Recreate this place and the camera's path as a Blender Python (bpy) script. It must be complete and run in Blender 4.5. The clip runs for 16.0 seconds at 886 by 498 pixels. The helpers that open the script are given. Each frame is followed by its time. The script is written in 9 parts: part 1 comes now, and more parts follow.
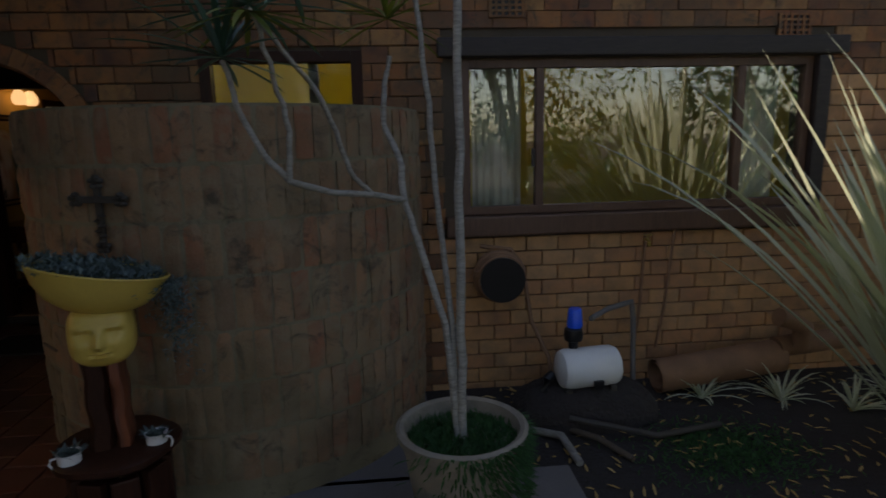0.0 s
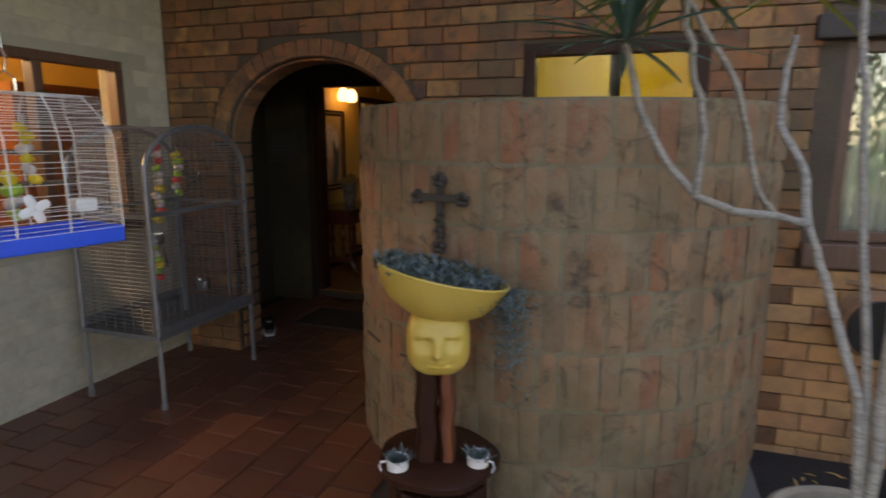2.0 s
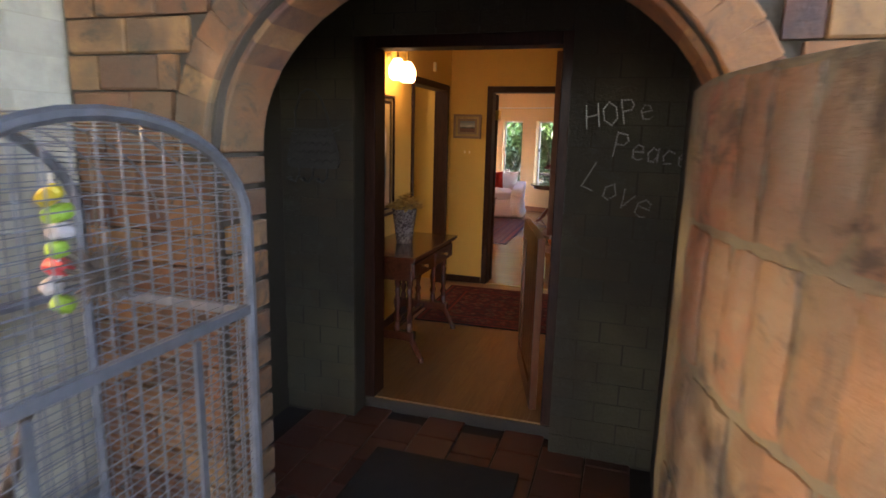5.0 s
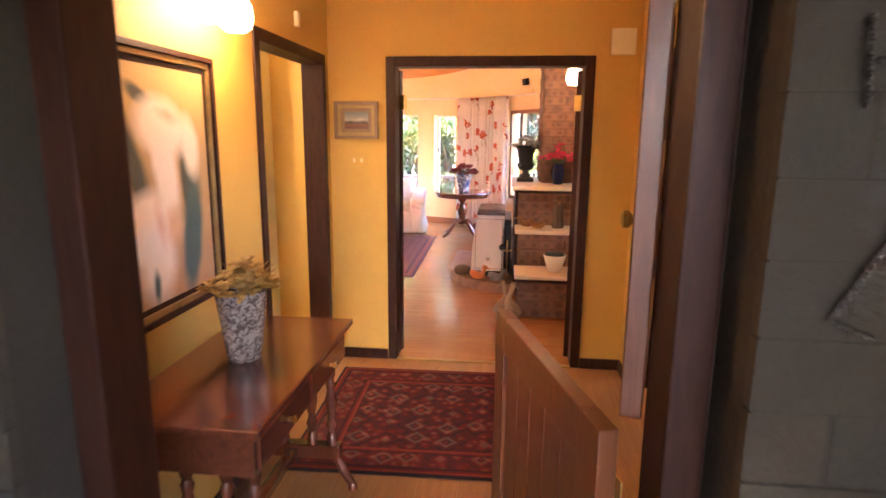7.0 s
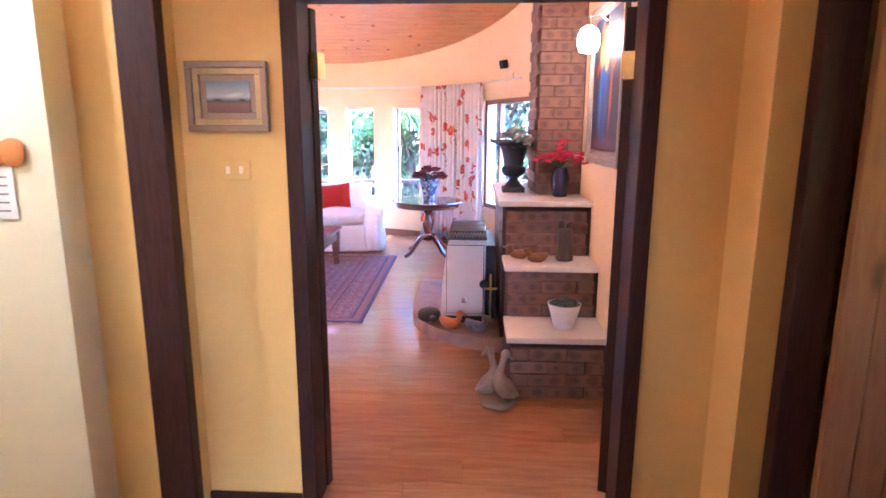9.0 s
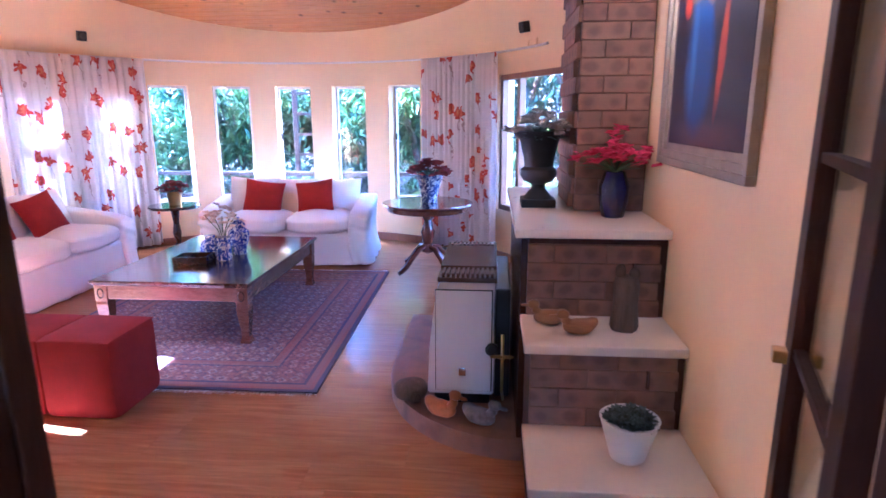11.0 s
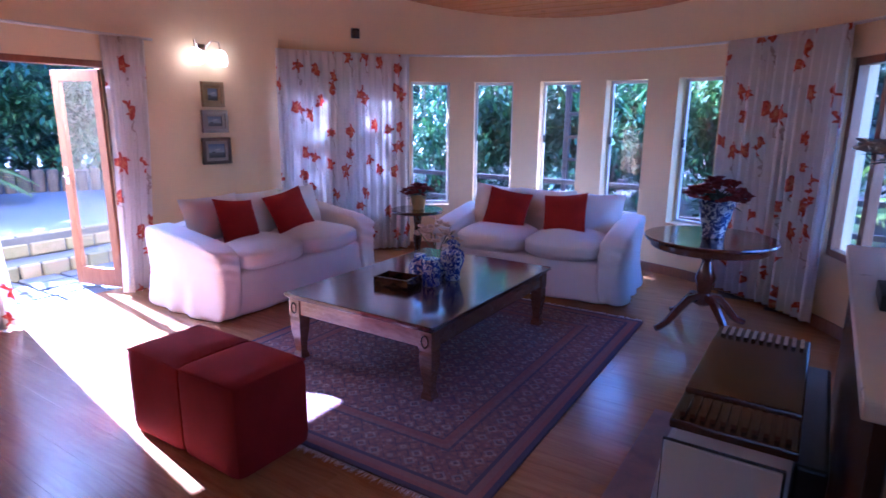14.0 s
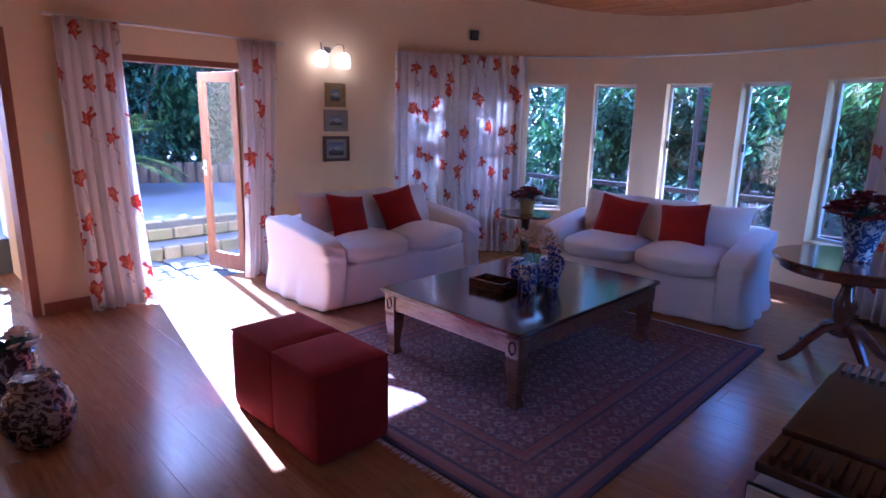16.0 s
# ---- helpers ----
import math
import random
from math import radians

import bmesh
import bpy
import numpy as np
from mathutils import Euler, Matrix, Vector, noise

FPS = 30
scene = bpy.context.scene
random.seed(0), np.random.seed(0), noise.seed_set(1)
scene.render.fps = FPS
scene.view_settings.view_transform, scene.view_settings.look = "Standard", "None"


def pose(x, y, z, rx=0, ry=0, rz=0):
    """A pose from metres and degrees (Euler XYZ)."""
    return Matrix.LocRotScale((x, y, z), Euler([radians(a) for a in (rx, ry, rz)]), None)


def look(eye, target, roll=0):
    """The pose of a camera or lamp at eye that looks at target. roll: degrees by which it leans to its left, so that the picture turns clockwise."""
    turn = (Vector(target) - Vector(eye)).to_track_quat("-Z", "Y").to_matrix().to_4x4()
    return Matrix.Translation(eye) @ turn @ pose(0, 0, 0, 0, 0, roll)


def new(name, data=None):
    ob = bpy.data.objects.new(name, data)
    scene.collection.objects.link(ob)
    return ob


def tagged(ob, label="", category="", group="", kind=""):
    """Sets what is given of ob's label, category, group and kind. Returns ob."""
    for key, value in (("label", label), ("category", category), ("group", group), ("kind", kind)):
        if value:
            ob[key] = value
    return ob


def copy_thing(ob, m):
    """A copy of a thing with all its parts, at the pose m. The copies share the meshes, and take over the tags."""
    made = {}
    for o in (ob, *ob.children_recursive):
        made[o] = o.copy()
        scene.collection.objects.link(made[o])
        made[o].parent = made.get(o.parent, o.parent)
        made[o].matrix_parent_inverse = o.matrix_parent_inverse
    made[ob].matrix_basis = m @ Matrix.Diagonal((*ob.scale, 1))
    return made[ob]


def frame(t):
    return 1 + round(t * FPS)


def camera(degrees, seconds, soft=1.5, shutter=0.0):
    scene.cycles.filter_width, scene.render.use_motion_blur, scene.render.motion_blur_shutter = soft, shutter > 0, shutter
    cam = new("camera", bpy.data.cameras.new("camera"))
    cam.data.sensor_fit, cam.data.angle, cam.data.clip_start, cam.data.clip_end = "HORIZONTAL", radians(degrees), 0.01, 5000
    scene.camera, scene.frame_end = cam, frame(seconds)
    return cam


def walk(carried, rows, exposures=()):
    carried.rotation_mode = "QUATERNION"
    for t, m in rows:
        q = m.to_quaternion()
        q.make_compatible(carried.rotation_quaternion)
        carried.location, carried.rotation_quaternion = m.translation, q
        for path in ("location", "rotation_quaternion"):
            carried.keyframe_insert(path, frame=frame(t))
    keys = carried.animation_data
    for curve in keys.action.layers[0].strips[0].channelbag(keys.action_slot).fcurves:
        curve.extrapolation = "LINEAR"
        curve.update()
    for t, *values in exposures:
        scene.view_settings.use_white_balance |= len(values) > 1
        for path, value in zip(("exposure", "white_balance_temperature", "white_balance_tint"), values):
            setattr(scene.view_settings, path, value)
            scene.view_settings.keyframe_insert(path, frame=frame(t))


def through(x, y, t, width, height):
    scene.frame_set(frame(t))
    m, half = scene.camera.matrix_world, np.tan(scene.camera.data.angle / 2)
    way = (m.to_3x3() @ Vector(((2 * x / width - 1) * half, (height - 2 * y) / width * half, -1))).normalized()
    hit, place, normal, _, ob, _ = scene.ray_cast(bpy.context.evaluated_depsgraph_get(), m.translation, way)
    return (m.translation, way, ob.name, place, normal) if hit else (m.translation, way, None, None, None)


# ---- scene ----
PATH = [
    (0, (3.013, -3.116, 1.512), (3.184, -1.158, 1.143), -1.3),
    (0.5, (2.936, -3.09, 1.519), (2.916, -1.125, 1.149), -1.0),
    (1, (2.843, -3.061, 1.53), (2.648, -1.106, 1.155), -0.6),
    (1.5, (2.708, -2.922, 1.542), (2.334, -0.995, 1.156), -0.3),
    (2, (2.541, -2.772, 1.529), (1.914, -0.909, 1.16), 0.1),
    (2.5, (2.279, -2.662, 1.509), (1.404, -0.903, 1.135), 0.7),
    (3, (1.949, -2.477, 1.519), (1.001, -0.755, 1.15), 1.2),
    (3.5, (1.637, -2.122, 1.54), (0.695, -0.397, 1.172), 1.2),
    (4, (1.36, -1.686, 1.552), (0.51, 0.087, 1.183), 1.2),
    (4.2, (1.264, -1.507, 1.559), (0.486, 0.299, 1.191), 1.2),
    (6.3, (0.332, 0.815, 1.603), (-0.048, 2.738, 1.208), 1.1),
    (6.5, (0.284, 1.001, 1.606), (-0.044, 2.935, 1.214), 0.8),
    (7, (0.238, 1.46, 1.588), (0.03, 3.41, 1.198), 0.5),
    (7.5, (0.18, 1.906, 1.59), (0.022, 3.862, 1.204), 0.2),
    (8, (0.14, 2.356, 1.59), (0.02, 4.314, 1.202), 0.2),
    (8.5, (0.138, 2.786, 1.572), (0.028, 4.745, 1.181), 0.1),
    (9, (0.123, 3.206, 1.545), (0.026, 5.164, 1.151), 0.2),
    (9.2, (0.136, 3.357, 1.545), (0.05, 5.316, 1.153), 0.4),
    (11.3, (0.206, 4.937, 1.544), (-0.003, 6.873, 1.089), -0.5),
    (11.5, (0.203, 5.036, 1.55), (-0.067, 6.964, 1.092), -0.6),
    (12, (0.224, 5.318, 1.545), (-0.186, 7.222, 1.09), -0.4),
    (12.5, (0.23, 5.54, 1.547), (-0.372, 7.393, 1.093), -0.1),
    (13, (0.209, 5.768, 1.534), (-0.545, 7.565, 1.084), 0.1),
    (13.5, (0.194, 5.913, 1.542), (-0.709, 7.639, 1.091), 0.3),
    (14, (0.205, 5.999, 1.539), (-0.859, 7.632, 1.091), 0.5),
    (14.5, (0.246, 6.068, 1.532), (-0.945, 7.611, 1.087), 0.8),
    (15, (0.27, 6.102, 1.532), (-1.007, 7.576, 1.087), 1.0),
    (15.5, (0.28, 6.119, 1.532), (-1.062, 7.533, 1.087), 1.1),
    (16, (0.282, 6.13, 1.522), (-1.1, 7.507, 1.08), 1.3),
]
cam = camera(74.5, 16.0, soft=1.6, shutter=0.35)
walk(
    cam,
    [(t, look(eye, target, roll)) for t, eye, target, roll in PATH],
    exposures=[
        (0.0, 0.95, 7500, 20),
        (0.5, 1.5, 7900, 24),
        (1.0, 2.05, 8400, 26),
        (2.0, 2.95, 8600, 26),
        (3.0, 3.3, 7900, 29),
        (4.2, 4.05, 7000, 21),
        (6.3, 6.35, 7000, 35),
        (7.0, 6.8, 7000, 37),
        (8.0, 6.9, 5700, 38),
        (9.2, 6.9, 4550, 37),
        (11.3, 5.85, 4100, 33),
        (12.5, 5.1, 3980, 36),
        (14.0, 4.25, 3980, 34),
        (16.0, 3.8, 3950, 31),
    ],
)

# ---- world and sun ----
SUN_DIR = Vector((-0.835, 0.120, 0.512)).normalized()
world = bpy.data.worlds.new("sky")
scene.world = world
world.use_nodes = True
wn = world.node_tree
sky = wn.nodes.new("ShaderNodeTexSky")
sky.sky_type = "NISHITA"
sky.sun_disc = False
sky.sun_elevation = math.asin(SUN_DIR.z)
sky.sun_rotation = math.atan2(SUN_DIR.x, SUN_DIR.y)
wn.links.new(sky.outputs[0], wn.nodes["Background"].inputs[0])
wn.nodes["Background"].inputs[1].default_value = 0.12
sun_data = bpy.data.lights.new("sun", "SUN")
sun_data.energy = 5.0
sun_data.angle = radians(0.5)
sun_data.color = (1.0, 0.94, 0.85)
sun = new("sun", sun_data)
sun.matrix_world = look(SUN_DIR * 30, (0, 0, 0))


def bulb(name, place, watts, colour, size=0.05):
    d = bpy.data.lights.new(name, "POINT")
    d.energy, d.color, d.shadow_soft_size = watts, colour, size
    o = new(name, d)
    o.location = place
    return o


WARM = (1.0, 0.72, 0.42)
bulb("hall_bulb", (-0.83, 3.56, 2.02), 0.105, WARM)
bulb("hall_bulb", (-0.83, 3.76, 2.02), 0.105, WARM)
bulb("sconce_bulb", (-4.66, 9.37, 2.0), 0.03, (1.0, 0.66, 0.32), 0.04)
bulb("sconce_bulb", (-4.66, 9.63, 2.0), 0.03, (1.0, 0.66, 0.32), 0.04)
bulb("picture_bulb", (0.81, 6.92, 2.10), 0.16, (1.0, 0.66, 0.32), 0.04)
# fill lamps without fittings, added to brighten rooms behind doorways and windows
bulb("passage_fill", (-1.95, 4.6, 2.35), 0.55, (1.0, 0.90, 0.66))
bulb("dining_fill", (-2.0, -0.6, 2.3), 12, (1.0, 0.78, 0.45))
bulb("kitchen_fill", (4.6, 2.4, 2.3), 1.3, (1.0, 0.82, 0.5))
bulb("study_fill", (2.4, 2.2, 2.3), 2.1, (1.0, 0.92, 0.45))


# ---- materials ----
def shader(name):
    m = bpy.data.materials.new(name)
    m.use_nodes = True
    nt = m.node_tree
    return m, nt, nt.nodes["Principled BSDF"]


def nd(nt, kind, **values):
    n = nt.nodes.new(kind)
    for k, v in values.items():
        if k in n.inputs:
            n.inputs[k].default_value = v
    return n


def mixc(nt, fac, a, b, mode="MIX"):
    n = nt.nodes.new("ShaderNodeMix")
    n.data_type, n.blend_type = "RGBA", mode
    for sock, v in ((0, fac), (6, a), (7, b)):
        if hasattr(v, "is_linked"):
            nt.links.new(v, n.inputs[sock])
        elif sock == 0:
            n.inputs[0].default_value = v
        else:
            n.inputs[sock].default_value = (*v, 1) if len(v) == 3 else v
    return n.outputs[2]


def ramp(nt, src, stops, interp="LINEAR"):
    r = nt.nodes.new("ShaderNodeValToRGB")
    r.color_ramp.interpolation = interp
    e = r.color_ramp.elements
    while len(e) < len(stops):
        e.new(0.5)
    for el, (p, c) in zip(e, stops):
        el.position = p
        el.color = (*c, 1) if len(c) == 3 else c
    nt.links.new(src, r.inputs[0])
    return r.outputs[0]


def maths(nt, op, a, b=0.0):
    n = nt.nodes.new("ShaderNodeMath")
    n.operation = op
    for i, v in enumerate((a, b)):
        if hasattr(v, "is_linked"):
            nt.links.new(v, n.inputs[i])
        else:
            n.inputs[i].default_value = v
    return n.outputs[0]


def coords(nt, stretch=(1, 1, 1), random_shift=True):
    """Object coordinates in metres, shifted at random from object to object."""
    tc = nt.nodes.new("ShaderNodeTexCoord")
    out = tc.outputs["Object"]
    if random_shift:
        info = nt.nodes.new("ShaderNodeObjectInfo")
        add = nt.nodes.new("ShaderNodeVectorMath")
        add.operation = "ADD"
        sc = maths(nt, "MULTIPLY", info.outputs["Random"], 37.0)
        nt.links.new(out, add.inputs[0])
        nt.links.new(sc, add.inputs[1])
        out = add.outputs[0]
    mp = nt.nodes.new("ShaderNodeMapping")
    mp.inputs["Scale"].default_value = stretch
    nt.links.new(out, mp.inputs[0])
    return mp.outputs[0]


def noise_tex(nt, vec, scale, detail=4.0, rough=0.55, distort=0.0):
    n = nd(nt, "ShaderNodeTexNoise", Scale=scale, Detail=detail, Roughness=rough, Distortion=distort)
    nt.links.new(vec, n.inputs["Vector"])
    return n.outputs[0]


def relief(nt, bsdf, height, strength, dist=0.004):
    b = nd(nt, "ShaderNodeBump", Strength=strength, Distance=dist)
    nt.links.new(height, b.inputs["Height"])
    nt.links.new(b.outputs[0], bsdf.inputs["Normal"])


def shade(c, f):
    return tuple(min(1.0, x * f) for x in c)


def plain(name, c, rough=0.6, metal=0.0, var=0.18, big=2.2, fine=55.0, bump=0.25, dist=0.003, stretch=(1, 1, 1), spec=0.5, tint=None):
    """A surface with stains at one scale and grain at another."""
    m, nt, b = shader(name)
    v = coords(nt, stretch)
    n1 = noise_tex(nt, v, big, 5, 0.6)
    n2 = noise_tex(nt, v, fine, 3)
    c1 = ramp(nt, n1, [(0.25, shade(c, 1 - var)), (0.55, c), (0.8, tint or shade(c, 1 + var * 0.6))])
    c2 = mixc(nt, maths(nt, "MULTIPLY", n2, 0.5), c1, shade(c, 1 - var * 1.4))
    nt.links.new(c2, b.inputs["Base Color"])
    rr = maths(nt, "ADD", maths(nt, "MULTIPLY", n1, 0.22), rough - 0.11)
    nt.links.new(rr, b.inputs["Roughness"])
    b.inputs["Metallic"].default_value = metal
    b.inputs["Specular IOR Level"].default_value = spec
    if bump:
        relief(nt, b, n2, bump, dist)
    return m


def wood(name, c_dark, c_light, rough=0.35, grain=(1, 1, 1), scale=7.0, bump=0.12, knots=False, coat=0.0):
    m, nt, b = shader(name)
    v = coords(nt, grain)
    n1 = noise_tex(nt, v, scale, 6, 0.6, 1.2)
    n2 = noise_tex(nt, v, scale * 9, 3, 0.6)
    mid = tuple((a + d) / 2 for a, d in zip(c_dark, c_light))
    c1 = ramp(nt, n1, [(0.3, c_dark), (0.5, mid), (0.72, c_light)])
    c2 = mixc(nt, maths(nt, "MULTIPLY", n2, 0.45), c1, shade(c_dark, 0.8))
    if knots:
        vo = nd(nt, "ShaderNodeTexVoronoi", Scale=2.6)
        vk = coords(nt, tuple(g * 1.6 for g in knots))
        nt.links.new(vk, vo.inputs["Vector"])
        spot = ramp(nt, vo.outputs["Distance"], [(0.06, (1, 1, 1)), (0.16, (0, 0, 0))])
        c2 = mixc(nt, spot, c2, shade(c_dark, 0.35))
    info = nt.nodes.new("ShaderNodeObjectInfo")
    c3 = mixc(nt, maths(nt, "MULTIPLY", info.outputs["Random"], 0.35), c2, shade(c_dark, 0.9))
    nt.links.new(c3, b.inputs["Base Color"])
    nt.links.new(maths(nt, "ADD", maths(nt, "MULTIPLY", n2, 0.2), rough - 0.1), b.inputs["Roughness"])
    b.inputs["Coat Weight"].default_value = coat
    b.inputs["Coat Roughness"].default_value = 0.15
    relief(nt, b, n2, bump, 0.002)
    return m


def weathered(nt, base, smear):
    """Mortar smears and black lichen in patches laid out in the world's metres."""
    pos = nt.nodes.new("ShaderNodeNewGeometry").outputs["Position"]
    a = noise_tex(nt, pos, 3.6, 6, 0.72, 0.6)
    c = mixc(nt, ramp(nt, a, [(0.44, (0, 0, 0)), (0.60, (0.75, 0.75, 0.75))]), base, smear)
    d = noise_tex(nt, pos, 7.5, 6, 0.75, 0.9)
    c = mixc(nt, ramp(nt, d, [(0.53, (0, 0, 0)), (0.66, (0.8, 0.8, 0.8))]), c, (0.05, 0.043, 0.032))
    e = noise_tex(nt, pos, 1.3, 3, 0.6)
    return mixc(nt, ramp(nt, e, [(0.45, (0, 0, 0)), (0.70, (0.6, 0.6, 0.6))]), c, (0.10, 0.085, 0.045))


def brick_mat(name, colours, rough=0.85, bump=0.6, island=False, spots=0.0, grime=(0.10, 0.085, 0.06), smear=None, burnt=0.0):
    """Fired clay: every brick has its own colour out of a row of them, with scorch marks and grit."""
    m, nt, b = shader(name)
    if island:
        g = nt.nodes.new("ShaderNodeNewGeometry")
        rnd = g.outputs["Random Per Island"]
    else:
        rnd = nt.nodes.new("ShaderNodeObjectInfo").outputs["Random"]
    k = len(colours)
    c0 = ramp(nt, rnd, [(i / k, c) for i, c in enumerate(colours)], "CONSTANT")
    v = coords(nt)
    add = nt.nodes.new("ShaderNodeVectorMath")
    add.operation = "ADD"
    nt.links.new(v, add.inputs[0])
    nt.links.new(maths(nt, "MULTIPLY", rnd, 53.0), add.inputs[1])
    n1 = noise_tex(nt, add.outputs[0], 9, 5, 0.65)
    n2 = noise_tex(nt, add.outputs[0], 70, 4, 0.7)
    c1 = mixc(nt, ramp(nt, n1, [(0.42, (0, 0, 0)), (0.75, (0.7, 0.7, 0.7))]), c0, grime)
    c2 = mixc(nt, maths(nt, "MULTIPLY", n2, 0.35), c1, shade(colours[0], 1.35))
    if spots:
        n3 = noise_tex(nt, add.outputs[0], 5.5, 2, 0.4)
        c2 = mixc(nt, ramp(nt, n3, [(0.55, (0, 0, 0)), (0.68, (spots, spots, spots))]), c2, (0.035, 0.025, 0.03))
    if burnt:
        # two kiln marks side by side on every brick
        tc = nt.nodes.new("ShaderNodeTexCoord")
        sp = nt.nodes.new("ShaderNodeSeparateXYZ")
        nt.links.new(tc.outputs["Object"], sp.inputs[0])
        u = maths(nt, "ADD", maths(nt, "ABSOLUTE", sp.outputs[0]), maths(nt, "ABSOLUTE", sp.outputs[1]))
        u = maths(nt, "DIVIDE", maths(nt, "ADD", u, maths(nt, "ADD", maths(nt, "MULTIPLY", rnd, -0.02), -0.058)), 0.034)
        w = maths(nt, "DIVIDE", sp.outputs[2], 0.026)
        d = maths(nt, "ADD", maths(nt, "SQRT", maths(nt, "ADD", maths(nt, "MULTIPLY", u, u), maths(nt, "MULTIPLY", w, w))), maths(nt, "MULTIPLY", maths(nt, "ADD", n1, -0.5), 3.4))
        c2 = mixc(nt, ramp(nt, maths(nt, "MULTIPLY", d, 0.5), [(0.22, (burnt, burnt, burnt)), (0.55, (0, 0, 0))]), c2, (0.045, 0.028, 0.032))
    if smear:
        c2 = weathered(nt, c2, smear)
    nt.links.new(c2, b.inputs["Base Color"])
    b.inputs["Roughness"].default_value = rough
    relief(nt, b, maths(nt, "ADD", maths(nt, "MULTIPLY", n1, 1.4), n2), bump, 0.006)
    return m


def glass(name, tint=(1, 1, 1), gloss=1.0):
    m, nt, b = shader(name)
    nt.nodes.remove(b)
    tr = nt.nodes.new("ShaderNodeBsdfTransparent")
    tr.inputs[0].default_value = (*tint, 1)
    gl = nd(nt, "ShaderNodeBsdfGlossy", Roughness=0.015)
    fr = nd(nt, "ShaderNodeLayerWeight", Blend=0.5)
    edge = maths(nt, "ADD", maths(nt, "MULTIPLY", maths(nt, "POWER", fr.outputs["Facing"], 5.0), 0.6), 0.045)
    mx = nt.nodes.new("ShaderNodeMixShader")
    nt.links.new(maths(nt, "MULTIPLY", edge, gloss), mx.inputs[0])
    nt.links.new(tr.outputs[0], mx.inputs[1])
    nt.links.new(gl.outputs[0], mx.inputs[2])
    nt.links.new(mx.outputs[0], nt.nodes["Material Output"].inputs[0])
    return m


def glow(name, c, strength):
    m, nt, b = shader(name)
    b.inputs["Base Color"].default_value = (0.9, 0.85, 0.75, 1)
    b.inputs["Emission Color"].default_value = (*c, 1)
    b.inputs["Emission Strength"].default_value = strength
    return m


def leaf_mat(name, dark, light, rough=0.45, through=0.35):
    m, nt, b = shader(name)
    g = nt.nodes.new("ShaderNodeNewGeometry")
    c = ramp(nt, g.outputs["Random Per Island"], [(0.0, dark), (0.6, tuple((a + d) / 2 for a, d in zip(dark, light))), (1.0, light)])
    nt.links.new(c, b.inputs["Base Color"])
    b.inputs["Roughness"].default_value = rough
    tl = nt.nodes.new("ShaderNodeBsdfTranslucent")
    nt.links.new(mixc(nt, 1.0, c, (1.1, 1.2, 0.75), "MULTIPLY"), tl.inputs[0])
    mx = nt.nodes.new("ShaderNodeMixShader")
    mx.inputs[0].default_value = through
    nt.links.new(b.outputs[0], mx.inputs[1])
    nt.links.new(tl.outputs[0], mx.inputs[2])
    nt.links.new(mx.outputs[0], nt.nodes["Material Output"].inputs[0])
    return m


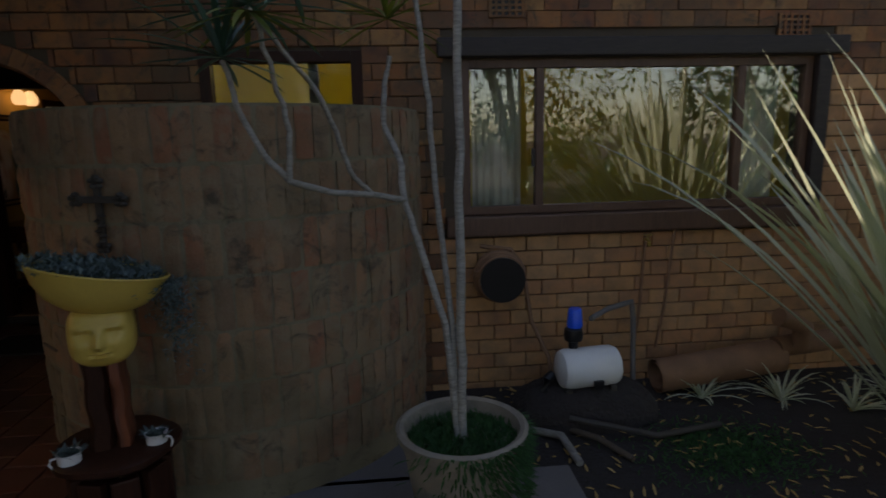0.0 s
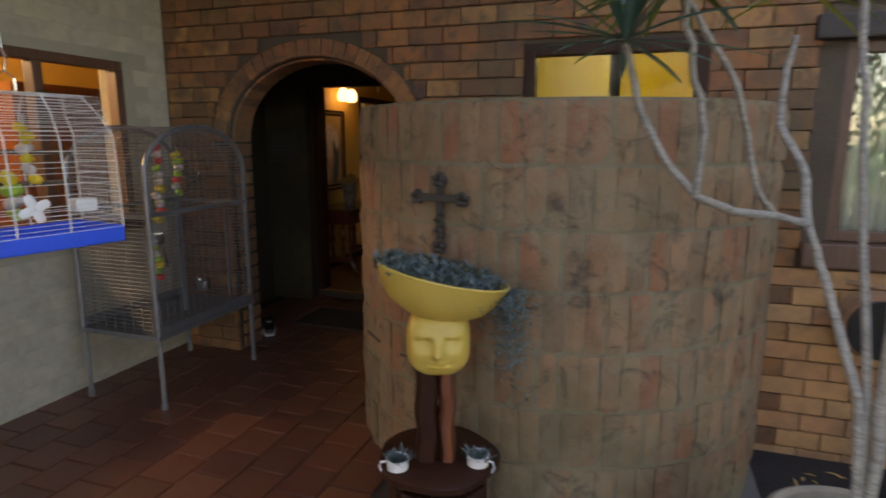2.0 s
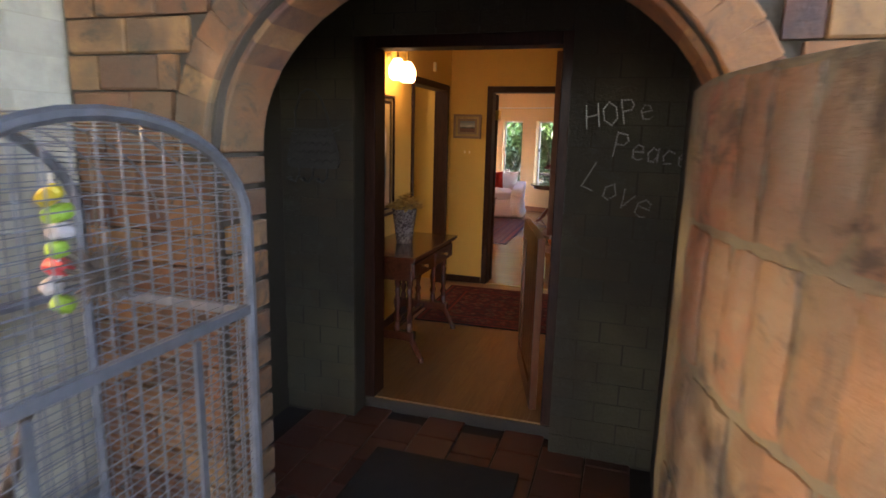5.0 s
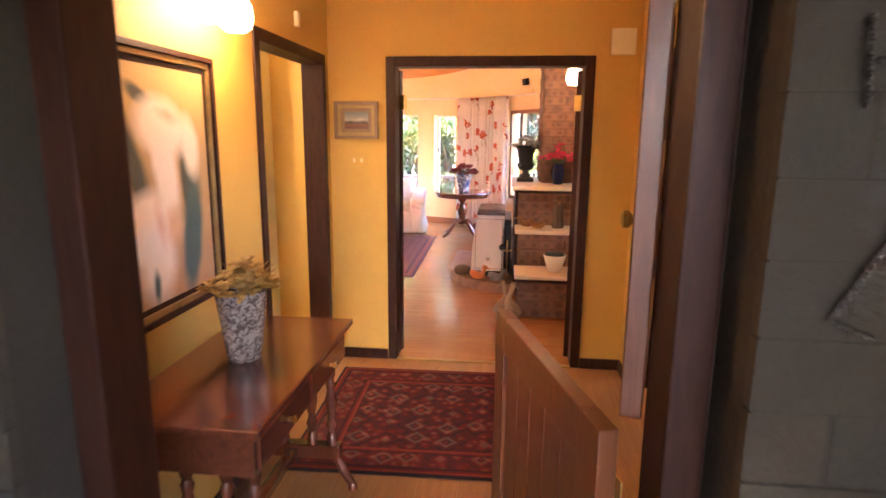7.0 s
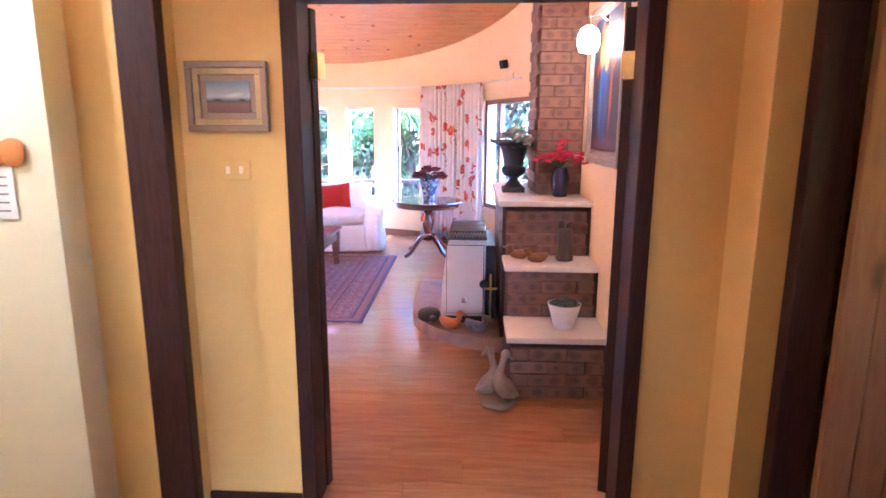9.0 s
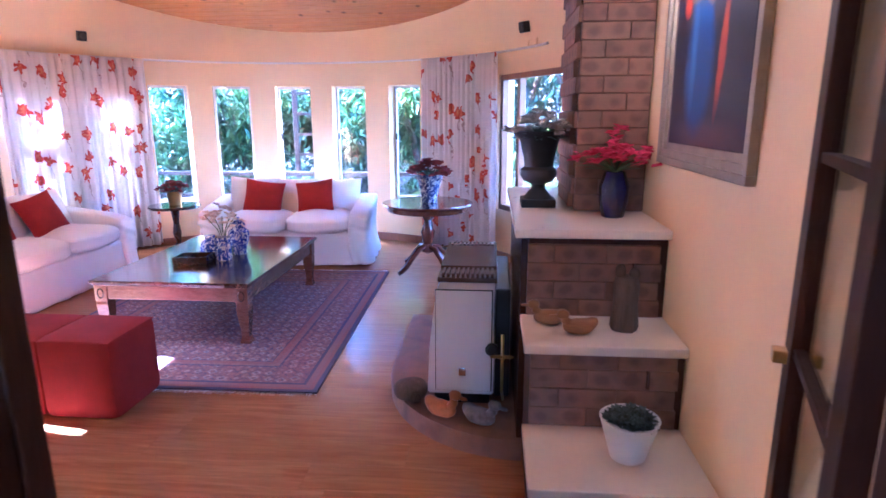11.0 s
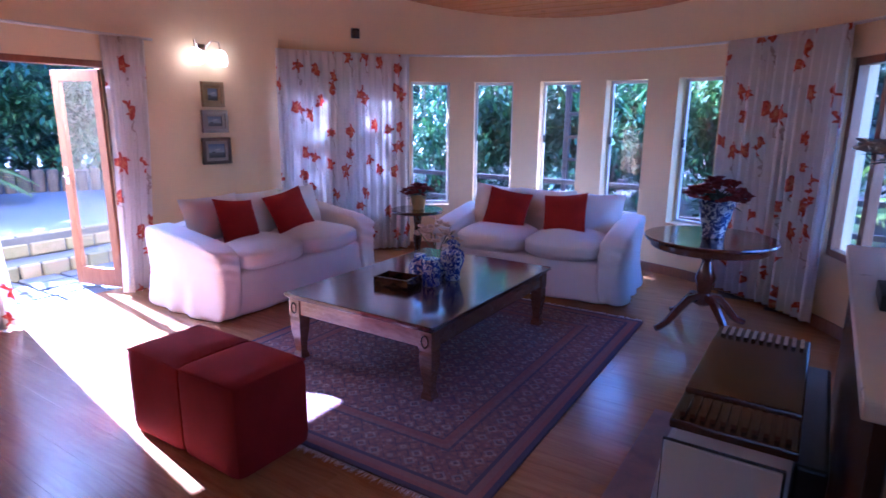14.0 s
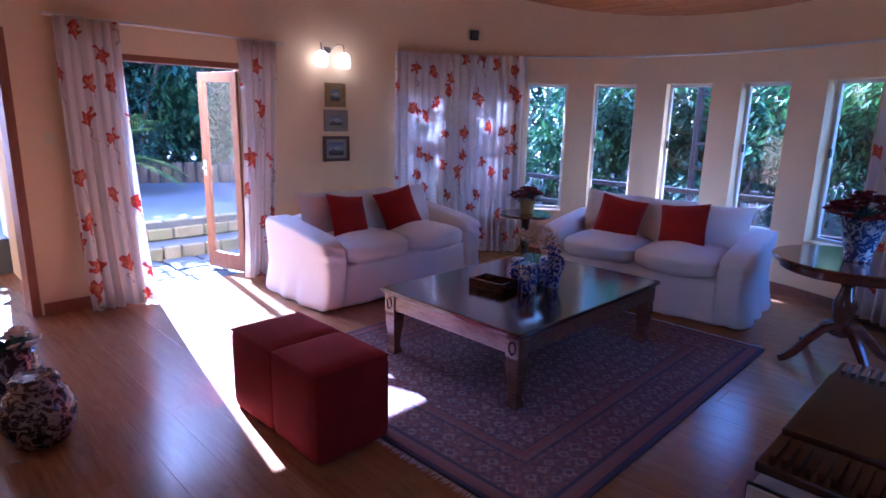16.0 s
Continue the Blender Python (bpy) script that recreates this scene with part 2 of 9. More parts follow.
def curtain_mat(name):
    """Off-white cloth with scattered red flowers on stems; cloth u, v in metres come from the mesh's map."""
    m, nt, b = shader(name)
    uv = nt.nodes.new("ShaderNodeUVMap")
    uv.uv_map = "cloth"
    dist = noise_tex(nt, uv.outputs[0], 9, 3)
    wob = nt.nodes.new("ShaderNodeVectorMath")
    wob.operation = "SCALE"
    nz = nd(nt, "ShaderNodeTexNoise", Scale=11.0, Detail=2.0)
    nt.links.new(uv.outputs[0], nz.inputs["Vector"])
    nt.links.new(nz.outputs["Color"], wob.inputs[0])
    wob.inputs["Scale"].default_value = 0.15
    add = nt.nodes.new("ShaderNodeVectorMath")
    add.operation = "ADD"
    nt.links.new(uv.outputs[0], add.inputs[0])
    nt.links.new(wob.outputs[0], add.inputs[1])
    vo = nd(nt, "ShaderNodeTexVoronoi", Scale=3.3, Randomness=1.0)
    vo.voronoi_dimensions = "2D"
    nt.links.new(add.outputs[0], vo.inputs["Vector"])
    # petals: the radius of each bloom changes with the angle about its middle
    sub = nt.nodes.new("ShaderNodeVectorMath")
    sub.operation = "SUBTRACT"
    nt.links.new(add.outputs[0], sub.inputs[0])
    nt.links.new(vo.outputs["Position"], sub.inputs[1])
    sep = nt.nodes.new("ShaderNodeSeparateXYZ")
    nt.links.new(sub.outputs[0], sep.inputs[0])
    ang = maths(nt, "ARCTAN2", sep.outputs[1], sep.outputs[0])
    lobes = maths(nt, "MULTIPLY", maths(nt, "COSINE", maths(nt, "MULTIPLY", ang, 5.0)), 0.05)
    rad = maths(nt, "ADD", maths(nt, "SUBTRACT", vo.outputs["Distance"], lobes), maths(nt, "MULTIPLY", maths(nt, "ADD", dist, -0.5), 0.22))
    bloom = ramp(nt, rad, [(0.165, (1, 1, 1)), (0.195, (0, 0, 0))])
    inner = ramp(nt, maths(nt, "ADD", rad, maths(nt, "MULTIPLY", dist, 0.12)), [(0.06, (0.74, 0.36, 0.18)), (0.14, (0.66, 0.15, 0.09)), (0.22, (0.52, 0.07, 0.05))])
    stem_x = maths(nt, "ABSOLUTE", maths(nt, "ADD", sep.outputs[0], maths(nt, "MULTIPLY", sep.outputs[1], 0.25)))
    below = ramp(nt, sep.outputs[1], [(0.0, (1, 1, 1)), (0.01, (0, 0, 0))])
    stem = mixc(nt, 1.0, ramp(nt, stem_x, [(0.004, (1, 1, 1)), (0.008, (0, 0, 0))]), below, "MULTIPLY")
    weave = noise_tex(nt, uv.outputs[0], 420, 2)
    cloth = mixc(nt, maths(nt, "MULTIPLY", weave, 0.4), (0.86, 0.84, 0.83), (0.74, 0.72, 0.71))
    c1 = mixc(nt, mixc(nt, 1.0, stem, (0.55, 0.55, 0.55), "MULTIPLY"), cloth, (0.30, 0.18, 0.14))
    c2 = mixc(nt, bloom, c1, inner)
    nt.links.new(c2, b.inputs["Base Color"])
    b.inputs["Roughness"].default_value = 0.85
    b.inputs["Specular IOR Level"].default_value = 0.2
    relief(nt, b, weave, 0.15, 0.001)
    tl = nt.nodes.new("ShaderNodeBsdfTranslucent")
    nt.links.new(c2, tl.inputs[0])
    mx = nt.nodes.new("ShaderNodeMixShader")
    mx.inputs[0].default_value = 0.27
    nt.links.new(b.outputs[0], mx.inputs[1])
    nt.links.new(tl.outputs[0], mx.inputs[2])
    nt.links.new(mx.outputs[0], nt.nodes["Material Output"].inputs[0])
    return m


def rug_mat(name, ground, figure, accent, dark, half, cell):
    """A knotted carpet: borders in bands from the edge inwards, and a field of small figures."""
    m, nt, b = shader(name)
    tc = nt.nodes.new("ShaderNodeTexCoord")
    sep = nt.nodes.new("ShaderNodeSeparateXYZ")
    nt.links.new(tc.outputs["Object"], sep.inputs[0])
    ex = maths(nt, "SUBTRACT", half[0], maths(nt, "ABSOLUTE", sep.outputs[0]))
    ey = maths(nt, "SUBTRACT", half[1], maths(nt, "ABSOLUTE", sep.outputs[1]))
    edge = maths(nt, "MINIMUM", ex, ey)
    vo = nd(nt, "ShaderNodeTexVoronoi", Scale=cell, Randomness=0.35)
    vo.distance = "MANHATTAN"
    nt.links.new(tc.outputs["Object"], vo.inputs["Vector"])
    vo2 = nd(nt, "ShaderNodeTexVoronoi", Scale=cell * 2.7, Randomness=0.8)
    nt.links.new(tc.outputs["Object"], vo2.inputs["Vector"])
    n = noise_tex(nt, tc.outputs["Object"], 60, 3)
    fig = ramp(nt, vo.outputs["Distance"], [(0.0, accent), (0.16, dark), (0.24, figure), (0.42, ground), (0.62, dark), (0.70, ground)], "CONSTANT")
    small = ramp(nt, vo2.outputs["Distance"], [(0.0, figure), (0.22, accent), (0.3, ground), (0.5, dark)], "CONSTANT")
    field = mixc(nt, 0.45, fig, small)
    bw = min(half)
    bands = ramp(nt, maths(nt, "DIVIDE", edge, bw), [(0.0, dark), (0.025, accent), (0.05, ground), (0.08, dark), (0.10, accent), (0.29, dark), (0.305, ground), (0.33, accent), (0.36, dark)], "CONSTANT")
    inborder = ramp(nt, maths(nt, "DIVIDE", edge, bw), [(0.0, (1, 1, 1)), (0.10, (0.12, 0.12, 0.12)), (0.29, (0.8, 0.8, 0.8)), (0.37, (0, 0, 0))], "CONSTANT")
    c = mixc(nt, inborder, field, bands)
    c = mixc(nt, maths(nt, "MULTIPLY", n, 0.5), c, shade(dark, 0.7))
    nt.links.new(c, b.inputs["Base Color"])
    b.inputs["Roughness"].default_value = 0.95
    b.inputs["Specular IOR Level"].default_value = 0.15
    relief(nt, b, n, 0.5, 0.004)
    return m


def china_mat(name, blue=(0.02, 0.05, 0.32), white=(0.62, 0.66, 0.74), scale=30.0):
    m, nt, b = shader(name)
    v = coords(nt)
    n = noise_tex(nt, v, scale, 3, 0.6, 1.5)
    c = ramp(nt, n, [(0.44, blue), (0.5, shade(blue, 2.2)), (0.54, white)])
    nt.links.new(c, b.inputs["Base Color"])
    b.inputs["Roughness"].default_value = 0.15
    return m


def painted(name, ground, touches, blur=0.05, rough=0.5):
    """An oil painting: soft-edged touches (x, z, half width, half height, turn, colour, edge) laid over a ground that runs up the canvas."""
    m, nt, b = shader(name)
    tc = nt.nodes.new("ShaderNodeTexCoord")
    nz = nd(nt, "ShaderNodeTexNoise", Scale=9.0, Detail=3.0)
    nt.links.new(tc.outputs["Object"], nz.inputs["Vector"])
    mv = nt.nodes.new("ShaderNodeVectorMath")
    mv.operation = "MULTIPLY_ADD"
    nt.links.new(nz.outputs["Color"], mv.inputs[0])
    mv.inputs[1].default_value = (blur, 0, blur)
    nt.links.new(tc.outputs["Object"], mv.inputs[2])
    sep = nt.nodes.new("ShaderNodeSeparateXYZ")
    nt.links.new(mv.outputs[0], sep.inputs[0])
    x, z = maths(nt, "ADD", sep.outputs[0], -blur / 2), maths(nt, "ADD", sep.outputs[2], -blur / 2)
    c = ramp(nt, maths(nt, "ADD", z, 0.5), ground)
    for cx, cz, rx, rz, turn, colour, edge in touches:
        co, si = math.cos(radians(turn)), math.sin(radians(turn))
        dx, dz = maths(nt, "ADD", x, -cx), maths(nt, "ADD", z, -cz)
        u = maths(nt, "DIVIDE", maths(nt, "ADD", maths(nt, "MULTIPLY", dx, co), maths(nt, "MULTIPLY", dz, si)), rx)
        v = maths(nt, "DIVIDE", maths(nt, "SUBTRACT", maths(nt, "MULTIPLY", dz, co), maths(nt, "MULTIPLY", dx, si)), rz)
        d = maths(nt, "SQRT", maths(nt, "ADD", maths(nt, "MULTIPLY", u, u), maths(nt, "MULTIPLY", v, v)))
        c = mixc(nt, ramp(nt, d, [(max(0.0, 1 - edge) * 0.7, (1, 1, 1)), (0.72, (0, 0, 0))]), c, colour)
    grain = noise_tex(nt, tc.outputs["Object"], 60, 3)
    nt.links.new(mixc(nt, maths(nt, "MULTIPLY", grain, 0.3), c, mixc(nt, 1.0, c, (0.6, 0.55, 0.5), "MULTIPLY")), b.inputs["Base Color"])
    b.inputs["Roughness"].default_value = rough
    relief(nt, b, grain, 0.2, 0.001)
    return m


MORTAR = plain("mortar", (0.205, 0.17, 0.115), 0.9, var=0.35, big=3, bump=0.6, dist=0.006)
MORTAR_DARK = plain("dark_mortar", (0.055, 0.04, 0.032), 0.9, var=0.3, bump=0.6, dist=0.006)
MORTAR_SCREEN = brick_mat("smeared_mortar", [(0.19, 0.155, 0.10), (0.19, 0.155, 0.10)], bump=0.9, smear=(0.21, 0.175, 0.11))
BRICK_SOLDIER = brick_mat("weathered_brick", [(0.27, 0.115, 0.06), (0.24, 0.155, 0.085), (0.22, 0.12, 0.065), (0.29, 0.165, 0.09), (0.20, 0.13, 0.075), (0.26, 0.095, 0.05), (0.17, 0.12, 0.075)], bump=1.0, grime=(0.10, 0.085, 0.055), smear=(0.235, 0.18, 0.115))
CLINKERS = [(0.24, 0.085, 0.032), (0.32, 0.13, 0.042), (0.17, 0.065, 0.03), (0.38, 0.19, 0.07), (0.27, 0.10, 0.035), (0.12, 0.05, 0.03), (0.30, 0.125, 0.042)]
BRICK_HOUSE = brick_mat("clinker_brick", CLINKERS, spots=0.6, smear=(0.19, 0.085, 0.04))
BRICK_HOUSE_J = brick_mat("clinker_brick_far", CLINKERS, island=True, spots=0.6, smear=(0.19, 0.085, 0.04))
YARD_BRICKS = [(0.43, 0.21, 0.09), (0.46, 0.25, 0.115), (0.40, 0.185, 0.085), (0.45, 0.23, 0.095)]
BRICK_YARD = brick_mat("yard_brick", YARD_BRICKS, spots=0.25, bump=0.4)
BRICK_YARD_J = brick_mat("yard_brick_far", YARD_BRICKS, island=True, spots=0.25, bump=0.4)
GREYBRICKS = [(0.40, 0.365, 0.285), (0.365, 0.335, 0.27), (0.43, 0.39, 0.295), (0.385, 0.355, 0.285)]
BRICK_GREY = brick_mat("bagged_brick", GREYBRICKS, island=True, bump=0.5, grime=(0.22, 0.20, 0.16))
# the vestibule's shade is put into these base colours, far below the porch brick
BRICK_VEST = brick_mat("shade_darkened_brick", [(0.042, 0.030, 0.015), (0.034, 0.029, 0.019), (0.050, 0.031, 0.015), (0.038, 0.028, 0.016)], island=True, bump=0.9, grime=(0.036, 0.028, 0.018), smear=(0.042, 0.032, 0.018))
BRICK_FIRE = brick_mat("hearth_brick", [(0.21, 0.105, 0.068), (0.225, 0.118, 0.074), (0.20, 0.10, 0.066), (0.235, 0.125, 0.08), (0.21, 0.108, 0.072)], spots=0.35, bump=0.4, rough=0.7, burnt=0.45)
BAG_GREY = plain("bagged_plaster", (0.37, 0.34, 0.265), 0.9, var=0.25, big=1.6, bump=0.6, dist=0.006)
# plaster colour lowered as well, standing for the vestibule's shade
BAG_SHADE = plain("shade_darkened_plaster", (0.042, 0.031, 0.017), 0.9, var=0.25, bump=0.6, dist=0.006)
PLASTER_YELLOW = plain("ochre_paint", (0.64, 0.38, 0.08), 0.7, var=0.10, big=1.2, bump=0.12)
PLASTER_CREAM = plain("cream_paint", (0.84, 0.65, 0.36), 0.75, var=0.07, big=1.0, bump=0.12)
PLASTER_PALE = plain("pale_paint", (0.74, 0.68, 0.45), 0.75, var=0.07, big=1.0, bump=0.12)
PLASTER_LEMON = plain("lemon_paint", (0.66, 0.52, 0.05), 0.75, var=0.08, big=1.0, bump=0.1)
WHITE_PAINT = plain("white_paint", (0.78, 0.77, 0.74), 0.5, var=0.08, bump=0.1)
TILE = brick_mat("quarry_tile", [(0.12, 0.038, 0.022), (0.14, 0.046, 0.026), (0.10, 0.034, 0.02), (0.155, 0.055, 0.03), (0.085, 0.03, 0.02)], rough=0.34, bump=0.25, grime=(0.10, 0.05, 0.035))
LAMINATE = wood("laminate", (0.29, 0.13, 0.048), (0.50, 0.26, 0.105), rough=0.22, grain=(1.0, 12, 1), scale=2.4, bump=0.05)
HALL_BOARD = wood("hall_board", (0.27, 0.125, 0.045), (0.41, 0.215, 0.085), rough=0.32, grain=(12, 1.0, 1), scale=2.4, bump=0.05)
DARK_FRAME = wood("dark_stained_timber", (0.022, 0.007, 0.004), (0.062, 0.02, 0.010), rough=0.5, grain=(8, 8, 1), scale=6, coat=0.04)
DARK_FRAME.node_tree.nodes["Principled BSDF"].inputs["Specular IOR Level"].default_value = 0.2
BLACK_TIMBER = wood("black_timber", (0.018, 0.012, 0.010), (0.05, 0.032, 0.026), rough=0.6, grain=(1, 8, 8), scale=6)
WINDOW_WOOD = wood("window_timber", (0.085, 0.04, 0.025), (0.15, 0.075, 0.045), rough=0.5, grain=(8, 8, 1), scale=6)
MERANTI = wood("varnished_meranti", (0.22, 0.085, 0.035), (0.36, 0.16, 0.07), rough=0.35, grain=(9, 9, 1), scale=5)
PINE = wood("pine_board", (0.46, 0.18, 0.045), (0.66, 0.32, 0.10), rough=0.4, grain=(1.2, 10, 10), scale=2.2, knots=(1, 1, 1))
PLANK_DOOR = wood("plank_door_wood", (0.26, 0.105, 0.028), (0.40, 0.19, 0.06), rough=0.45, grain=(10, 10, 0.8), scale=3.5, knots=(1.2, 1.2, 0.5))
# wood colour scaled down for the shadow the front door stands in
RED_DOOR = wood("reddish_door_wood", (0.13, 0.04, 0.014), (0.23, 0.078, 0.028), rough=0.35, grain=(9, 9, 0.9), scale=4, coat=0.2)
MAHOGANY = wood("polished_mahogany", (0.085, 0.022, 0.011), (0.19, 0.058, 0.027), rough=0.16, grain=(6, 1.2, 6), scale=4, bump=0.03, coat=0.6)
DARK_TABLE = wood("dark_polished_wood", (0.030, 0.012, 0.008), (0.075, 0.032, 0.020), rough=0.16, grain=(6, 1.2, 6), scale=4, bump=0.03, coat=0.6)
LOG = wood("weathered_log", (0.07, 0.05, 0.035), (0.16, 0.12, 0.085), rough=0.9, grain=(5, 5, 1), scale=8, bump=0.6)
BARK = wood("pale_bark", (0.17, 0.155, 0.135), (0.46, 0.43, 0.38), rough=0.85, grain=(3, 3, 12), scale=5, bump=0.5)
STUMP = wood("red_timber_post", (0.06, 0.018, 0.012), (0.34, 0.09, 0.028), rough=0.5, grain=(12, 12, 0.7), scale=3)
GILT = plain("worn_gilt", (0.40, 0.27, 0.11), 0.4, 0.55, var=0.35, big=14, bump=0.3)
SILVER = plain("silvered_wood", (0.36, 0.31, 0.25), 0.45, 0.35, var=0.3, big=10, bump=0.3)
BRASS = plain("brass", (0.52, 0.36, 0.12), 0.35, 0.9, var=0.3, big=14, bump=0.15)
IRON = plain("dark_iron", (0.06, 0.052, 0.045), 0.7, 0.2, var=0.3, big=12, bump=0.4)
CAGE_STEEL = plain("hammered_grey_steel", (0.22, 0.225, 0.24), 0.45, 0.6, var=0.3, big=20, bump=0.4)
WHITE_WIRE = plain("white_wire", (0.68, 0.67, 0.62), 0.35, var=0.1, bump=0.0)
BLUE_PLASTIC = plain("blue_plastic", (0.008, 0.10, 0.72), 0.3, var=0.1, bump=0.05)
WHITE_PLASTIC = plain("white_plastic", (0.76, 0.76, 0.74), 0.35, var=0.08, bump=0.03)
CAST_YELLOW = plain("yellow_enamel", (0.58, 0.40, 0.085), 0.4, var=0.18, big=6, bump=0.2)
TERRAZZO = plain("concrete_pot", (0.30, 0.255, 0.20), 0.85, var=0.35, big=9, bump=0.6, dist=0.006)
SOIL = plain("dark_soil", (0.035, 0.028, 0.026), 0.95, var=0.4, big=4, fine=40, bump=1.0, dist=0.02)
PAVING = plain("grey_paving", (0.17, 0.155, 0.15), 0.85, var=0.25, big=2, bump=0.6, dist=0.006)
PATIO = plain("patio_stone", (0.105, 0.11, 0.12), 0.7, var=0.3, big=1.3, fine=30, bump=0.5, dist=0.006)
ROCK = brick_mat("mossy_stone", [(0.22, 0.19, 0.13), (0.27, 0.22, 0.14), (0.18, 0.17, 0.10), (0.30, 0.25, 0.17)], grime=(0.10, 0.13, 0.05))
CLOTH_WHITE = plain("white_slipcover", (0.80, 0.79, 0.80), 0.9, var=0.05, big=5, fine=300, bump=0.25, dist=0.001, spec=0.15)
CLOTH_RED = plain("red_cushion_cloth", (0.34, 0.022, 0.012), 0.85, var=0.2, big=9, fine=260, bump=0.3, dist=0.001, spec=0.2)
SUEDE_RED = plain("red_suede", (0.30, 0.028, 0.022), 0.9, var=0.22, big=6, fine=300, bump=0.2, dist=0.001, spec=0.15)
MARBLE = plain("white_slab", (0.72, 0.67, 0.60), 0.32, var=0.10, big=5, bump=0.05)
ENAMEL = plain("pale_enamel", (0.68, 0.66, 0.66), 0.25, var=0.06, bump=0.03)
BROWN_ENAMEL = plain("brown_enamel", (0.055, 0.025, 0.016), 0.22, var=0.15, bump=0.03)
BLACK_METAL = plain("black_metal", (0.018, 0.018, 0.02), 0.35, 0.3, var=0.25, bump=0.1)
CHROME = plain("chrome", (0.75, 0.75, 0.76), 0.12, 1.0, var=0.05, bump=0.0)
COBALT = plain("cobalt_glass", (0.004, 0.007, 0.06), 0.08, var=0.15, bump=0.0)
URN = plain("lead_urn", (0.03, 0.032, 0.037), 0.55, 0.4, var=0.35, big=14, bump=0.5)
CHINA = china_mat("blue_and_white_china")
CHINA_DARK = china_mat("dark_blue_china", (0.03, 0.04, 0.10), (0.42, 0.42, 0.40), 26)
CHARCOAL_JAR = china_mat("patterned_jar", (0.035, 0.03, 0.045), (0.30, 0.25, 0.26), 22)
PETAL_PINK = leaf_mat("pink_petal", (0.50, 0.02, 0.08), (0.82, 0.08, 0.22), 0.6)
PETAL_RED = leaf_mat("dark_red_petal", (0.12, 0.012, 0.012), (0.26, 0.03, 0.025), 0.7, 0.15)
PETAL_BLUSH = leaf_mat("blush_petal", (0.75, 0.55, 0.52), (0.85, 0.72, 0.68), 0.6)
PETAL_GREY = leaf_mat("faded_petal", (0.26, 0.25, 0.26), (0.62, 0.58, 0.56), 0.7)
PETAL_STRAW = leaf_mat("dried_flower", (0.34, 0.20, 0.06), (0.56, 0.38, 0.15), 0.8, 0.15)
LEAF = leaf_mat("garden_leaf", (0.016, 0.05, 0.024), (0.08, 0.17, 0.065), 0.4, 0.18)
LEAF_BLUE = leaf_mat("dark_leaf", (0.012, 0.038, 0.028), (0.045, 0.11, 0.07), 0.4, 0.15)
LEAF_LIGHT = leaf_mat("light_leaf", (0.03, 0.075, 0.025), (0.13, 0.21, 0.07), 0.4, 0.2)
FROND = leaf_mat("palm_frond", (0.04, 0.10, 0.02), (0.24, 0.27, 0.05))
FLAX = leaf_mat("flax_blade", (0.30, 0.34, 0.22), (0.82, 0.82, 0.68), 0.3, 0.3)
DRAGON = leaf_mat("dragon_tree_blade", (0.03, 0.085, 0.05), (0.10, 0.20, 0.19), 0.3, 0.25)
DRAGON_OLD = leaf_mat("old_dragon_tree_blade", (0.10, 0.13, 0.02), (0.20, 0.20, 0.03), 0.4, 0.3)
SUCCULENT = leaf_mat("succulent", (0.035, 0.06, 0.055), (0.14, 0.19, 0.19), 0.5, 0.1)
GRASSY = leaf_mat("moss_grass", (0.02, 0.075, 0.02), (0.05, 0.15, 0.045), 0.7)
CURTAIN = curtain_mat("flowered_curtain_cloth")
LACE = plain("net_curtain", (0.70, 0.66, 0.58), 0.9, var=0.12, big=7, bump=0.3)
GLASS = glass("window_glass")
GLASS_YARD = glass("yard_window_glass", (0.9, 0.93, 0.88), 3.2)
GLASS_HIGH = glass("high_window_glass", (0.9, 0.93, 0.88), 0.35)
MORTAR_WALL = plain("wall_mortar", (0.085, 0.062, 0.042), 0.9, var=0.35, big=3, bump=0.6, dist=0.006)
MORTAR_FIRE = plain("hearth_mortar", (0.07, 0.034, 0.03), 0.9, var=0.3, bump=0.5)
GLOBE = glow("lit_globe", (1.0, 0.62, 0.28), 0.5)
SCONCE_GLOW = glow("lit_shade", (1.0, 0.74, 0.42), 0.4)


# ---- mesh helpers ----
def box(bm, x0, x1, y0, y1, z0, z1, bevel=0.0, m=None):
    tmp = bmesh.new()
    vs = [tmp.verts.new((x, y, z)) for z in (z0, z1) for y in (y0, y1) for x in (x0, x1)]
    for q in ((0, 2, 3, 1), (4, 5, 7, 6), (0, 1, 5, 4), (2, 6, 7, 3), (0, 4, 6, 2), (1, 3, 7, 5)):
        tmp.faces.new([vs[i] for i in q])
    if bevel:
        bevel = min(bevel, 0.45 * min(abs(x1 - x0), abs(y1 - y0), abs(z1 - z0)))
        bmesh.ops.bevel(tmp, geom=tmp.edges[:], offset=bevel, segments=2, affect="EDGES", profile=0.6)
    if m is not None:
        tmp.transform(m)
    tmp.verts.index_update()
    mine = [bm.verts.new(v.co) for v in tmp.verts]
    for f in tmp.faces:
        bm.faces.new([mine[v.index] for v in f.verts])
    tmp.free()


def ring(bm, c, u, w, r, seg):
    return [bm.verts.new(c + u * (r * math.cos(2 * math.pi * i / seg)) + w * (r * math.sin(2 * math.pi * i / seg))) for i in range(seg)]


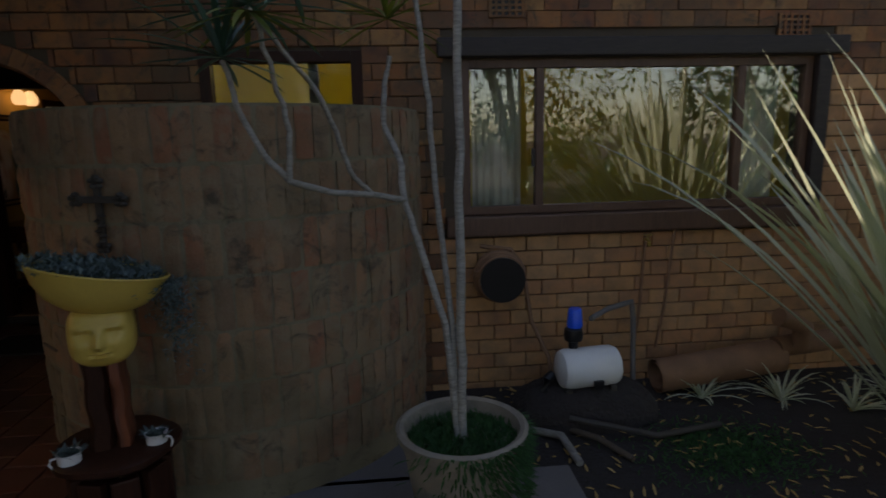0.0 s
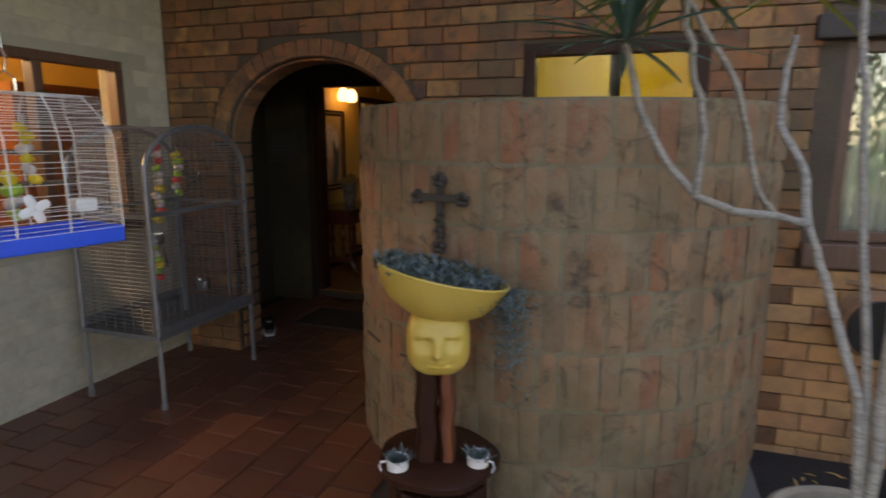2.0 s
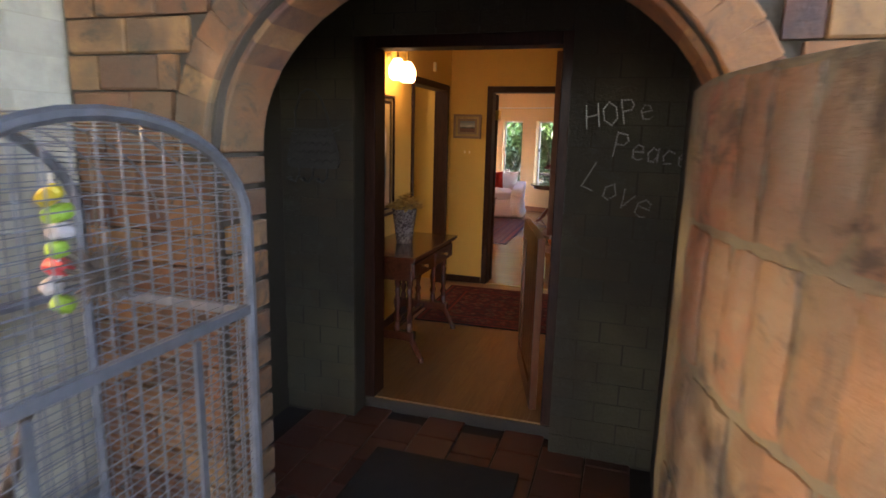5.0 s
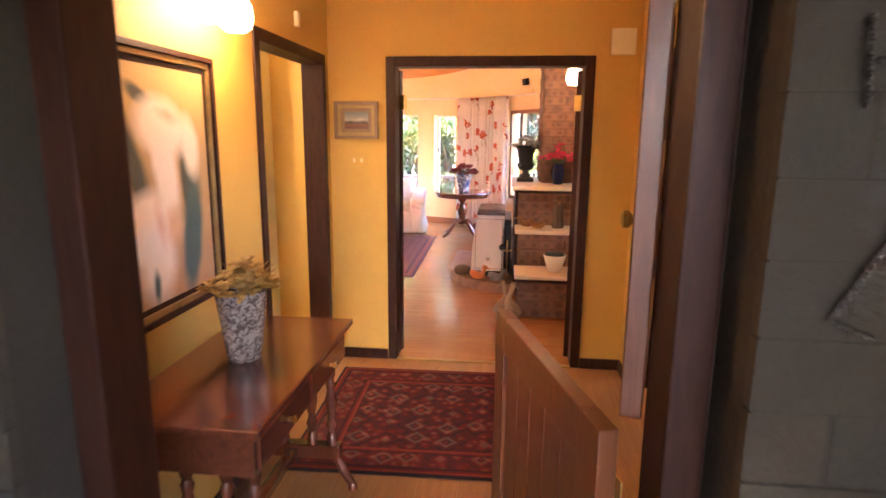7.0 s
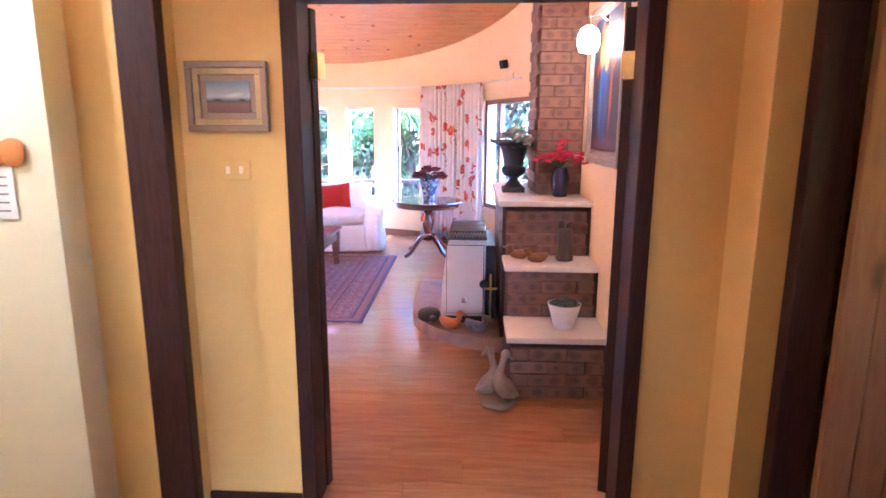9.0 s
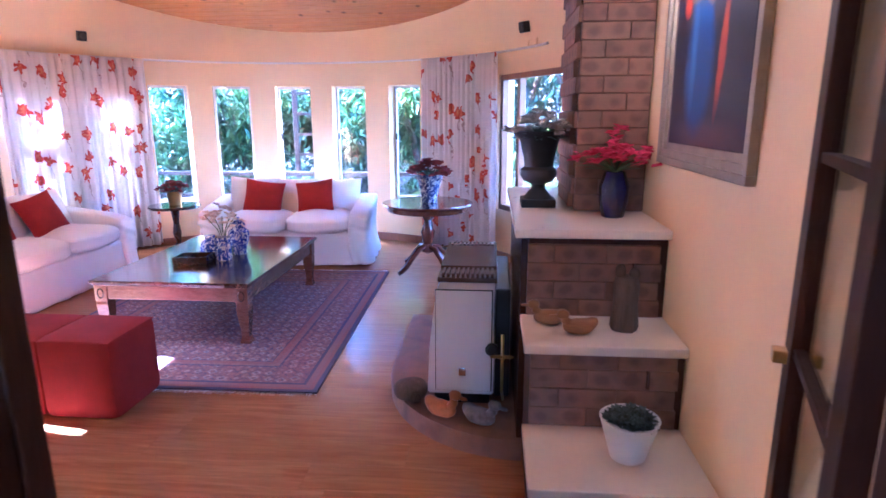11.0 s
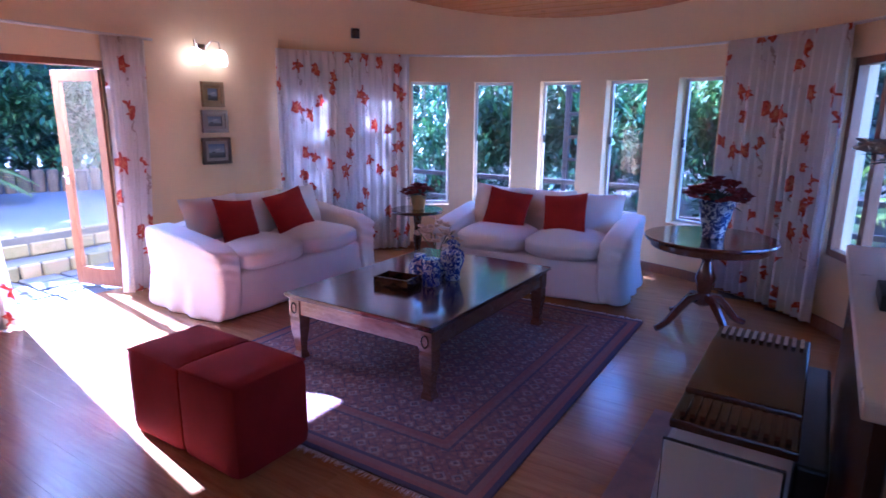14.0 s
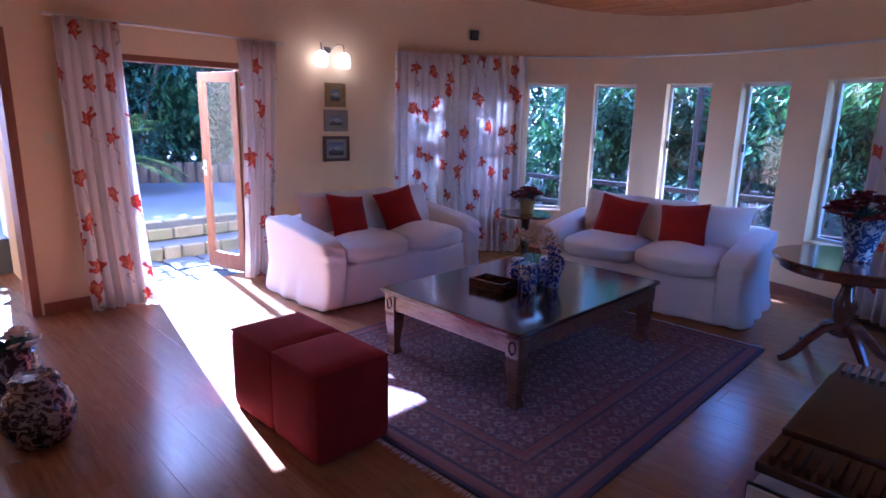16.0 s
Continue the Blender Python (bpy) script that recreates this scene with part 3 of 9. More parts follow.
def tube(bm, pts, r0, r1=None, seg=8, caps=True):
    pts = [Vector(p) for p in pts]
    r1 = r0 if r1 is None else r1
    last, n = None, len(pts)
    up = Vector((0.31, 0.17, 0.93))
    for i, p in enumerate(pts):
        d = (pts[min(i + 1, n - 1)] - pts[max(i - 1, 0)]).normalized()
        u = d.cross(up)
        if u.length < 0.05:
            u = d.cross(Vector((1, 0, 0)))
        u.normalize()
        w = d.cross(u)
        cur = ring(bm, p, u, w, r0 + (r1 - r0) * i / max(n - 1, 1), seg)
        if last:
            for k in range(seg):
                bm.faces.new((last[k], last[(k + 1) % seg], cur[(k + 1) % seg], cur[k]))
        elif caps:
            bm.faces.new(cur[::-1])
        last = cur
    if caps:
        bm.faces.new(last)


def lathe(bm, profile, seg=24, at=(0, 0, 0), flute=0.0, nf=0):
    """Turns a profile of (radius, height) about the upright axis."""
    last = None
    for r, z in profile:
        cur = []
        for i in range(seg):
            a = 2 * math.pi * i / seg
            rr = max(r, 1e-4) * (1 + flute * math.cos(nf * a))
            cur.append(bm.verts.new((at[0] + rr * math.cos(a), at[1] + rr * math.sin(a), at[2] + z)))
        if last:
            for k in range(seg):
                bm.faces.new((last[k], last[(k + 1) % seg], cur[(k + 1) % seg], cur[k]))
        else:
            bm.faces.new(cur[::-1])
        last = cur
    bm.faces.new(last)


def blob(bm, sx, sy, sz, p=4.0, cuts=7, m=None, puff=0.0):
    """A stuffed block: a cube rounded by a power norm."""
    grid = {}
    k = cuts + 1

    def vert(i, j, l):
        if (i, j, l) not in grid:
            grid[i, j, l] = bm.verts.new((2 * i / k - 1, 2 * j / k - 1, 2 * l / k - 1))
        return grid[i, j, l]

    for a in range(k):
        for b in range(k):
            for e in (0, k):
                bm.faces.new([vert(*q) for q in ((a, b, e), (a + 1, b, e), (a + 1, b + 1, e), (a, b + 1, e))])
                bm.faces.new([vert(*q) for q in ((a, e, b), (a + 1, e, b), (a + 1, e, b + 1), (a, e, b + 1))])
                bm.faces.new([vert(*q) for q in ((e, a, b), (e, a + 1, b), (e, a + 1, b + 1), (e, a, b + 1))])
    seen = list(grid.values())
    for v in seen:
        x, y, z = v.co
        n = (abs(x) ** p + abs(y) ** p + abs(z) ** p) ** (1 / p)
        q = Vector((x, y, z)) / n
        crown = 1 + puff * (1 - min(1, q.x * q.x)) * (1 - min(1, q.y * q.y))
        v.co = Vector((q.x * sx / 2, q.y * sy / 2, q.z * sz / 2 * crown))
        if m is not None:
            v.co = m @ v.co
    return seen


def pillow(bm, w, h, d, m, ears=0.12, n=10):
    """A thin stuffed square with pinched corners and edges."""
    g = {}
    for s in (1, -1):
        for i in range(n + 1):
            for j in range(n + 1):
                u, v = 2 * i / n - 1, 2 * j / n - 1
                rim = abs(u) == 1 or abs(v) == 1
                if s == -1 and rim:
                    continue
                t = (1 - abs(u) ** 2.6) * (1 - abs(v) ** 2.6)
                k = 1 - ears * (1 - u * u) * 0.5 if abs(v) > abs(u) else 1 - ears * (1 - v * v) * 0.5
                g[s, i, j] = bm.verts.new(m @ Vector((u * w / 2 * k, s * d / 2 * t ** 0.55, v * h / 2 * k)))
    at = lambda s, i, j: g.get((s, i, j)) or g[1, i, j]
    for s in (1, -1):
        for i in range(n):
            for j in range(n):
                q = [at(s, i, j), at(s, i + 1, j), at(s, i + 1, j + 1), at(s, i, j + 1)]
                bm.faces.new(q if s == -1 else q[::-1])


def blade(bm, base, d, length, width, droop, seg=5, fold=0.25):
    """A strap leaf that bends under its own weight."""
    d = Vector(d).normalized()
    p, last = Vector(base), None
    step = length / seg
    for i in range(seg + 1):
        t = i / seg
        side = d.cross(Vector((0, 0, 1)))
        if side.length < 0.05:
            side = Vector((1, 0, 0))
        side.normalize()
        nrm = side.cross(d)
        w = width * (0.45 + 1.6 * t * (1 - t) + 0.15 * (1 - t)) * (1 if t < 0.8 else (1 - t) / 0.2 * 0.94 + 0.06)
        cur = [bm.verts.new(p - side * w / 2 + nrm * w * fold), bm.verts.new(p), bm.verts.new(p + side * w / 2 + nrm * w * fold)]
        if last:
            bm.faces.new((last[0], last[1], cur[1], cur[0]))
            bm.faces.new((last[1], last[2], cur[2], cur[1]))
        last = cur
        p = p + d * step
        d = (d + Vector((0, 0, -droop * step * (0.4 + t)))).normalized()


def mesh_of(bm, name, mat, smooth=False):
    bmesh.ops.recalc_face_normals(bm, faces=bm.faces)
    me = bpy.data.meshes.new(name)
    bm.to_mesh(me)
    bm.free()
    me.materials.append(mat)
    if smooth:
        for f in me.polygons:
            f.use_smooth = True
        me.set_sharp_from_angle(angle=radians(40))
    return me


def part(name, bm, material, parent, label="", smooth=False, kind=""):
    o = new(name, mesh_of(bm, name, material, smooth))
    o.parent = parent
    return tagged(o, label=label, kind=kind)


def thing(name, label, category, m=None, group="", kind=""):
    o = new(name)
    o.empty_display_size = 0.1
    if m is not None:
        o.matrix_world = m
    return tagged(o, label=label, category=category, group=group, kind=kind)


def solid(name, bm, material, label, category, smooth=False, kind="", m=None, group=""):
    o = new(name, mesh_of(bm, name, material, smooth))
    if m is not None:
        o.matrix_world = m
    return tagged(o, label=label, category=category, kind=kind, group=group)


def boxes(*rows, bevel=0.0):
    bm = bmesh.new()
    for r in rows:
        box(bm, *r, bevel=bevel)
    return bm


def setting(name, rows, mat, label, category="wall", bevel=0.0):
    return solid(name, boxes(*rows, bevel=bevel), mat, label, category, kind="structure")


def piece_mesh(name, sx, sy, sz, mat, bevel=0.006):
    """One brick, tile or board about its middle, with broken edges."""
    bm = bmesh.new()
    box(bm, -sx / 2, sx / 2, -sy / 2, sy / 2, -sz / 2, sz / 2)
    bmesh.ops.bevel(bm, geom=bm.edges[:], offset=bevel, segments=1, affect="EDGES")
    return mesh_of(bm, name, mat)


def piece(name, me, parent, m):
    o = new(name, me)
    o.parent = parent
    o.matrix_world = m
    return o


def quick_boxes(name, rows, mat, parent, kind="stuff"):
    """Many plain blocks in one mesh, from middles, half sizes and a turn about z."""
    vs, fs = [], []
    for (cx, cy, cz), (hx, hy, hz), a in rows:
        c, s, b = math.cos(a), math.sin(a), len(vs)
        for z in (-hz, hz):
            for y in (-hy, hy):
                for x in (-hx, hx):
                    vs.append((cx + c * x - s * y, cy + s * x + c * y, cz + z))
        fs += [tuple(b + i for i in q) for q in ((0, 2, 3, 1), (4, 5, 7, 6), (0, 1, 5, 4), (2, 6, 7, 3), (0, 4, 6, 2), (1, 3, 7, 5))]
    me = bpy.data.meshes.new(name)
    me.from_pydata(vs, [], fs)
    me.materials.append(mat)
    o = new(name, me)
    o.parent = parent
    return tagged(o, kind=kind)


# ---- levels of the place ----
PZ = -0.07  # porch floor
YZ = -0.25  # yard ground
BY = 0.78  # face of the brick house wall
LX = -0.80  # face of the porch's side wall
FY = 2.40  # face of the front door wall
HL, HR = -0.95, 1.05  # hall walls
DY = 5.35  # hall face of the double-door wall
WX, EX = -4.77, 0.93  # living room side walls
RC, RR = Vector((-1.92, 9.25)), 2.85  # the round end


def ceil_z(y):
    return 2.53 + 0.30 * (12.1 - y)


# ---- ground and garden levels ----
bm = bmesh.new()
box(bm, -260, 260, -260, 260, YZ - 0.5, YZ)
ground = solid("ground", bm, SOIL, "dark bare garden soil with leaf litter", "ground", kind="structure")
setting("floor_porch", [(LX - 0.3, 1.55, -3.9, FY, YZ - 0.1, PZ - 0.012)], MORTAR_DARK, "dark screed under red quarry tiles", "floor")
setting("pavement_yard", [(1.55, 3.9, -3.9, -0.35, YZ - 0.1, YZ + 0.05), (1.55, 3.2, -0.40, BY + 0.2, YZ - 0.1, YZ + 0.05)], PAVING, "worn grey paving beside the brick screen", "pavement", bevel=0.01)
setting("floor_hall", [(-2.7, 2.3, FY, DY + 0.05, -0.16, -0.010)], MORTAR_DARK, "screed under the hall boards", "floor")
setting("floor_living", [(-6.6, EX + 0.25, DY + 0.05, 7.05, -0.16, -0.010), (WX - 0.2, EX + 0.25, 7.05, 12.35, -0.16, -0.010)], MORTAR_DARK, "screed under the living room boards", "floor")
setting("floor_dining", [(-6.0, LX - 0.3, -4.0, 2.2, -0.2, -0.02)], LAMINATE, "polished timber floor of the dining room", "floor")
setting("floor_kitchen", [(1.3, 7.2, BY + 0.2, 4.9, -0.2, -0.02)], LAMINATE, "polished floor behind the yard window", "floor")

# ---- porch: brick house wall with arch and windows, as mortar core ----
ARC_X, ARC_W, ARC_S, ARC_H = 0.40, 0.70, 1.52, 0.55  # middle, half width, springing, rise


def arch_z(x, w=ARC_W, h=ARC_H):
    u = max(-1.0, min(1.0, (x - ARC_X) / w))
    return ARC_S + h * math.sqrt(1 - u * u)


YW = (3.50, 5.95, 0.95, 2.02)  # yard window opening x, x, z, z
HW = (1.85, 2.86, 1.20, 2.08)  # high window
TOP = 3.1
bm = bmesh.new()
c0, c1 = BY + 0.02, BY + 0.24
n = 40
xs = [ARC_X - ARC_W + 2 * ARC_W * i / n for i in range(n + 1)]
for a, b in zip(xs, xs[1:]):
    for q in (((a, c0), (b, c0)), ((b, c1), (a, c1))):
        lo = [bm.verts.new((x, y, arch_z(x))) for x, y in q]
        hi = [bm.verts.new((x, y, TOP)) for x, y in q]
        bm.faces.new((lo[0], lo[1], hi[1], hi[0]))
    v = [bm.verts.new((x, y, arch_z(x))) for x, y in ((a, c0), (a, c1), (b, c1), (b, c0))]
    bm.faces.new(v)
for r in (
    (LX - 0.3, ARC_X - ARC_W, c0, c1, YZ - 0.3, TOP),
    (ARC_X + ARC_W, HW[0], c0, c1, YZ - 0.3, TOP),
    (HW[0], HW[1], c0, c1, YZ - 0.3, HW[2]),
    (HW[0], HW[1], c0, c1, HW[3], TOP),
    (HW[1], YW[0], c0, c1, YZ - 0.3, TOP),
    (YW[0], YW[1], c0, c1, YZ - 0.3, YW[2]),
    (YW[0], YW[1], c0, c1, YW[3], TOP),
    (YW[1], 9.5, c0, c1, YZ - 0.3, TOP),
):
    box(bm, *r)
wall_house = solid("wall_house", bm, MORTAR_WALL, "house wall of dark red clinker bricks with an arch", "wall", kind="structure")
setting("wall_vestibule", [(-1.2, -1.0, c1, FY, -0.3, 2.7), (1.10, 1.3, c1, FY, -0.3, 2.7)], BAG_SHADE, "bagged brick side walls of the vestibule, colour darkened for shade")
FDX = (-0.49, 0.515)
VY = 2.25  # brick face of the vestibule, in front of the door frame
wall_front = setting("wall_front_door", [(-1.2, FDX[0] - 0.06, FY, FY + 0.12, -0.3, 2.7), (FDX[1] + 0.06, 1.3, FY, FY + 0.12, -0.3, 2.7), (FDX[0] - 0.06, FDX[1] + 0.06, FY, FY + 0.12, 2.09, 2.7), (-1.0, FDX[0] - 0.07, VY, FY, -0.3, 2.7), (FDX[1] + 0.07, 1.1, VY, FY, -0.3, 2.7), (FDX[0] - 0.07, FDX[1] + 0.07, VY, FY, 2.10, 2.7)], BAG_SHADE, "bagged brick wall round the front door, colour darkened for shade")
setting("ceiling_vestibule", [(-1.2, 1.3, c1, FY + 0.2, 2.7, 2.8)], BLACK_TIMBER, "dark timber ceiling of the vestibule", "ceiling")
# side wall of the porch with the dining window
LW = (-2.3, 0.41, 0.99, 2.04)
wall_porch = setting(
    "wall_porch_side",
    [(LX - 0.23, LX - 0.02, -4.0, LW[0], YZ - 0.2, TOP), (LX - 0.23, LX - 0.02, LW[1], BY + 0.02, YZ - 0.2, TOP), (LX - 0.23, LX - 0.02, LW[0], LW[1], YZ - 0.2, LW[2]), (LX - 0.23, LX - 0.02, LW[0], LW[1], LW[3], TOP)],
    BAG_GREY,
    "pale grey bagged brick wall of the porch",
)
# unseen roof and eaves, sized by how much sky light they block
setting("ceiling_porch", [(LX - 0.3, 1.9, -4.2, BY + 0.3, TOP, TOP + 0.1)], BLACK_TIMBER, "unseen dark roof added to shade the porch", "ceiling")
setting("ceiling_eaves", [(1.9, 9.5, 0.35, 1.1, TOP, TOP + 0.08)], BLACK_TIMBER, "unseen dark eaves added to shade the house wall", "ceiling")

# ---- rooms behind the porch windows ----
setting("wall_dining", [(-2.75, -2.6, -4.0, -0.17, -0.2, 2.7), (-2.75, -2.6, 0.32, 2.2, -0.2, 2.7), (-2.75, -2.6, -0.17, 0.32, 1.86, 2.7), (-6.0, LX - 0.23, -4.15, -4.0, -0.2, 2.7), (-6.0, -1.2, 2.2, 2.35, -0.2, 2.7)], PLASTER_YELLOW, "ochre painted dining room walls")
setting("wall_dining_far", [(-6.15, -6.0, -4.0, -0.6, -0.2, 2.7), (-6.15, -6.0, 1.4, 2.2, -0.2, 2.7), (-6.15, -6.0, -0.6, 1.4, -0.2, 0.8), (-6.15, -6.0, -0.6, 1.4, 2.1, 2.7)], PLASTER_YELLOW, "ochre far wall with a bright window")
setting("ceiling_dining", [(-6.15, LX - 0.02, -4.15, 2.35, 2.7, 2.8)], WHITE_PAINT, "white dining room ceiling", "ceiling")
setting("wall_kitchen", [(1.3, 7.3, 3.4, 3.5, -0.2, 2.7), (1.30, 1.4, c1, 3.4, -0.2, 2.7), (3.15, 3.25, c1, 3.4, -0.2, 2.7), (7.2, 7.3, c1, 3.4, -0.2, 2.7)], PLASTER_LEMON, "lemon yellow walls of the room behind the yard windows")
setting("ceiling_kitchen", [(1.3, 7.3, c1, 3.5, 2.7, 2.8)], WHITE_PAINT, "white kitchen ceiling", "ceiling")

# ---- hall ----
LD = (4.24, 5.20)  # doorway in the side wall towards the passage
RD = (4.10, 5.06)  # doorway in the opposite wall
DX = (-0.50, 0.715)  # double door opening
y0 = FY + 0.12
setting("wall_hall_passage", [(HL - 0.12, HL, y0, LD[0] - 0.06, -0.1, 2.62), (HL - 0.12, HL, LD[1] + 0.06, DY, -0.1, 2.62), (HL - 0.12, HL, LD[0] - 0.06, LD[1] + 0.06, 2.075, 2.62)], PLASTER_YELLOW, "ochre painted hall wall with a doorway")
setting("wall_hall_bedrooms", [(HR, HR + 0.22, y0, RD[0] - 0.06, -0.1, 2.62), (HR, HR + 0.22, RD[1] + 0.06, DY, -0.1, 2.62), (HR, HR + 0.22, RD[0] - 0.06, RD[1] + 0.06, 2.075, 2.62)], PLASTER_YELLOW, "ochre painted hall wall with a doorway")
wall_double = setting("wall_double_door", [(-2.7, DX[0] - 0.06, DY, DY + 0.12, -0.1, 4.7), (DX[1] + 0.06, 2.3, DY, DY + 0.12, -0.1, 4.7), (DX[0] - 0.06, DX[1] + 0.06, DY, DY + 0.12, 2.075, 4.7)], PLASTER_YELLOW, "ochre painted wall with a wide double doorway")
setting("wall_living_south", [(-6.6, DX[0] - 0.06, DY + 0.12, DY + 0.135, -0.1, 4.7), (DX[1] + 0.06, 1.2, DY + 0.12, DY + 0.135, -0.1, 4.7), (DX[0] - 0.06, DX[1] + 0.06, DY + 0.12, DY + 0.135, 2.075, 4.7)], PLASTER_CREAM, "cream painted living room wall by the double doors")
setting("ceiling_hall", [(-2.7, 2.3, y0 - 0.12, DY, 2.62, 2.72)], WHITE_PAINT, "white hall ceiling", "ceiling")
setting("wall_passage", [(-2.7, -2.6, 3.5, 5.2, -0.1, 2.62), (-2.7, -1.35, 5.20, DY, -0.1, 2.62), (-2.7, HL - 0.12, 3.4, 3.5, -0.1, 2.62)], PLASTER_PALE, "pale yellow passage walls")
setting("wall_bedroom", [(2.2, 2.3, 3.3, 4.3, -0.1, 2.62), (2.2, 2.3, 4.7, DY, -0.1, 2.62), (2.2, 2.3, 4.3, 4.7, -0.1, 1.3), (2.2, 2.3, 4.3, 4.7, 1.9, 2.62), (HR + 0.12, 2.3, 3.3, 3.4, -0.1, 2.62)], PLASTER_PALE, "pale green-yellow bedroom walls")

# ---- living room ----
FD = (7.63, 8.64)  # garden door
GD = (5.75, 6.93)  # opening to the sun room
wt = 4.75
setting(
    "wall_garden_door",
    [(WX - 0.22, WX, GD[1], FD[0], -0.1, wt), (WX - 0.22, WX, FD[1], RC.y, -0.1, wt), (WX - 0.22, WX, FD[0], FD[1], 1.94, wt), (WX - 0.22, WX, GD[0], GD[1], 2.05, wt), (WX - 0.22, WX, DY, GD[0], -0.1, wt)],
    PLASTER_CREAM,
    "cream painted wall with a garden door",
)
setting("wall_fireplace", [(EX, EX + 0.22, DY + 0.12, RC.y, -0.1, wt)], PLASTER_CREAM, "cream painted wall beside the fireplace")
WINS = [126.1, 111.9, 97.2, 83.0, 68.0, 140.5, 154.8]  # middles of the slit windows, degrees round the end
WHALF, WZ0, WZ1 = 4.35, 0.52, 1.90
BIGW = (12.0, 40.0, 0.55, 1.95)  # wide window, degrees and heights
bm = bmesh.new()


def wedge(bm, a0, a1, r0, r1, z0, ztop):
    """A piece of a round wall; ztop gives its upper edge from y."""
    q = []
    for a, r in ((a0, r0), (a1, r0), (a1, r1), (a0, r1)):
        x, y = RC.x + r * math.cos(radians(a)), RC.y + r * math.sin(radians(a))
        q.append((bm.verts.new((x, y, z0)), bm.verts.new((x, y, ztop(y)))))
    lo, hi = [p[0] for p in q], [p[1] for p in q]
    bm.faces.new(lo)
    bm.faces.new(hi)
    for i in range(4):
        j = (i + 1) % 4
        bm.faces.new((lo[i], lo[j], hi[j], hi[i]))


cuts = sorted({0.0, 180.0, *[w + s * WHALF for w in WINS for s in (-1, 1)], BIGW[0], BIGW[1], *[float(a) for a in range(0, 181, 3)]})
for a, b in zip(cuts, cuts[1:]):
    mid = (a + b) / 2
    slit = any(abs(mid - w) < WHALF for w in WINS)
    wide = BIGW[0] < mid < BIGW[1]
    top = lambda y: ceil_z(y) + 0.08
    if slit or wide:
        zz = (WZ0, WZ1) if slit else BIGW[2:]
        wedge(bm, a, b, RR, RR + 0.22, -0.3, lambda y: zz[0])
        wedge(bm, a, b, RR, RR + 0.22, zz[1], top)
    else:
        wedge(bm, a, b, RR, RR + 0.22, -0.3, top)
wall_round = solid("wall_round", bm, PLASTER_CREAM, "cream painted round end wall with slit windows", "wall", kind="structure")
# boarded ceiling that falls towards the round end
bm = bmesh.new()
y = DY
while y < 12.4:
    a, b = y + 0.003, y + 0.097
    q = [(a, 0.004), (a + 0.006, 0.0), (b - 0.006, 0.0), (b, 0.004)]
    prof = [bm.verts.new((x, yy, ceil_z(yy) + h)) for x in (-5.1, 1.25) for yy, h in q]
    for i in range(3):
        bm.faces.new((prof[i], prof[i + 1], prof[i + 5], prof[i + 4]))
    y += 0.1
box_top = [bm.verts.new((x, yy, ceil_z(yy) + h)) for h in (0.006, 0.12) for x, yy in ((-5.1, DY), (1.25, DY), (1.25, 12.4), (-5.1, 12.4))]
for q in ((0, 1, 2, 3), (4, 5, 6, 7), (0, 1, 5, 4), (1, 2, 6, 5), (2, 3, 7, 6), (3, 0, 4, 7)):
    bm.faces.new([box_top[i] for i in q])
solid("ceiling_living", bm, PINE, "sloping knotty pine boarded ceiling", "ceiling", kind="structure")
# sun room beyond the second opening
setting("wall_sunroom", [(-6.7, -6.6, DY, 5.6, -0.1, 2.6), (-6.7, -6.6, 5.6, 7.0, -0.1, 0.15), (-6.7, -6.6, 5.6, 7.0, 2.1, 2.6), (-6.6, WX - 0.22, 7.0, 7.1, -0.1, 2.6), (-6.6, WX - 0.22, DY - 0.1, DY, -0.1, 2.6)], PLASTER_CREAM, "cream walls of the adjoining room")
setting("ceiling_sunroom", [(-6.7, WX - 0.22, DY - 0.1, 7.1, 2.6, 2.7)], WHITE_PAINT, "white ceiling of the adjoining room", "ceiling")


# ---- skirting, frames and doors of the setting ----
def frame_set(name, axis, at, depth, lo, hi, top, w, mat, label, proud=0.012, sill=None):
    """A door or window lining in the plane axis = at, with a head and two jambs."""
    th = thing(name, label, "door frame" if sill is None else "window frame", kind="structure")
    rows = [("jamb", lo - w, lo, 0.0 if sill is None else sill, top + w), ("jamb", hi, hi + w, 0.0 if sill is None else sill, top + w), ("head", lo, hi, top, top + w)]
    for nm, a, b, z0, z1 in rows:
        bm = bmesh.new()
        if axis == "y":
            box(bm, a, b, at - proud, at + depth + proud, z0, z1, bevel=0.006)
        else:
            box(bm, at - proud, at + depth + proud, a, b, z0, z1, bevel=0.006)
        part(nm, bm, mat, th)
    return th


frame_set("door_1", "y", FY, 0.12, FDX[0], FDX[1], 2.03, 0.065, DARK_FRAME, "dark stained timber front door frame")
frame_set("door_2", "y", DY, 0.135, DX[0], DX[1], 2.01, 0.062, DARK_FRAME, "dark stained timber double door frame")
frame_set("door_3", "x", HL - 0.12, 0.12, LD[0], LD[1], 2.01, 0.062, DARK_FRAME, "dark stained timber doorway frame")
frame_set("door_4", "x", HR + 0.115, 0.10, RD[0], RD[1], 2.01, 0.062, DARK_FRAME, "dark stained timber bedroom door frame")
frame_set("door_5", "x", WX - 0.12, 0.12, FD[0], FD[1], 1.89, 0.05, MERANTI, "varnished timber garden door frame", 0.002)
frame_set("door_6", "x", WX - 0.22, 0.22, GD[0] + 0.06, GD[1] - 0.06, 1.99, 0.06, MERANTI, "varnished timber opening to the next room")


def skirt(name, rows, mat=DARK_FRAME, label="dark stained skirting board"):
    return setting(name, rows, mat, label, "skirting")


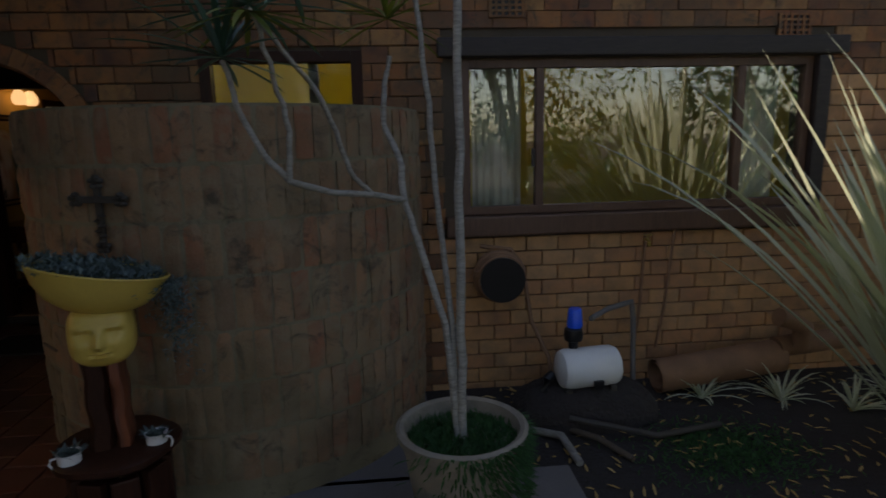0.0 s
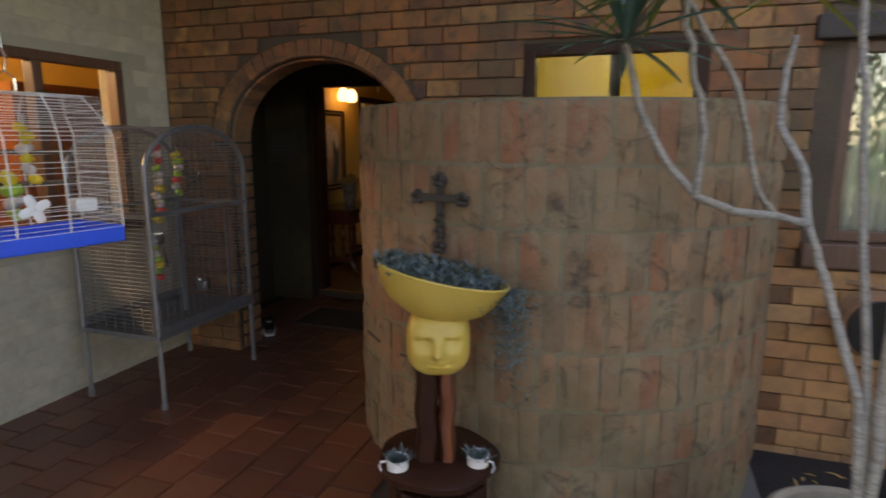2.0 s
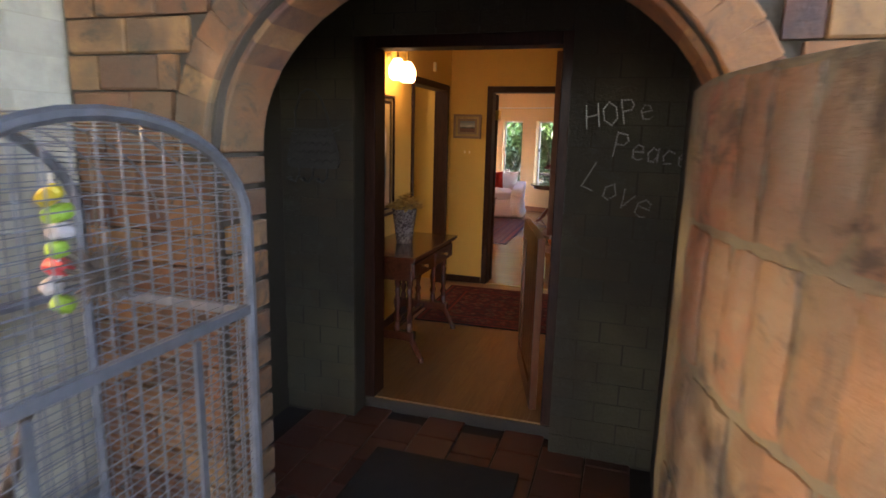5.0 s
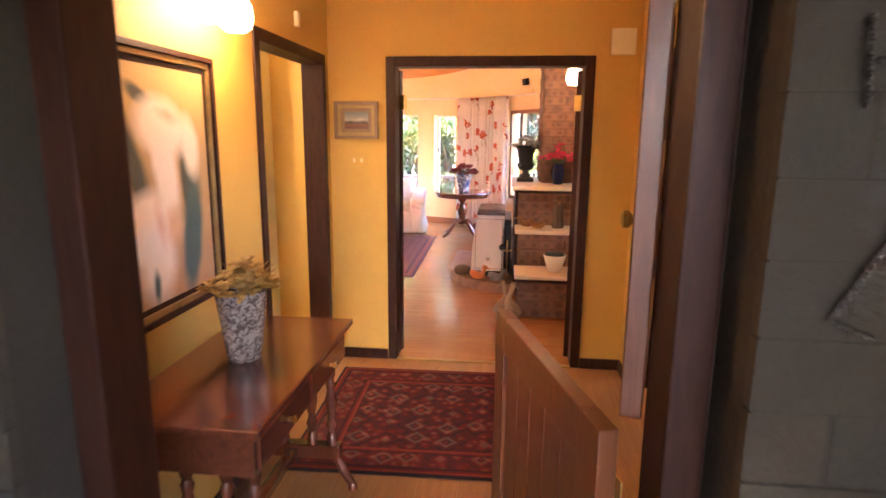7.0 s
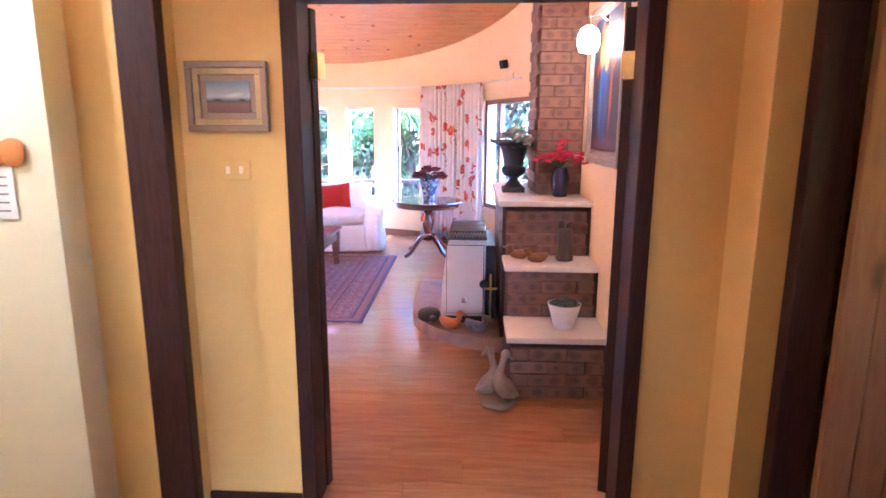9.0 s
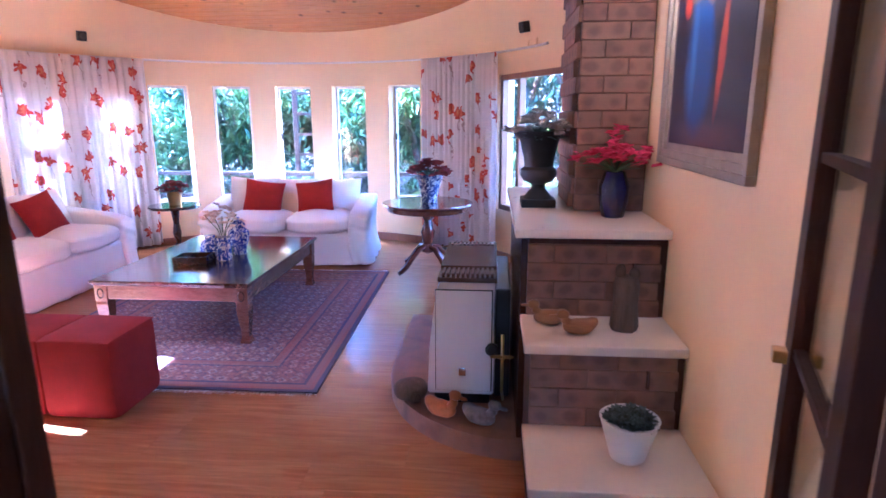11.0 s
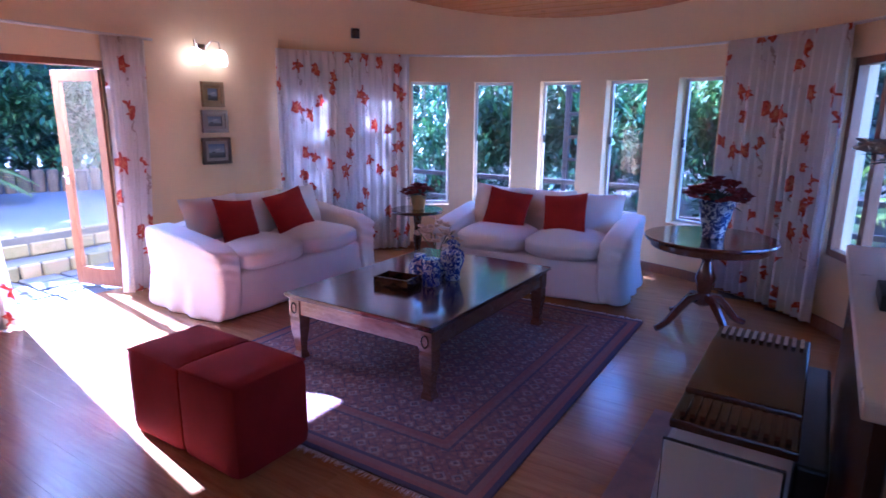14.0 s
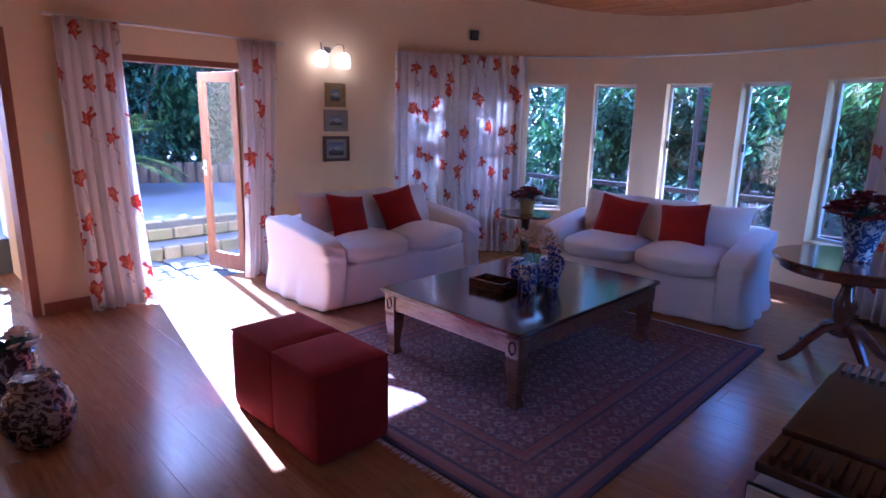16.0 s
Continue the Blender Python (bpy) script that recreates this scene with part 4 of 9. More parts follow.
skirt("baseboard_hall", [(DX[1] + 0.065, HR, DY - 0.016, DY, 0, 0.07), (HL, DX[0] - 0.065, DY - 0.016, DY, 0, 0.07), (HL, HL + 0.016, y0, LD[0] - 0.065, 0, 0.07), (HR - 0.016, HR, y0, RD[0] - 0.065, 0, 0.07), (HR - 0.016, HR, RD[1] + 0.065, DY - 0.018, 0, 0.07)])
skirt("baseboard_passage", [(-2.6, -1.35, 5.184, 5.20, 0, 0.09)], MERANTI, "brown skirting board in the passage")
skirt("baseboard_living", [(WX, WX + 0.018, GD[1] + 0.02, FD[0] - 0.06, 0, 0.09), (WX, WX + 0.018, FD[1] + 0.06, RC.y, 0, 0.09), (EX - 0.018, EX, DY + 0.14, 6.44, 0, 0.09), (EX - 0.018, EX, 8.55, RC.y, 0, 0.09)], MERANTI, "varnished skirting board")
bm = bmesh.new()
for a in range(0, 180, 3):
    wedge(bm, a, a + 3, RR - 0.018, RR + 0.002, 0.0, lambda y: 0.09)
solid("baseboard_round", bm, MERANTI, "varnished skirting board along the round wall", "skirting", kind="structure")
skirt("threshold", [(DX[0], DX[1], DY - 0.02, DY + 0.02, 0.0, 0.006)], BRASS, "narrow brass floor strip at the double doors")


# ---- porch and yard things ----
rnd = random.Random(11)


def wire(bm, a, b, r=0.0018, seg=4):
    tube(bm, [a, b], r, r, seg, caps=False)


# brick screen core: a half round on two short straights
SC, SR = Vector((2.093, 0.59)), 1.11
bm = bmesh.new()
for s in (-1, 1):
    a, b = sorted((SC.x + s * (SR - 0.11), SC.x + s * (SR - 0.012)))
    box(bm, a, b, SC.y, BY + 0.02, YZ - 0.05, 1.688)
for i in range(60):
    a0, a1 = radians(180 + 3 * i), radians(183 + 3 * i)
    q = []
    for a, r in ((a0, SR - 0.11), (a1, SR - 0.11), (a1, SR - 0.012), (a0, SR - 0.012)):
        x, y = SC.x + r * math.cos(a), SC.y + r * math.sin(a)
        q.append((bm.verts.new((x, y, YZ - 0.05)), bm.verts.new((x, y, 1.688))))
    lo, hi = [p[0] for p in q], [p[1] for p in q]
    for f in (lo, hi):
        bm.faces.new(f)
    for k in range(4):
        bm.faces.new((lo[k], lo[(k + 1) % 4], hi[(k + 1) % 4], hi[k]))
brick_screen = solid("brick_screen", bm, MORTAR_SCREEN, "curved garden screen wall of weathered upright bricks", "wall", kind="structure")


def window_unit(name, label, x0, x1, z0, z1, y, mulls, mat, glass_mat, w=0.055, d=0.07):
    th = thing(name, label, "window", kind="structure")
    fr = part("window_frame", boxes((x0, x0 + w, y, y + d, z0, z1), (x1 - w, x1, y, y + d, z0, z1), (x0 + w, x1 - w, y, y + d, z0, z0 + w), (x0 + w, x1 - w, y, y + d, z1 - w, z1), bevel=0.005), mat, th)
    edges = [x0 + w] + [e for m_ in mulls for e in (m_ - w / 2, m_ + w / 2)] + [x1 - w]
    for m_ in mulls:
        part("mullion", boxes((m_ - w / 2, m_ + w / 2, y, y + d, z0 + w, z1 - w), bevel=0.005), mat, th)
    for a, b in zip(edges[::2], edges[1::2]):
        p = part("pane", boxes((a, b, y + d * 0.45, y + d * 0.45 + 0.005, z0 + w, z1 - w)), glass_mat, th)
        p.visible_shadow = False
    return th


yw = window_unit("window_1", "brown timber yard window of three panes", YW[0], YW[1], 1.0, YW[3], BY + 0.03, [4.03, 5.44], WINDOW_WOOD, GLASS_YARD)
part("window_sill", boxes((YW[0] - 0.12, YW[1] + 0.09, BY - 0.05, BY + 0.16, 0.86, 0.995), bevel=0.012), WINDOW_WOOD, yw, "weathered timber sill")
part("stay", boxes((3.97, 3.985, BY - 0.01, BY + 0.03, 1.32, 1.44), bevel=0.003), IRON, yw, "black iron stay")
part("side_post", boxes((YW[1], YW[1] + 0.10, BY - 0.025, BY + 0.05, 0.99, 2.02), bevel=0.008), BLACK_TIMBER, yw, "dark timber side post")
setting("trim_lintel", [(3.34, 6.15, BY - 0.04, BY + 0.10, 2.03, 2.15)], BLACK_TIMBER, "black stained timber lintel", "lintel", bevel=0.012)
hw = window_unit("window_2", "dark timber high window above the brick screen", HW[0], HW[1], HW[2], HW[3], BY - 0.01, [], DARK_FRAME, GLASS_HIGH, 0.07, 0.09)
# side window of the porch, seen in the wall's own plane
lw = thing("window_3", "brown timber dining room window with a broad sill", "window", kind="structure")
for nm, r in (("head", (LW[0], LW[1], LW[3] - 0.06, LW[3])), ("jamb", (LW[1] - 0.06, LW[1], LW[2], LW[3] - 0.06)), ("jamb", (LW[0], LW[0] + 0.06, LW[2], LW[3] - 0.06)), ("mullion", (-0.22, -0.16, LW[2], LW[3] - 0.06)), ("mullion", (-1.25, -1.19, LW[2], LW[3] - 0.06))):
    part(nm, boxes((LX - 0.10, LX - 0.015, r[0], r[1], r[2], r[3]), bevel=0.006), WINDOW_WOOD, lw)
part("window_sill", boxes((LX - 0.16, LX + 0.045, LW[0] - 0.05, LW[1] + 0.04, LW[2] - 0.075, LW[2] + 0.025), bevel=0.014), WINDOW_WOOD, lw, "thick weathered timber sill")
for a, b in ((LW[0] + 0.06, -1.25), (-1.19, -0.22), (-0.16, LW[1] - 0.06)):
    p = part("pane", boxes((LX - 0.06, LX - 0.055, a, b, LW[2] + 0.02, LW[3] - 0.06)), GLASS, lw)
    p.visible_shadow = False
# curtains behind the yard window


def drape(bm, p0, p1, z0, z1, folds, depth, n=90, flare=0.0, seed=0, rows=14, sway=None):
    """Hanging cloth along p0-p1 with soft folds; keeps a cloth map in metres."""
    r = random.Random(seed)
    ph = [r.uniform(0, 6.28) for _ in range(4)]
    p0, p1 = Vector(p0), Vector(p1)
    d = p1 - p0
    nrm = Vector((-d.y, d.x)).normalized()
    uvl = bm.loops.layers.uv.new("cloth")
    g, span = [], d.length * 1.55
    for j in range(rows + 1):
        t = j / rows
        z = z1 + (z0 - z1) * t
        row = []
        for i in range(n + 1):
            u = i / n
            a = 2 * math.pi * folds * u
            amp = depth * (0.55 + 0.45 * t) * (0.75 + 0.25 * math.sin(a * 0.37 + ph[0]))
            off = amp * (math.sin(a + 0.5 * math.sin(a * 0.31 + ph[1]) + 0.3 * t) + 0.25 * math.sin(2.3 * a + ph[2]))
            if j == 0:
                off *= 0.6
            q = p0 + d * (0.5 + (u - 0.5) * (1 + flare * t)) + nrm * off
            if sway:
                q = q + Vector(sway) * (t * t)
            row.append(bm.verts.new((q.x, q.y, z + 0.006 * math.sin(a * 0.5 + ph[3]) * t)))
        g.append(row)
    for j in range(rows):
        for i in range(n):
            f = bm.faces.new((g[j][i], g[j][i + 1], g[j + 1][i + 1], g[j + 1][i]))
            f.smooth = True
            for lp, (ii, jj) in zip(f.loops, ((i, j), (i + 1, j), (i + 1, j + 1), (i, j + 1))):
                lp[uvl].uv = (ii / n * span + seed * 3.7, (1 - jj / rows) * (z1 - z0) + seed * 1.3)


def cloth(name, label, mat, *a, **k):
    bm = bmesh.new()
    drape(bm, *a, **k)
    me = bpy.data.meshes.new(name)
    bm.to_mesh(me)
    bm.free()
    me.materials.append(mat)
    o = new(name, me)
    sol = o.modifiers.new("thickness", "SOLIDIFY")
    sol.thickness = 0.003
    return o


for x0, x1 in ((3.6, 3.95), (5.5, 5.86)):
    o = cloth("net_curtain", "", LACE, (x0, BY + 0.27), (x1, BY + 0.27), 1.0, 2.05, 6, 0.018, seed=int(x0))
    tagged(o, "cream net curtain hanging inside the yard window", "curtain", "curtains of the yard window")
# air bricks
for x, z in ((3.80, 2.35), (5.76, 2.22)):
    th = thing("air_brick", "terracotta air brick with rows of holes", "vent", pose(x, BY - 0.004, z), "air bricks in the house wall")
    part("backing", boxes((-0.115, 0.115, 0, 0.02, -0.07, 0.07)), BLACK_METAL, th)
    for i in range(6):
        part("bar", boxes((-0.115 + 0.0433 * i - 0.008, -0.115 + 0.0433 * i + 0.008, -0.012, 0.004, -0.07, 0.07)) if i else boxes((-0.12, -0.1, -0.012, 0.004, -0.07, 0.07)), BRICK_HOUSE, th)
    for j in range(5):
        part("bar", boxes((-0.12, 0.12, -0.010, 0.003, -0.07 + 0.034 * j - 0.007, -0.07 + 0.034 * j + 0.007)), BRICK_HOUSE, th)

# iron cross on the screen


def on_screen(a, z, out=0.0):
    r = SR + 0.002 + out
    return pose(SC.x + r * math.cos(radians(a)), SC.y + r * math.sin(radians(a)), z, 0, 0, a + 90)


cross = thing("wall_cross", "ornate dark iron cross hung on the brick screen", "cross", on_screen(252.5, 1.20))
part("upright", boxes((-0.016, 0.016, -0.020, -0.002, -0.10, 0.15), bevel=0.006), IRON, cross)
part("crossbar", boxes((-0.11, 0.11, -0.023, -0.004, 0.075, 0.105), bevel=0.006), IRON, cross)
for cx, cz in ((0, 0.165), (-0.115, 0.09), (0.115, 0.09), (0, -0.115)):
    bm = bmesh.new()
    for k in range(5):
        a = k * 1.2566 + 0.3
        lathe(bm, [(0.0, -0.014), (0.013, -0.009), (0.017, 0.0), (0.013, 0.009), (0.0, 0.014)], 8, (cx + 0.021 * math.cos(a), -0.014, cz + 0.021 * math.sin(a)))
    part("scrolled_end", bm, IRON, cross, smooth=True)
bm = bmesh.new()
for k in range(5):
    lathe(bm, [(0.0, -0.012), (0.02, 0.0), (0.0, 0.012)], 8, ((-1) ** k * 0.010, -0.018, 0.02 - 0.022 * k))
part("vine", bm, IRON, cross, smooth=True)
# dowels in the joints
for k, (a, z, ln) in enumerate(((225, 0.545, 0.18), (246, 0.54, 0.24))):
    tagged(solid("wall_rod", boxes((-ln / 2, ln / 2, -0.012, 0.0, -0.006, 0.006), bevel=0.003), LOG, "thin grey rod set in the brick screen", "rod", m=on_screen(a, z)), group="rods in the brick screen")
# painted basin with a face on a timber stand
BX, BYY = 1.86, -0.80
st = thing("basin_planter", "yellow enamel basin planter moulded as a face", "planter", pose(BX, BYY, PZ, 0, 0, 18))
bm = bmesh.new()
ell = Matrix.Diagonal((1.0, 0.78, 1.0, 1.0))
prof = [(0.06, 0.955), (0.12, 0.965), (0.18, 1.0), (0.22, 1.05), (0.242, 1.10), (0.252, 1.12), (0.245, 1.125), (0.23, 1.105), (0.19, 1.06), (0.02, 1.05)]
lathe(bm, prof, 32)
bm.transform(pose(0, 0, 1.04, 0, 12) @ ell @ pose(0, 0, -1.04))
part("bowl", bm, CAST_YELLOW, st, smooth=True)
bm = bmesh.new()
blob(bm, 0.235, 0.23, 0.25, 3.2, 22, pose(0, 0.0, 0.865))


def bump(v, x, z, sx, sz):
    return math.exp(-(((v.co.x - x) / sx) ** 2) - ((v.co.z - z) / sz) ** 2)


for v in bm.verts:
    v.co.x *= 1 - 0.22 * max(0.0, (0.82 - v.co.z) / 0.08) ** 2
    if v.co.y < -0.05:
        nose = bump(v, 0, 0.865, 0.020, 0.040) + 0.6 * bump(v, 0, 0.845, 0.030, 0.016)
        brow = sum(bump(v, q, 0.915, 0.034, 0.012) for q in (-0.052, 0.052))
        socket = sum(bump(v, q, 0.890, 0.026, 0.013) for q in (-0.050, 0.050))
        lips = bump(v, 0, 0.817, 0.036, 0.008) + bump(v, 0, 0.795, 0.030, 0.009)
        mouth = bump(v, 0, 0.806, 0.042, 0.004)
        cheek = sum(bump(v, q, 0.845, 0.030, 0.026) for q in (-0.065, 0.065))
        v.co.y -= 0.034 * nose + 0.012 * brow - 0.018 * socket + 0.014 * lips - 0.012 * mouth + 0.010 * cheek
part("face", bm, CAST_YELLOW, st, smooth=True)
bm = bmesh.new()
for _ in range(1500):
    a, r = rnd.uniform(0, 6.28), 0.235 * math.sqrt(rnd.random())
    p = Vector((r * math.cos(a), 0.78 * r * math.sin(a), 1.09 + rnd.uniform(0, 0.05) - 0.21 * r * math.cos(a)))
    blade(bm, p, (rnd.uniform(-1, 1), rnd.uniform(-1, 1), rnd.uniform(0.2, 1.2)), rnd.uniform(0.02, 0.04), 0.012, 3, 2)
for _ in range(900):
    t = rnd.random()
    a = rnd.gauss(0.15, 0.35)
    p = Vector((0.25 * math.cos(a) + 0.05 * t + rnd.gauss(0, 0.03), 0.78 * 0.26 * math.sin(a) - 0.02 + rnd.gauss(0, 0.03), 1.05 - 0.42 * t * rnd.random()))
    blade(bm, p, (rnd.uniform(-1, 1), rnd.uniform(-1, 1), rnd.uniform(-1.0, 0.6)), rnd.uniform(0.015, 0.03), 0.010, 3, 2)
o = part("trailing_foliage", bm, SUCCULENT, st, "dense grey-green trailing succulents", kind="stuff")
for nm, x0, x1, mt, lb in (("bark_slab", -0.085, 0.0, DARK_FRAME, "nearly black bark side of the post"), ("heartwood", 0.0, 0.062, STUMP, "red-orange split heartwood of the post")):
    bm = bmesh.new()
    last = None
    for k in range(9):
        z = 0.39 + 0.40 * k / 8
        w = 0.006 * math.sin(k * 1.7 + x0 * 30)
        cur = [bm.verts.new((x + w, y, z)) for x, y in ((x0, -0.045), (x0 + 0.018, -0.075 + w), (x1 - 0.012, -0.078 - w), (x1, -0.05), (x1, 0.06), (x0, 0.06))]
        if last:
            for q in range(6):
                bm.faces.new((last[q], last[(q + 1) % 6], cur[(q + 1) % 6], cur[q]))
        else:
            bm.faces.new(cur[::-1])
        last = cur
    bm.faces.new(last)
    part(nm, bm, mt, st, lb, smooth=True)
bm = bmesh.new()
lathe(bm, [(0.0, 0.355), (0.22, 0.355), (0.235, 0.37), (0.235, 0.39), (0.22, 0.402), (0.0, 0.402)], 28, flute=0.03, nf=5)
part("shelf", bm, DARK_FRAME, st, "dark round timber shelf", smooth=True)
bm = bmesh.new()
for i in range(9):
    bm = bmesh.new()
    a = i / 9 * 2 * math.pi
    box(bm, -0.05, 0.05, -0.02, 0.02, 0.0, 0.315, bevel=0.008, m=pose(0.17 * math.cos(a), 0.17 * math.sin(a), 0, 0, 0, math.degrees(a) + 90))
    part("stave", bm, DARK_FRAME, st, "dark timber stave")
for k, (cx, cy, r, cz) in enumerate(((-0.15, -0.11, 0.042, 0.362), (0.15, -0.08, 0.042, 0.362))):
    cup = thing("enamel_mug", "small white enamel mug planted with a seedling", "mug", pose(BX, BYY, PZ, 0, 0, 18) @ pose(cx, cy, cz, 0, 0, 150 * k), "mugs on the basin stand")
    bm = bmesh.new()
    lathe(bm, [(0.034, 0.0), (0.038, 0.004), (0.042, 0.075), (0.044, 0.08), (0.039, 0.08), (0.036, 0.06), (0.0, 0.06)], 20)
    part("cup", bm, ENAMEL, cup, smooth=True)
    bm = bmesh.new()
    tube(bm, [(-0.04, 0, 0.065), (-0.062, 0, 0.062), (-0.068, 0, 0.042), (-0.058, 0, 0.022), (-0.038, 0, 0.018)], 0.005, seg=6)
    part("mug_handle", bm, ENAMEL, cup, smooth=True)
    bm = bmesh.new()
    for _ in range(70):
        blade(bm, (rnd.gauss(0, 0.015), rnd.gauss(0, 0.015), 0.06), (rnd.gauss(0, 1), rnd.gauss(0, 1), 1.0), rnd.uniform(0.03, 0.07), 0.010, 8, 3)
    part("seedling", bm, SUCCULENT, cup, kind="stuff")

# dragon tree in its pot
TX, TY = 3.28, -0.80
pot = thing("plant_pot", "large round concrete pot with a pale rim", "pot", pose(TX, TY, YZ + 0.05))
bm = bmesh.new()
lathe(bm, [(0.15, 0.0), (0.18, 0.03), (0.23, 0.25), (0.255, 0.42), (0.282, 0.47), (0.286, 0.50), (0.27, 0.51), (0.25, 0.50), (0.24, 0.43), (0.0, 0.42)], 40)
part("pot_body", bm, TERRAZZO, pot, smooth=True)
bm = bmesh.new()
for _ in range(2600):
    a, r = rnd.uniform(0, 6.28), 0.24 * math.sqrt(rnd.random())
    blade(bm, (r * math.cos(a), r * math.sin(a), 0.42), (rnd.gauss(0, 0.8), rnd.gauss(0, 0.8), 0.8), rnd.uniform(0.03, 0.075), 0.009, 8, 2)
for _ in range(900):
    a = rnd.gauss(-0.9, 0.6)
    blade(bm, (0.275 * math.cos(a), 0.275 * math.sin(a), 0.50 - 0.3 * rnd.random() ** 1.5), (math.cos(a), math.sin(a), rnd.uniform(-0.6, 0.5)), rnd.uniform(0.03, 0.07), 0.008, 9, 2)
part("moss", bm, GRASSY, pot, "green grassy moss spilling over the rim", kind="stuff")
tree = thing("dragon_tree", "tall potted dragon tree with bare pale branching stems", "tree", pose(TX, TY, YZ + 0.47))
TZ0 = YZ + 0.47


def L(x, y, z):
    return (x - TX, y - TY, z - TZ0)


def stem(name, pts, r0, r1):
    bm = bmesh.new()
    P = [Vector(L(*p)) for p in pts]
    dense = []
    for a, b in zip(P, P[1:]):
        for k in range(4):
            dense.append(a.lerp(b, k / 4) + Vector((rnd.gauss(0, 0.003), rnd.gauss(0, 0.003), 0)))
    dense.append(P[-1])
    tube(bm, dense, r0, r1, 9)
    return part(name, bm, BARK, tree, smooth=True)


stem("trunk", [(3.28, -0.79, 0.21), (3.285, -0.76, 0.7), (3.295, -0.70, 1.3), (3.31, -0.62, 2.0), (3.32, -0.58, 2.7)], 0.021, 0.016)
stem("stem", [(3.265, -0.79, 0.21), (3.22, -0.76, 0.75), (3.12, -0.66, 1.1), (3.07, -0.60, 1.26)], 0.016, 0.013)
stem("stem", [(3.07, -0.60, 1.26), (2.94, -0.75, 1.30), (2.80, -0.95, 1.33), (2.68, -1.13, 1.385), (2.60, -1.12, 1.47), (2.52, -1.09, 1.64), (2.48, -1.075, 1.78)], 0.013, 0.009)
stem("stem", [(3.07, -0.60, 1.26), (3.06, -0.52, 1.44), (2.99, -0.42, 1.58), (3.0, -0.38, 1.74), (3.03, -0.34, 1.89)], 0.015, 0.011)
stem("stem", [(2.94, -0.75, 1.30), (2.86, -0.86, 1.40), (2.82, -0.90, 1.55), (2.76, -0.98, 1.70), (2.64, -1.08, 1.86), (2.59, -1.14, 1.93)], 0.010, 0.008)
stem("stem", [(2.68, -1.13, 1.385), (2.69, -1.12, 1.55), (2.65, -1.12, 1.72), (2.61, -1.14, 1.90)], 0.010, 0.008)
stem("stem", [(3.27, -0.79, 0.21), (3.24, -0.72, 0.9), (3.20, -0.62, 1.45), (3.18, -0.58, 1.74), (3.14, -0.52, 2.15), (3.12, -0.5, 2.5)], 0.014, 0.010)


def rosette(at, n, ln, up, mat, name="leaf_crown", wide=0.022):
    bm = bmesh.new()
    for i in range(n):
        a = i * 2.39996
        e = rnd.uniform(-0.35, up)
        blade(bm, L(*at), (math.cos(a) * math.cos(e), math.sin(a) * math.cos(e), math.sin(e)), ln * rnd.uniform(0.7, 1.1), wide, rnd.uniform(0.5, 1.8), 6, 0.18)
    part(name, bm, mat, tree)


rosette((2.48, -1.075, 1.79), 26, 0.36, 1.3, DRAGON)
rosette((2.59, -1.14, 1.94), 34, 0.36, 1.3, DRAGON)
rosette((2.59, -1.14, 1.92), 16, 0.34, -0.1, DRAGON_OLD)
rosette((2.72, -1.0, 2.0), 22, 0.36, 1.0, DRAGON)
rosette((3.03, -0.34, 2.05), 24, 0.34, 1.0, DRAGON_OLD)
rosette((3.12, -0.5, 2.55), 30, 0.45, 1.2, DRAGON)
rosette((3.32, -0.58, 2.72), 34, 0.5, 1.3, DRAGON)
pot2 = thing("plant_pot", "smaller round concrete pot beside the large one", "pot", pose(2.93, -1.32, YZ + 0.05))
bm = bmesh.new()
lathe(bm, [(0.11, 0.0), (0.15, 0.03), (0.18, 0.26), (0.20, 0.30), (0.20, 0.325), (0.175, 0.32), (0.168, 0.27), (0.0, 0.25)], 32)
part("pot_body", bm, TERRAZZO, pot2, smooth=True)

# water pump and pipes under the yard window
bm = bmesh.new()
blob(bm, 0.95, 0.55, 0.50, 2.4, 12, pose(4.20, 0.30, YZ))
for v in bm.verts:
    v.co.z += 0.012 * math.sin(v.co.x * 31) * math.sin(v.co.y * 27) + rnd.uniform(-0.006, 0.006)
solid("soil_heap", bm, SOIL, "low heap of dark soil under the pump", "soil", smooth=True)
pump = thing("water_pump", "pale cylindrical pump tank with a blue cap", "pump", pose(4.20, 0.24, YZ))
bm = bmesh.new()
prof = [(0.0, -0.205), (0.07, -0.20), (0.112, -0.18), (0.125, -0.15), (0.125, 0.15), (0.112, 0.18), (0.07, 0.20), (0.0, 0.205)]
lathe(bm, prof, 28)
bm.transform(pose(0, 0, 0.345, 0, 90, 6))
part("tank", bm, WHITE_PLASTIC, pump, "off-white cylindrical tank", smooth=True)
part("label_plate", boxes((0.0, 0.06, -0.135, -0.112, 0.25, 0.30), bevel=0.003), BLACK_METAL, pump, "small black plate")
for x in (-0.14, 0.14):
    part("foot", boxes((x - 0.02, x + 0.02, -0.09, 0.09, 0.0, 0.25), bevel=0.006), IRON, pump)
bm = bmesh.new()
lathe(bm, [(0.0, 0.0), (0.03, 0.0), (0.03, 0.05), (0.055, 0.06), (0.06, 0.10), (0.055, 0.13), (0.04, 0.14), (0.0, 0.14)], 18, (-0.09, 0.02, 0.46))
part("pump_head", bm, BLACK_METAL, pump, smooth=True)
bm = bmesh.new()
lathe(bm, [(0.0, 0.0), (0.048, 0.0), (0.05, 0.01), (0.042, 0.11), (0.034, 0.12), (0.0, 0.12)], 20, (-0.08, 0.03, 0.60))
part("cap", bm, BLUE_PLASTIC, pump, "bright blue cap", smooth=True)
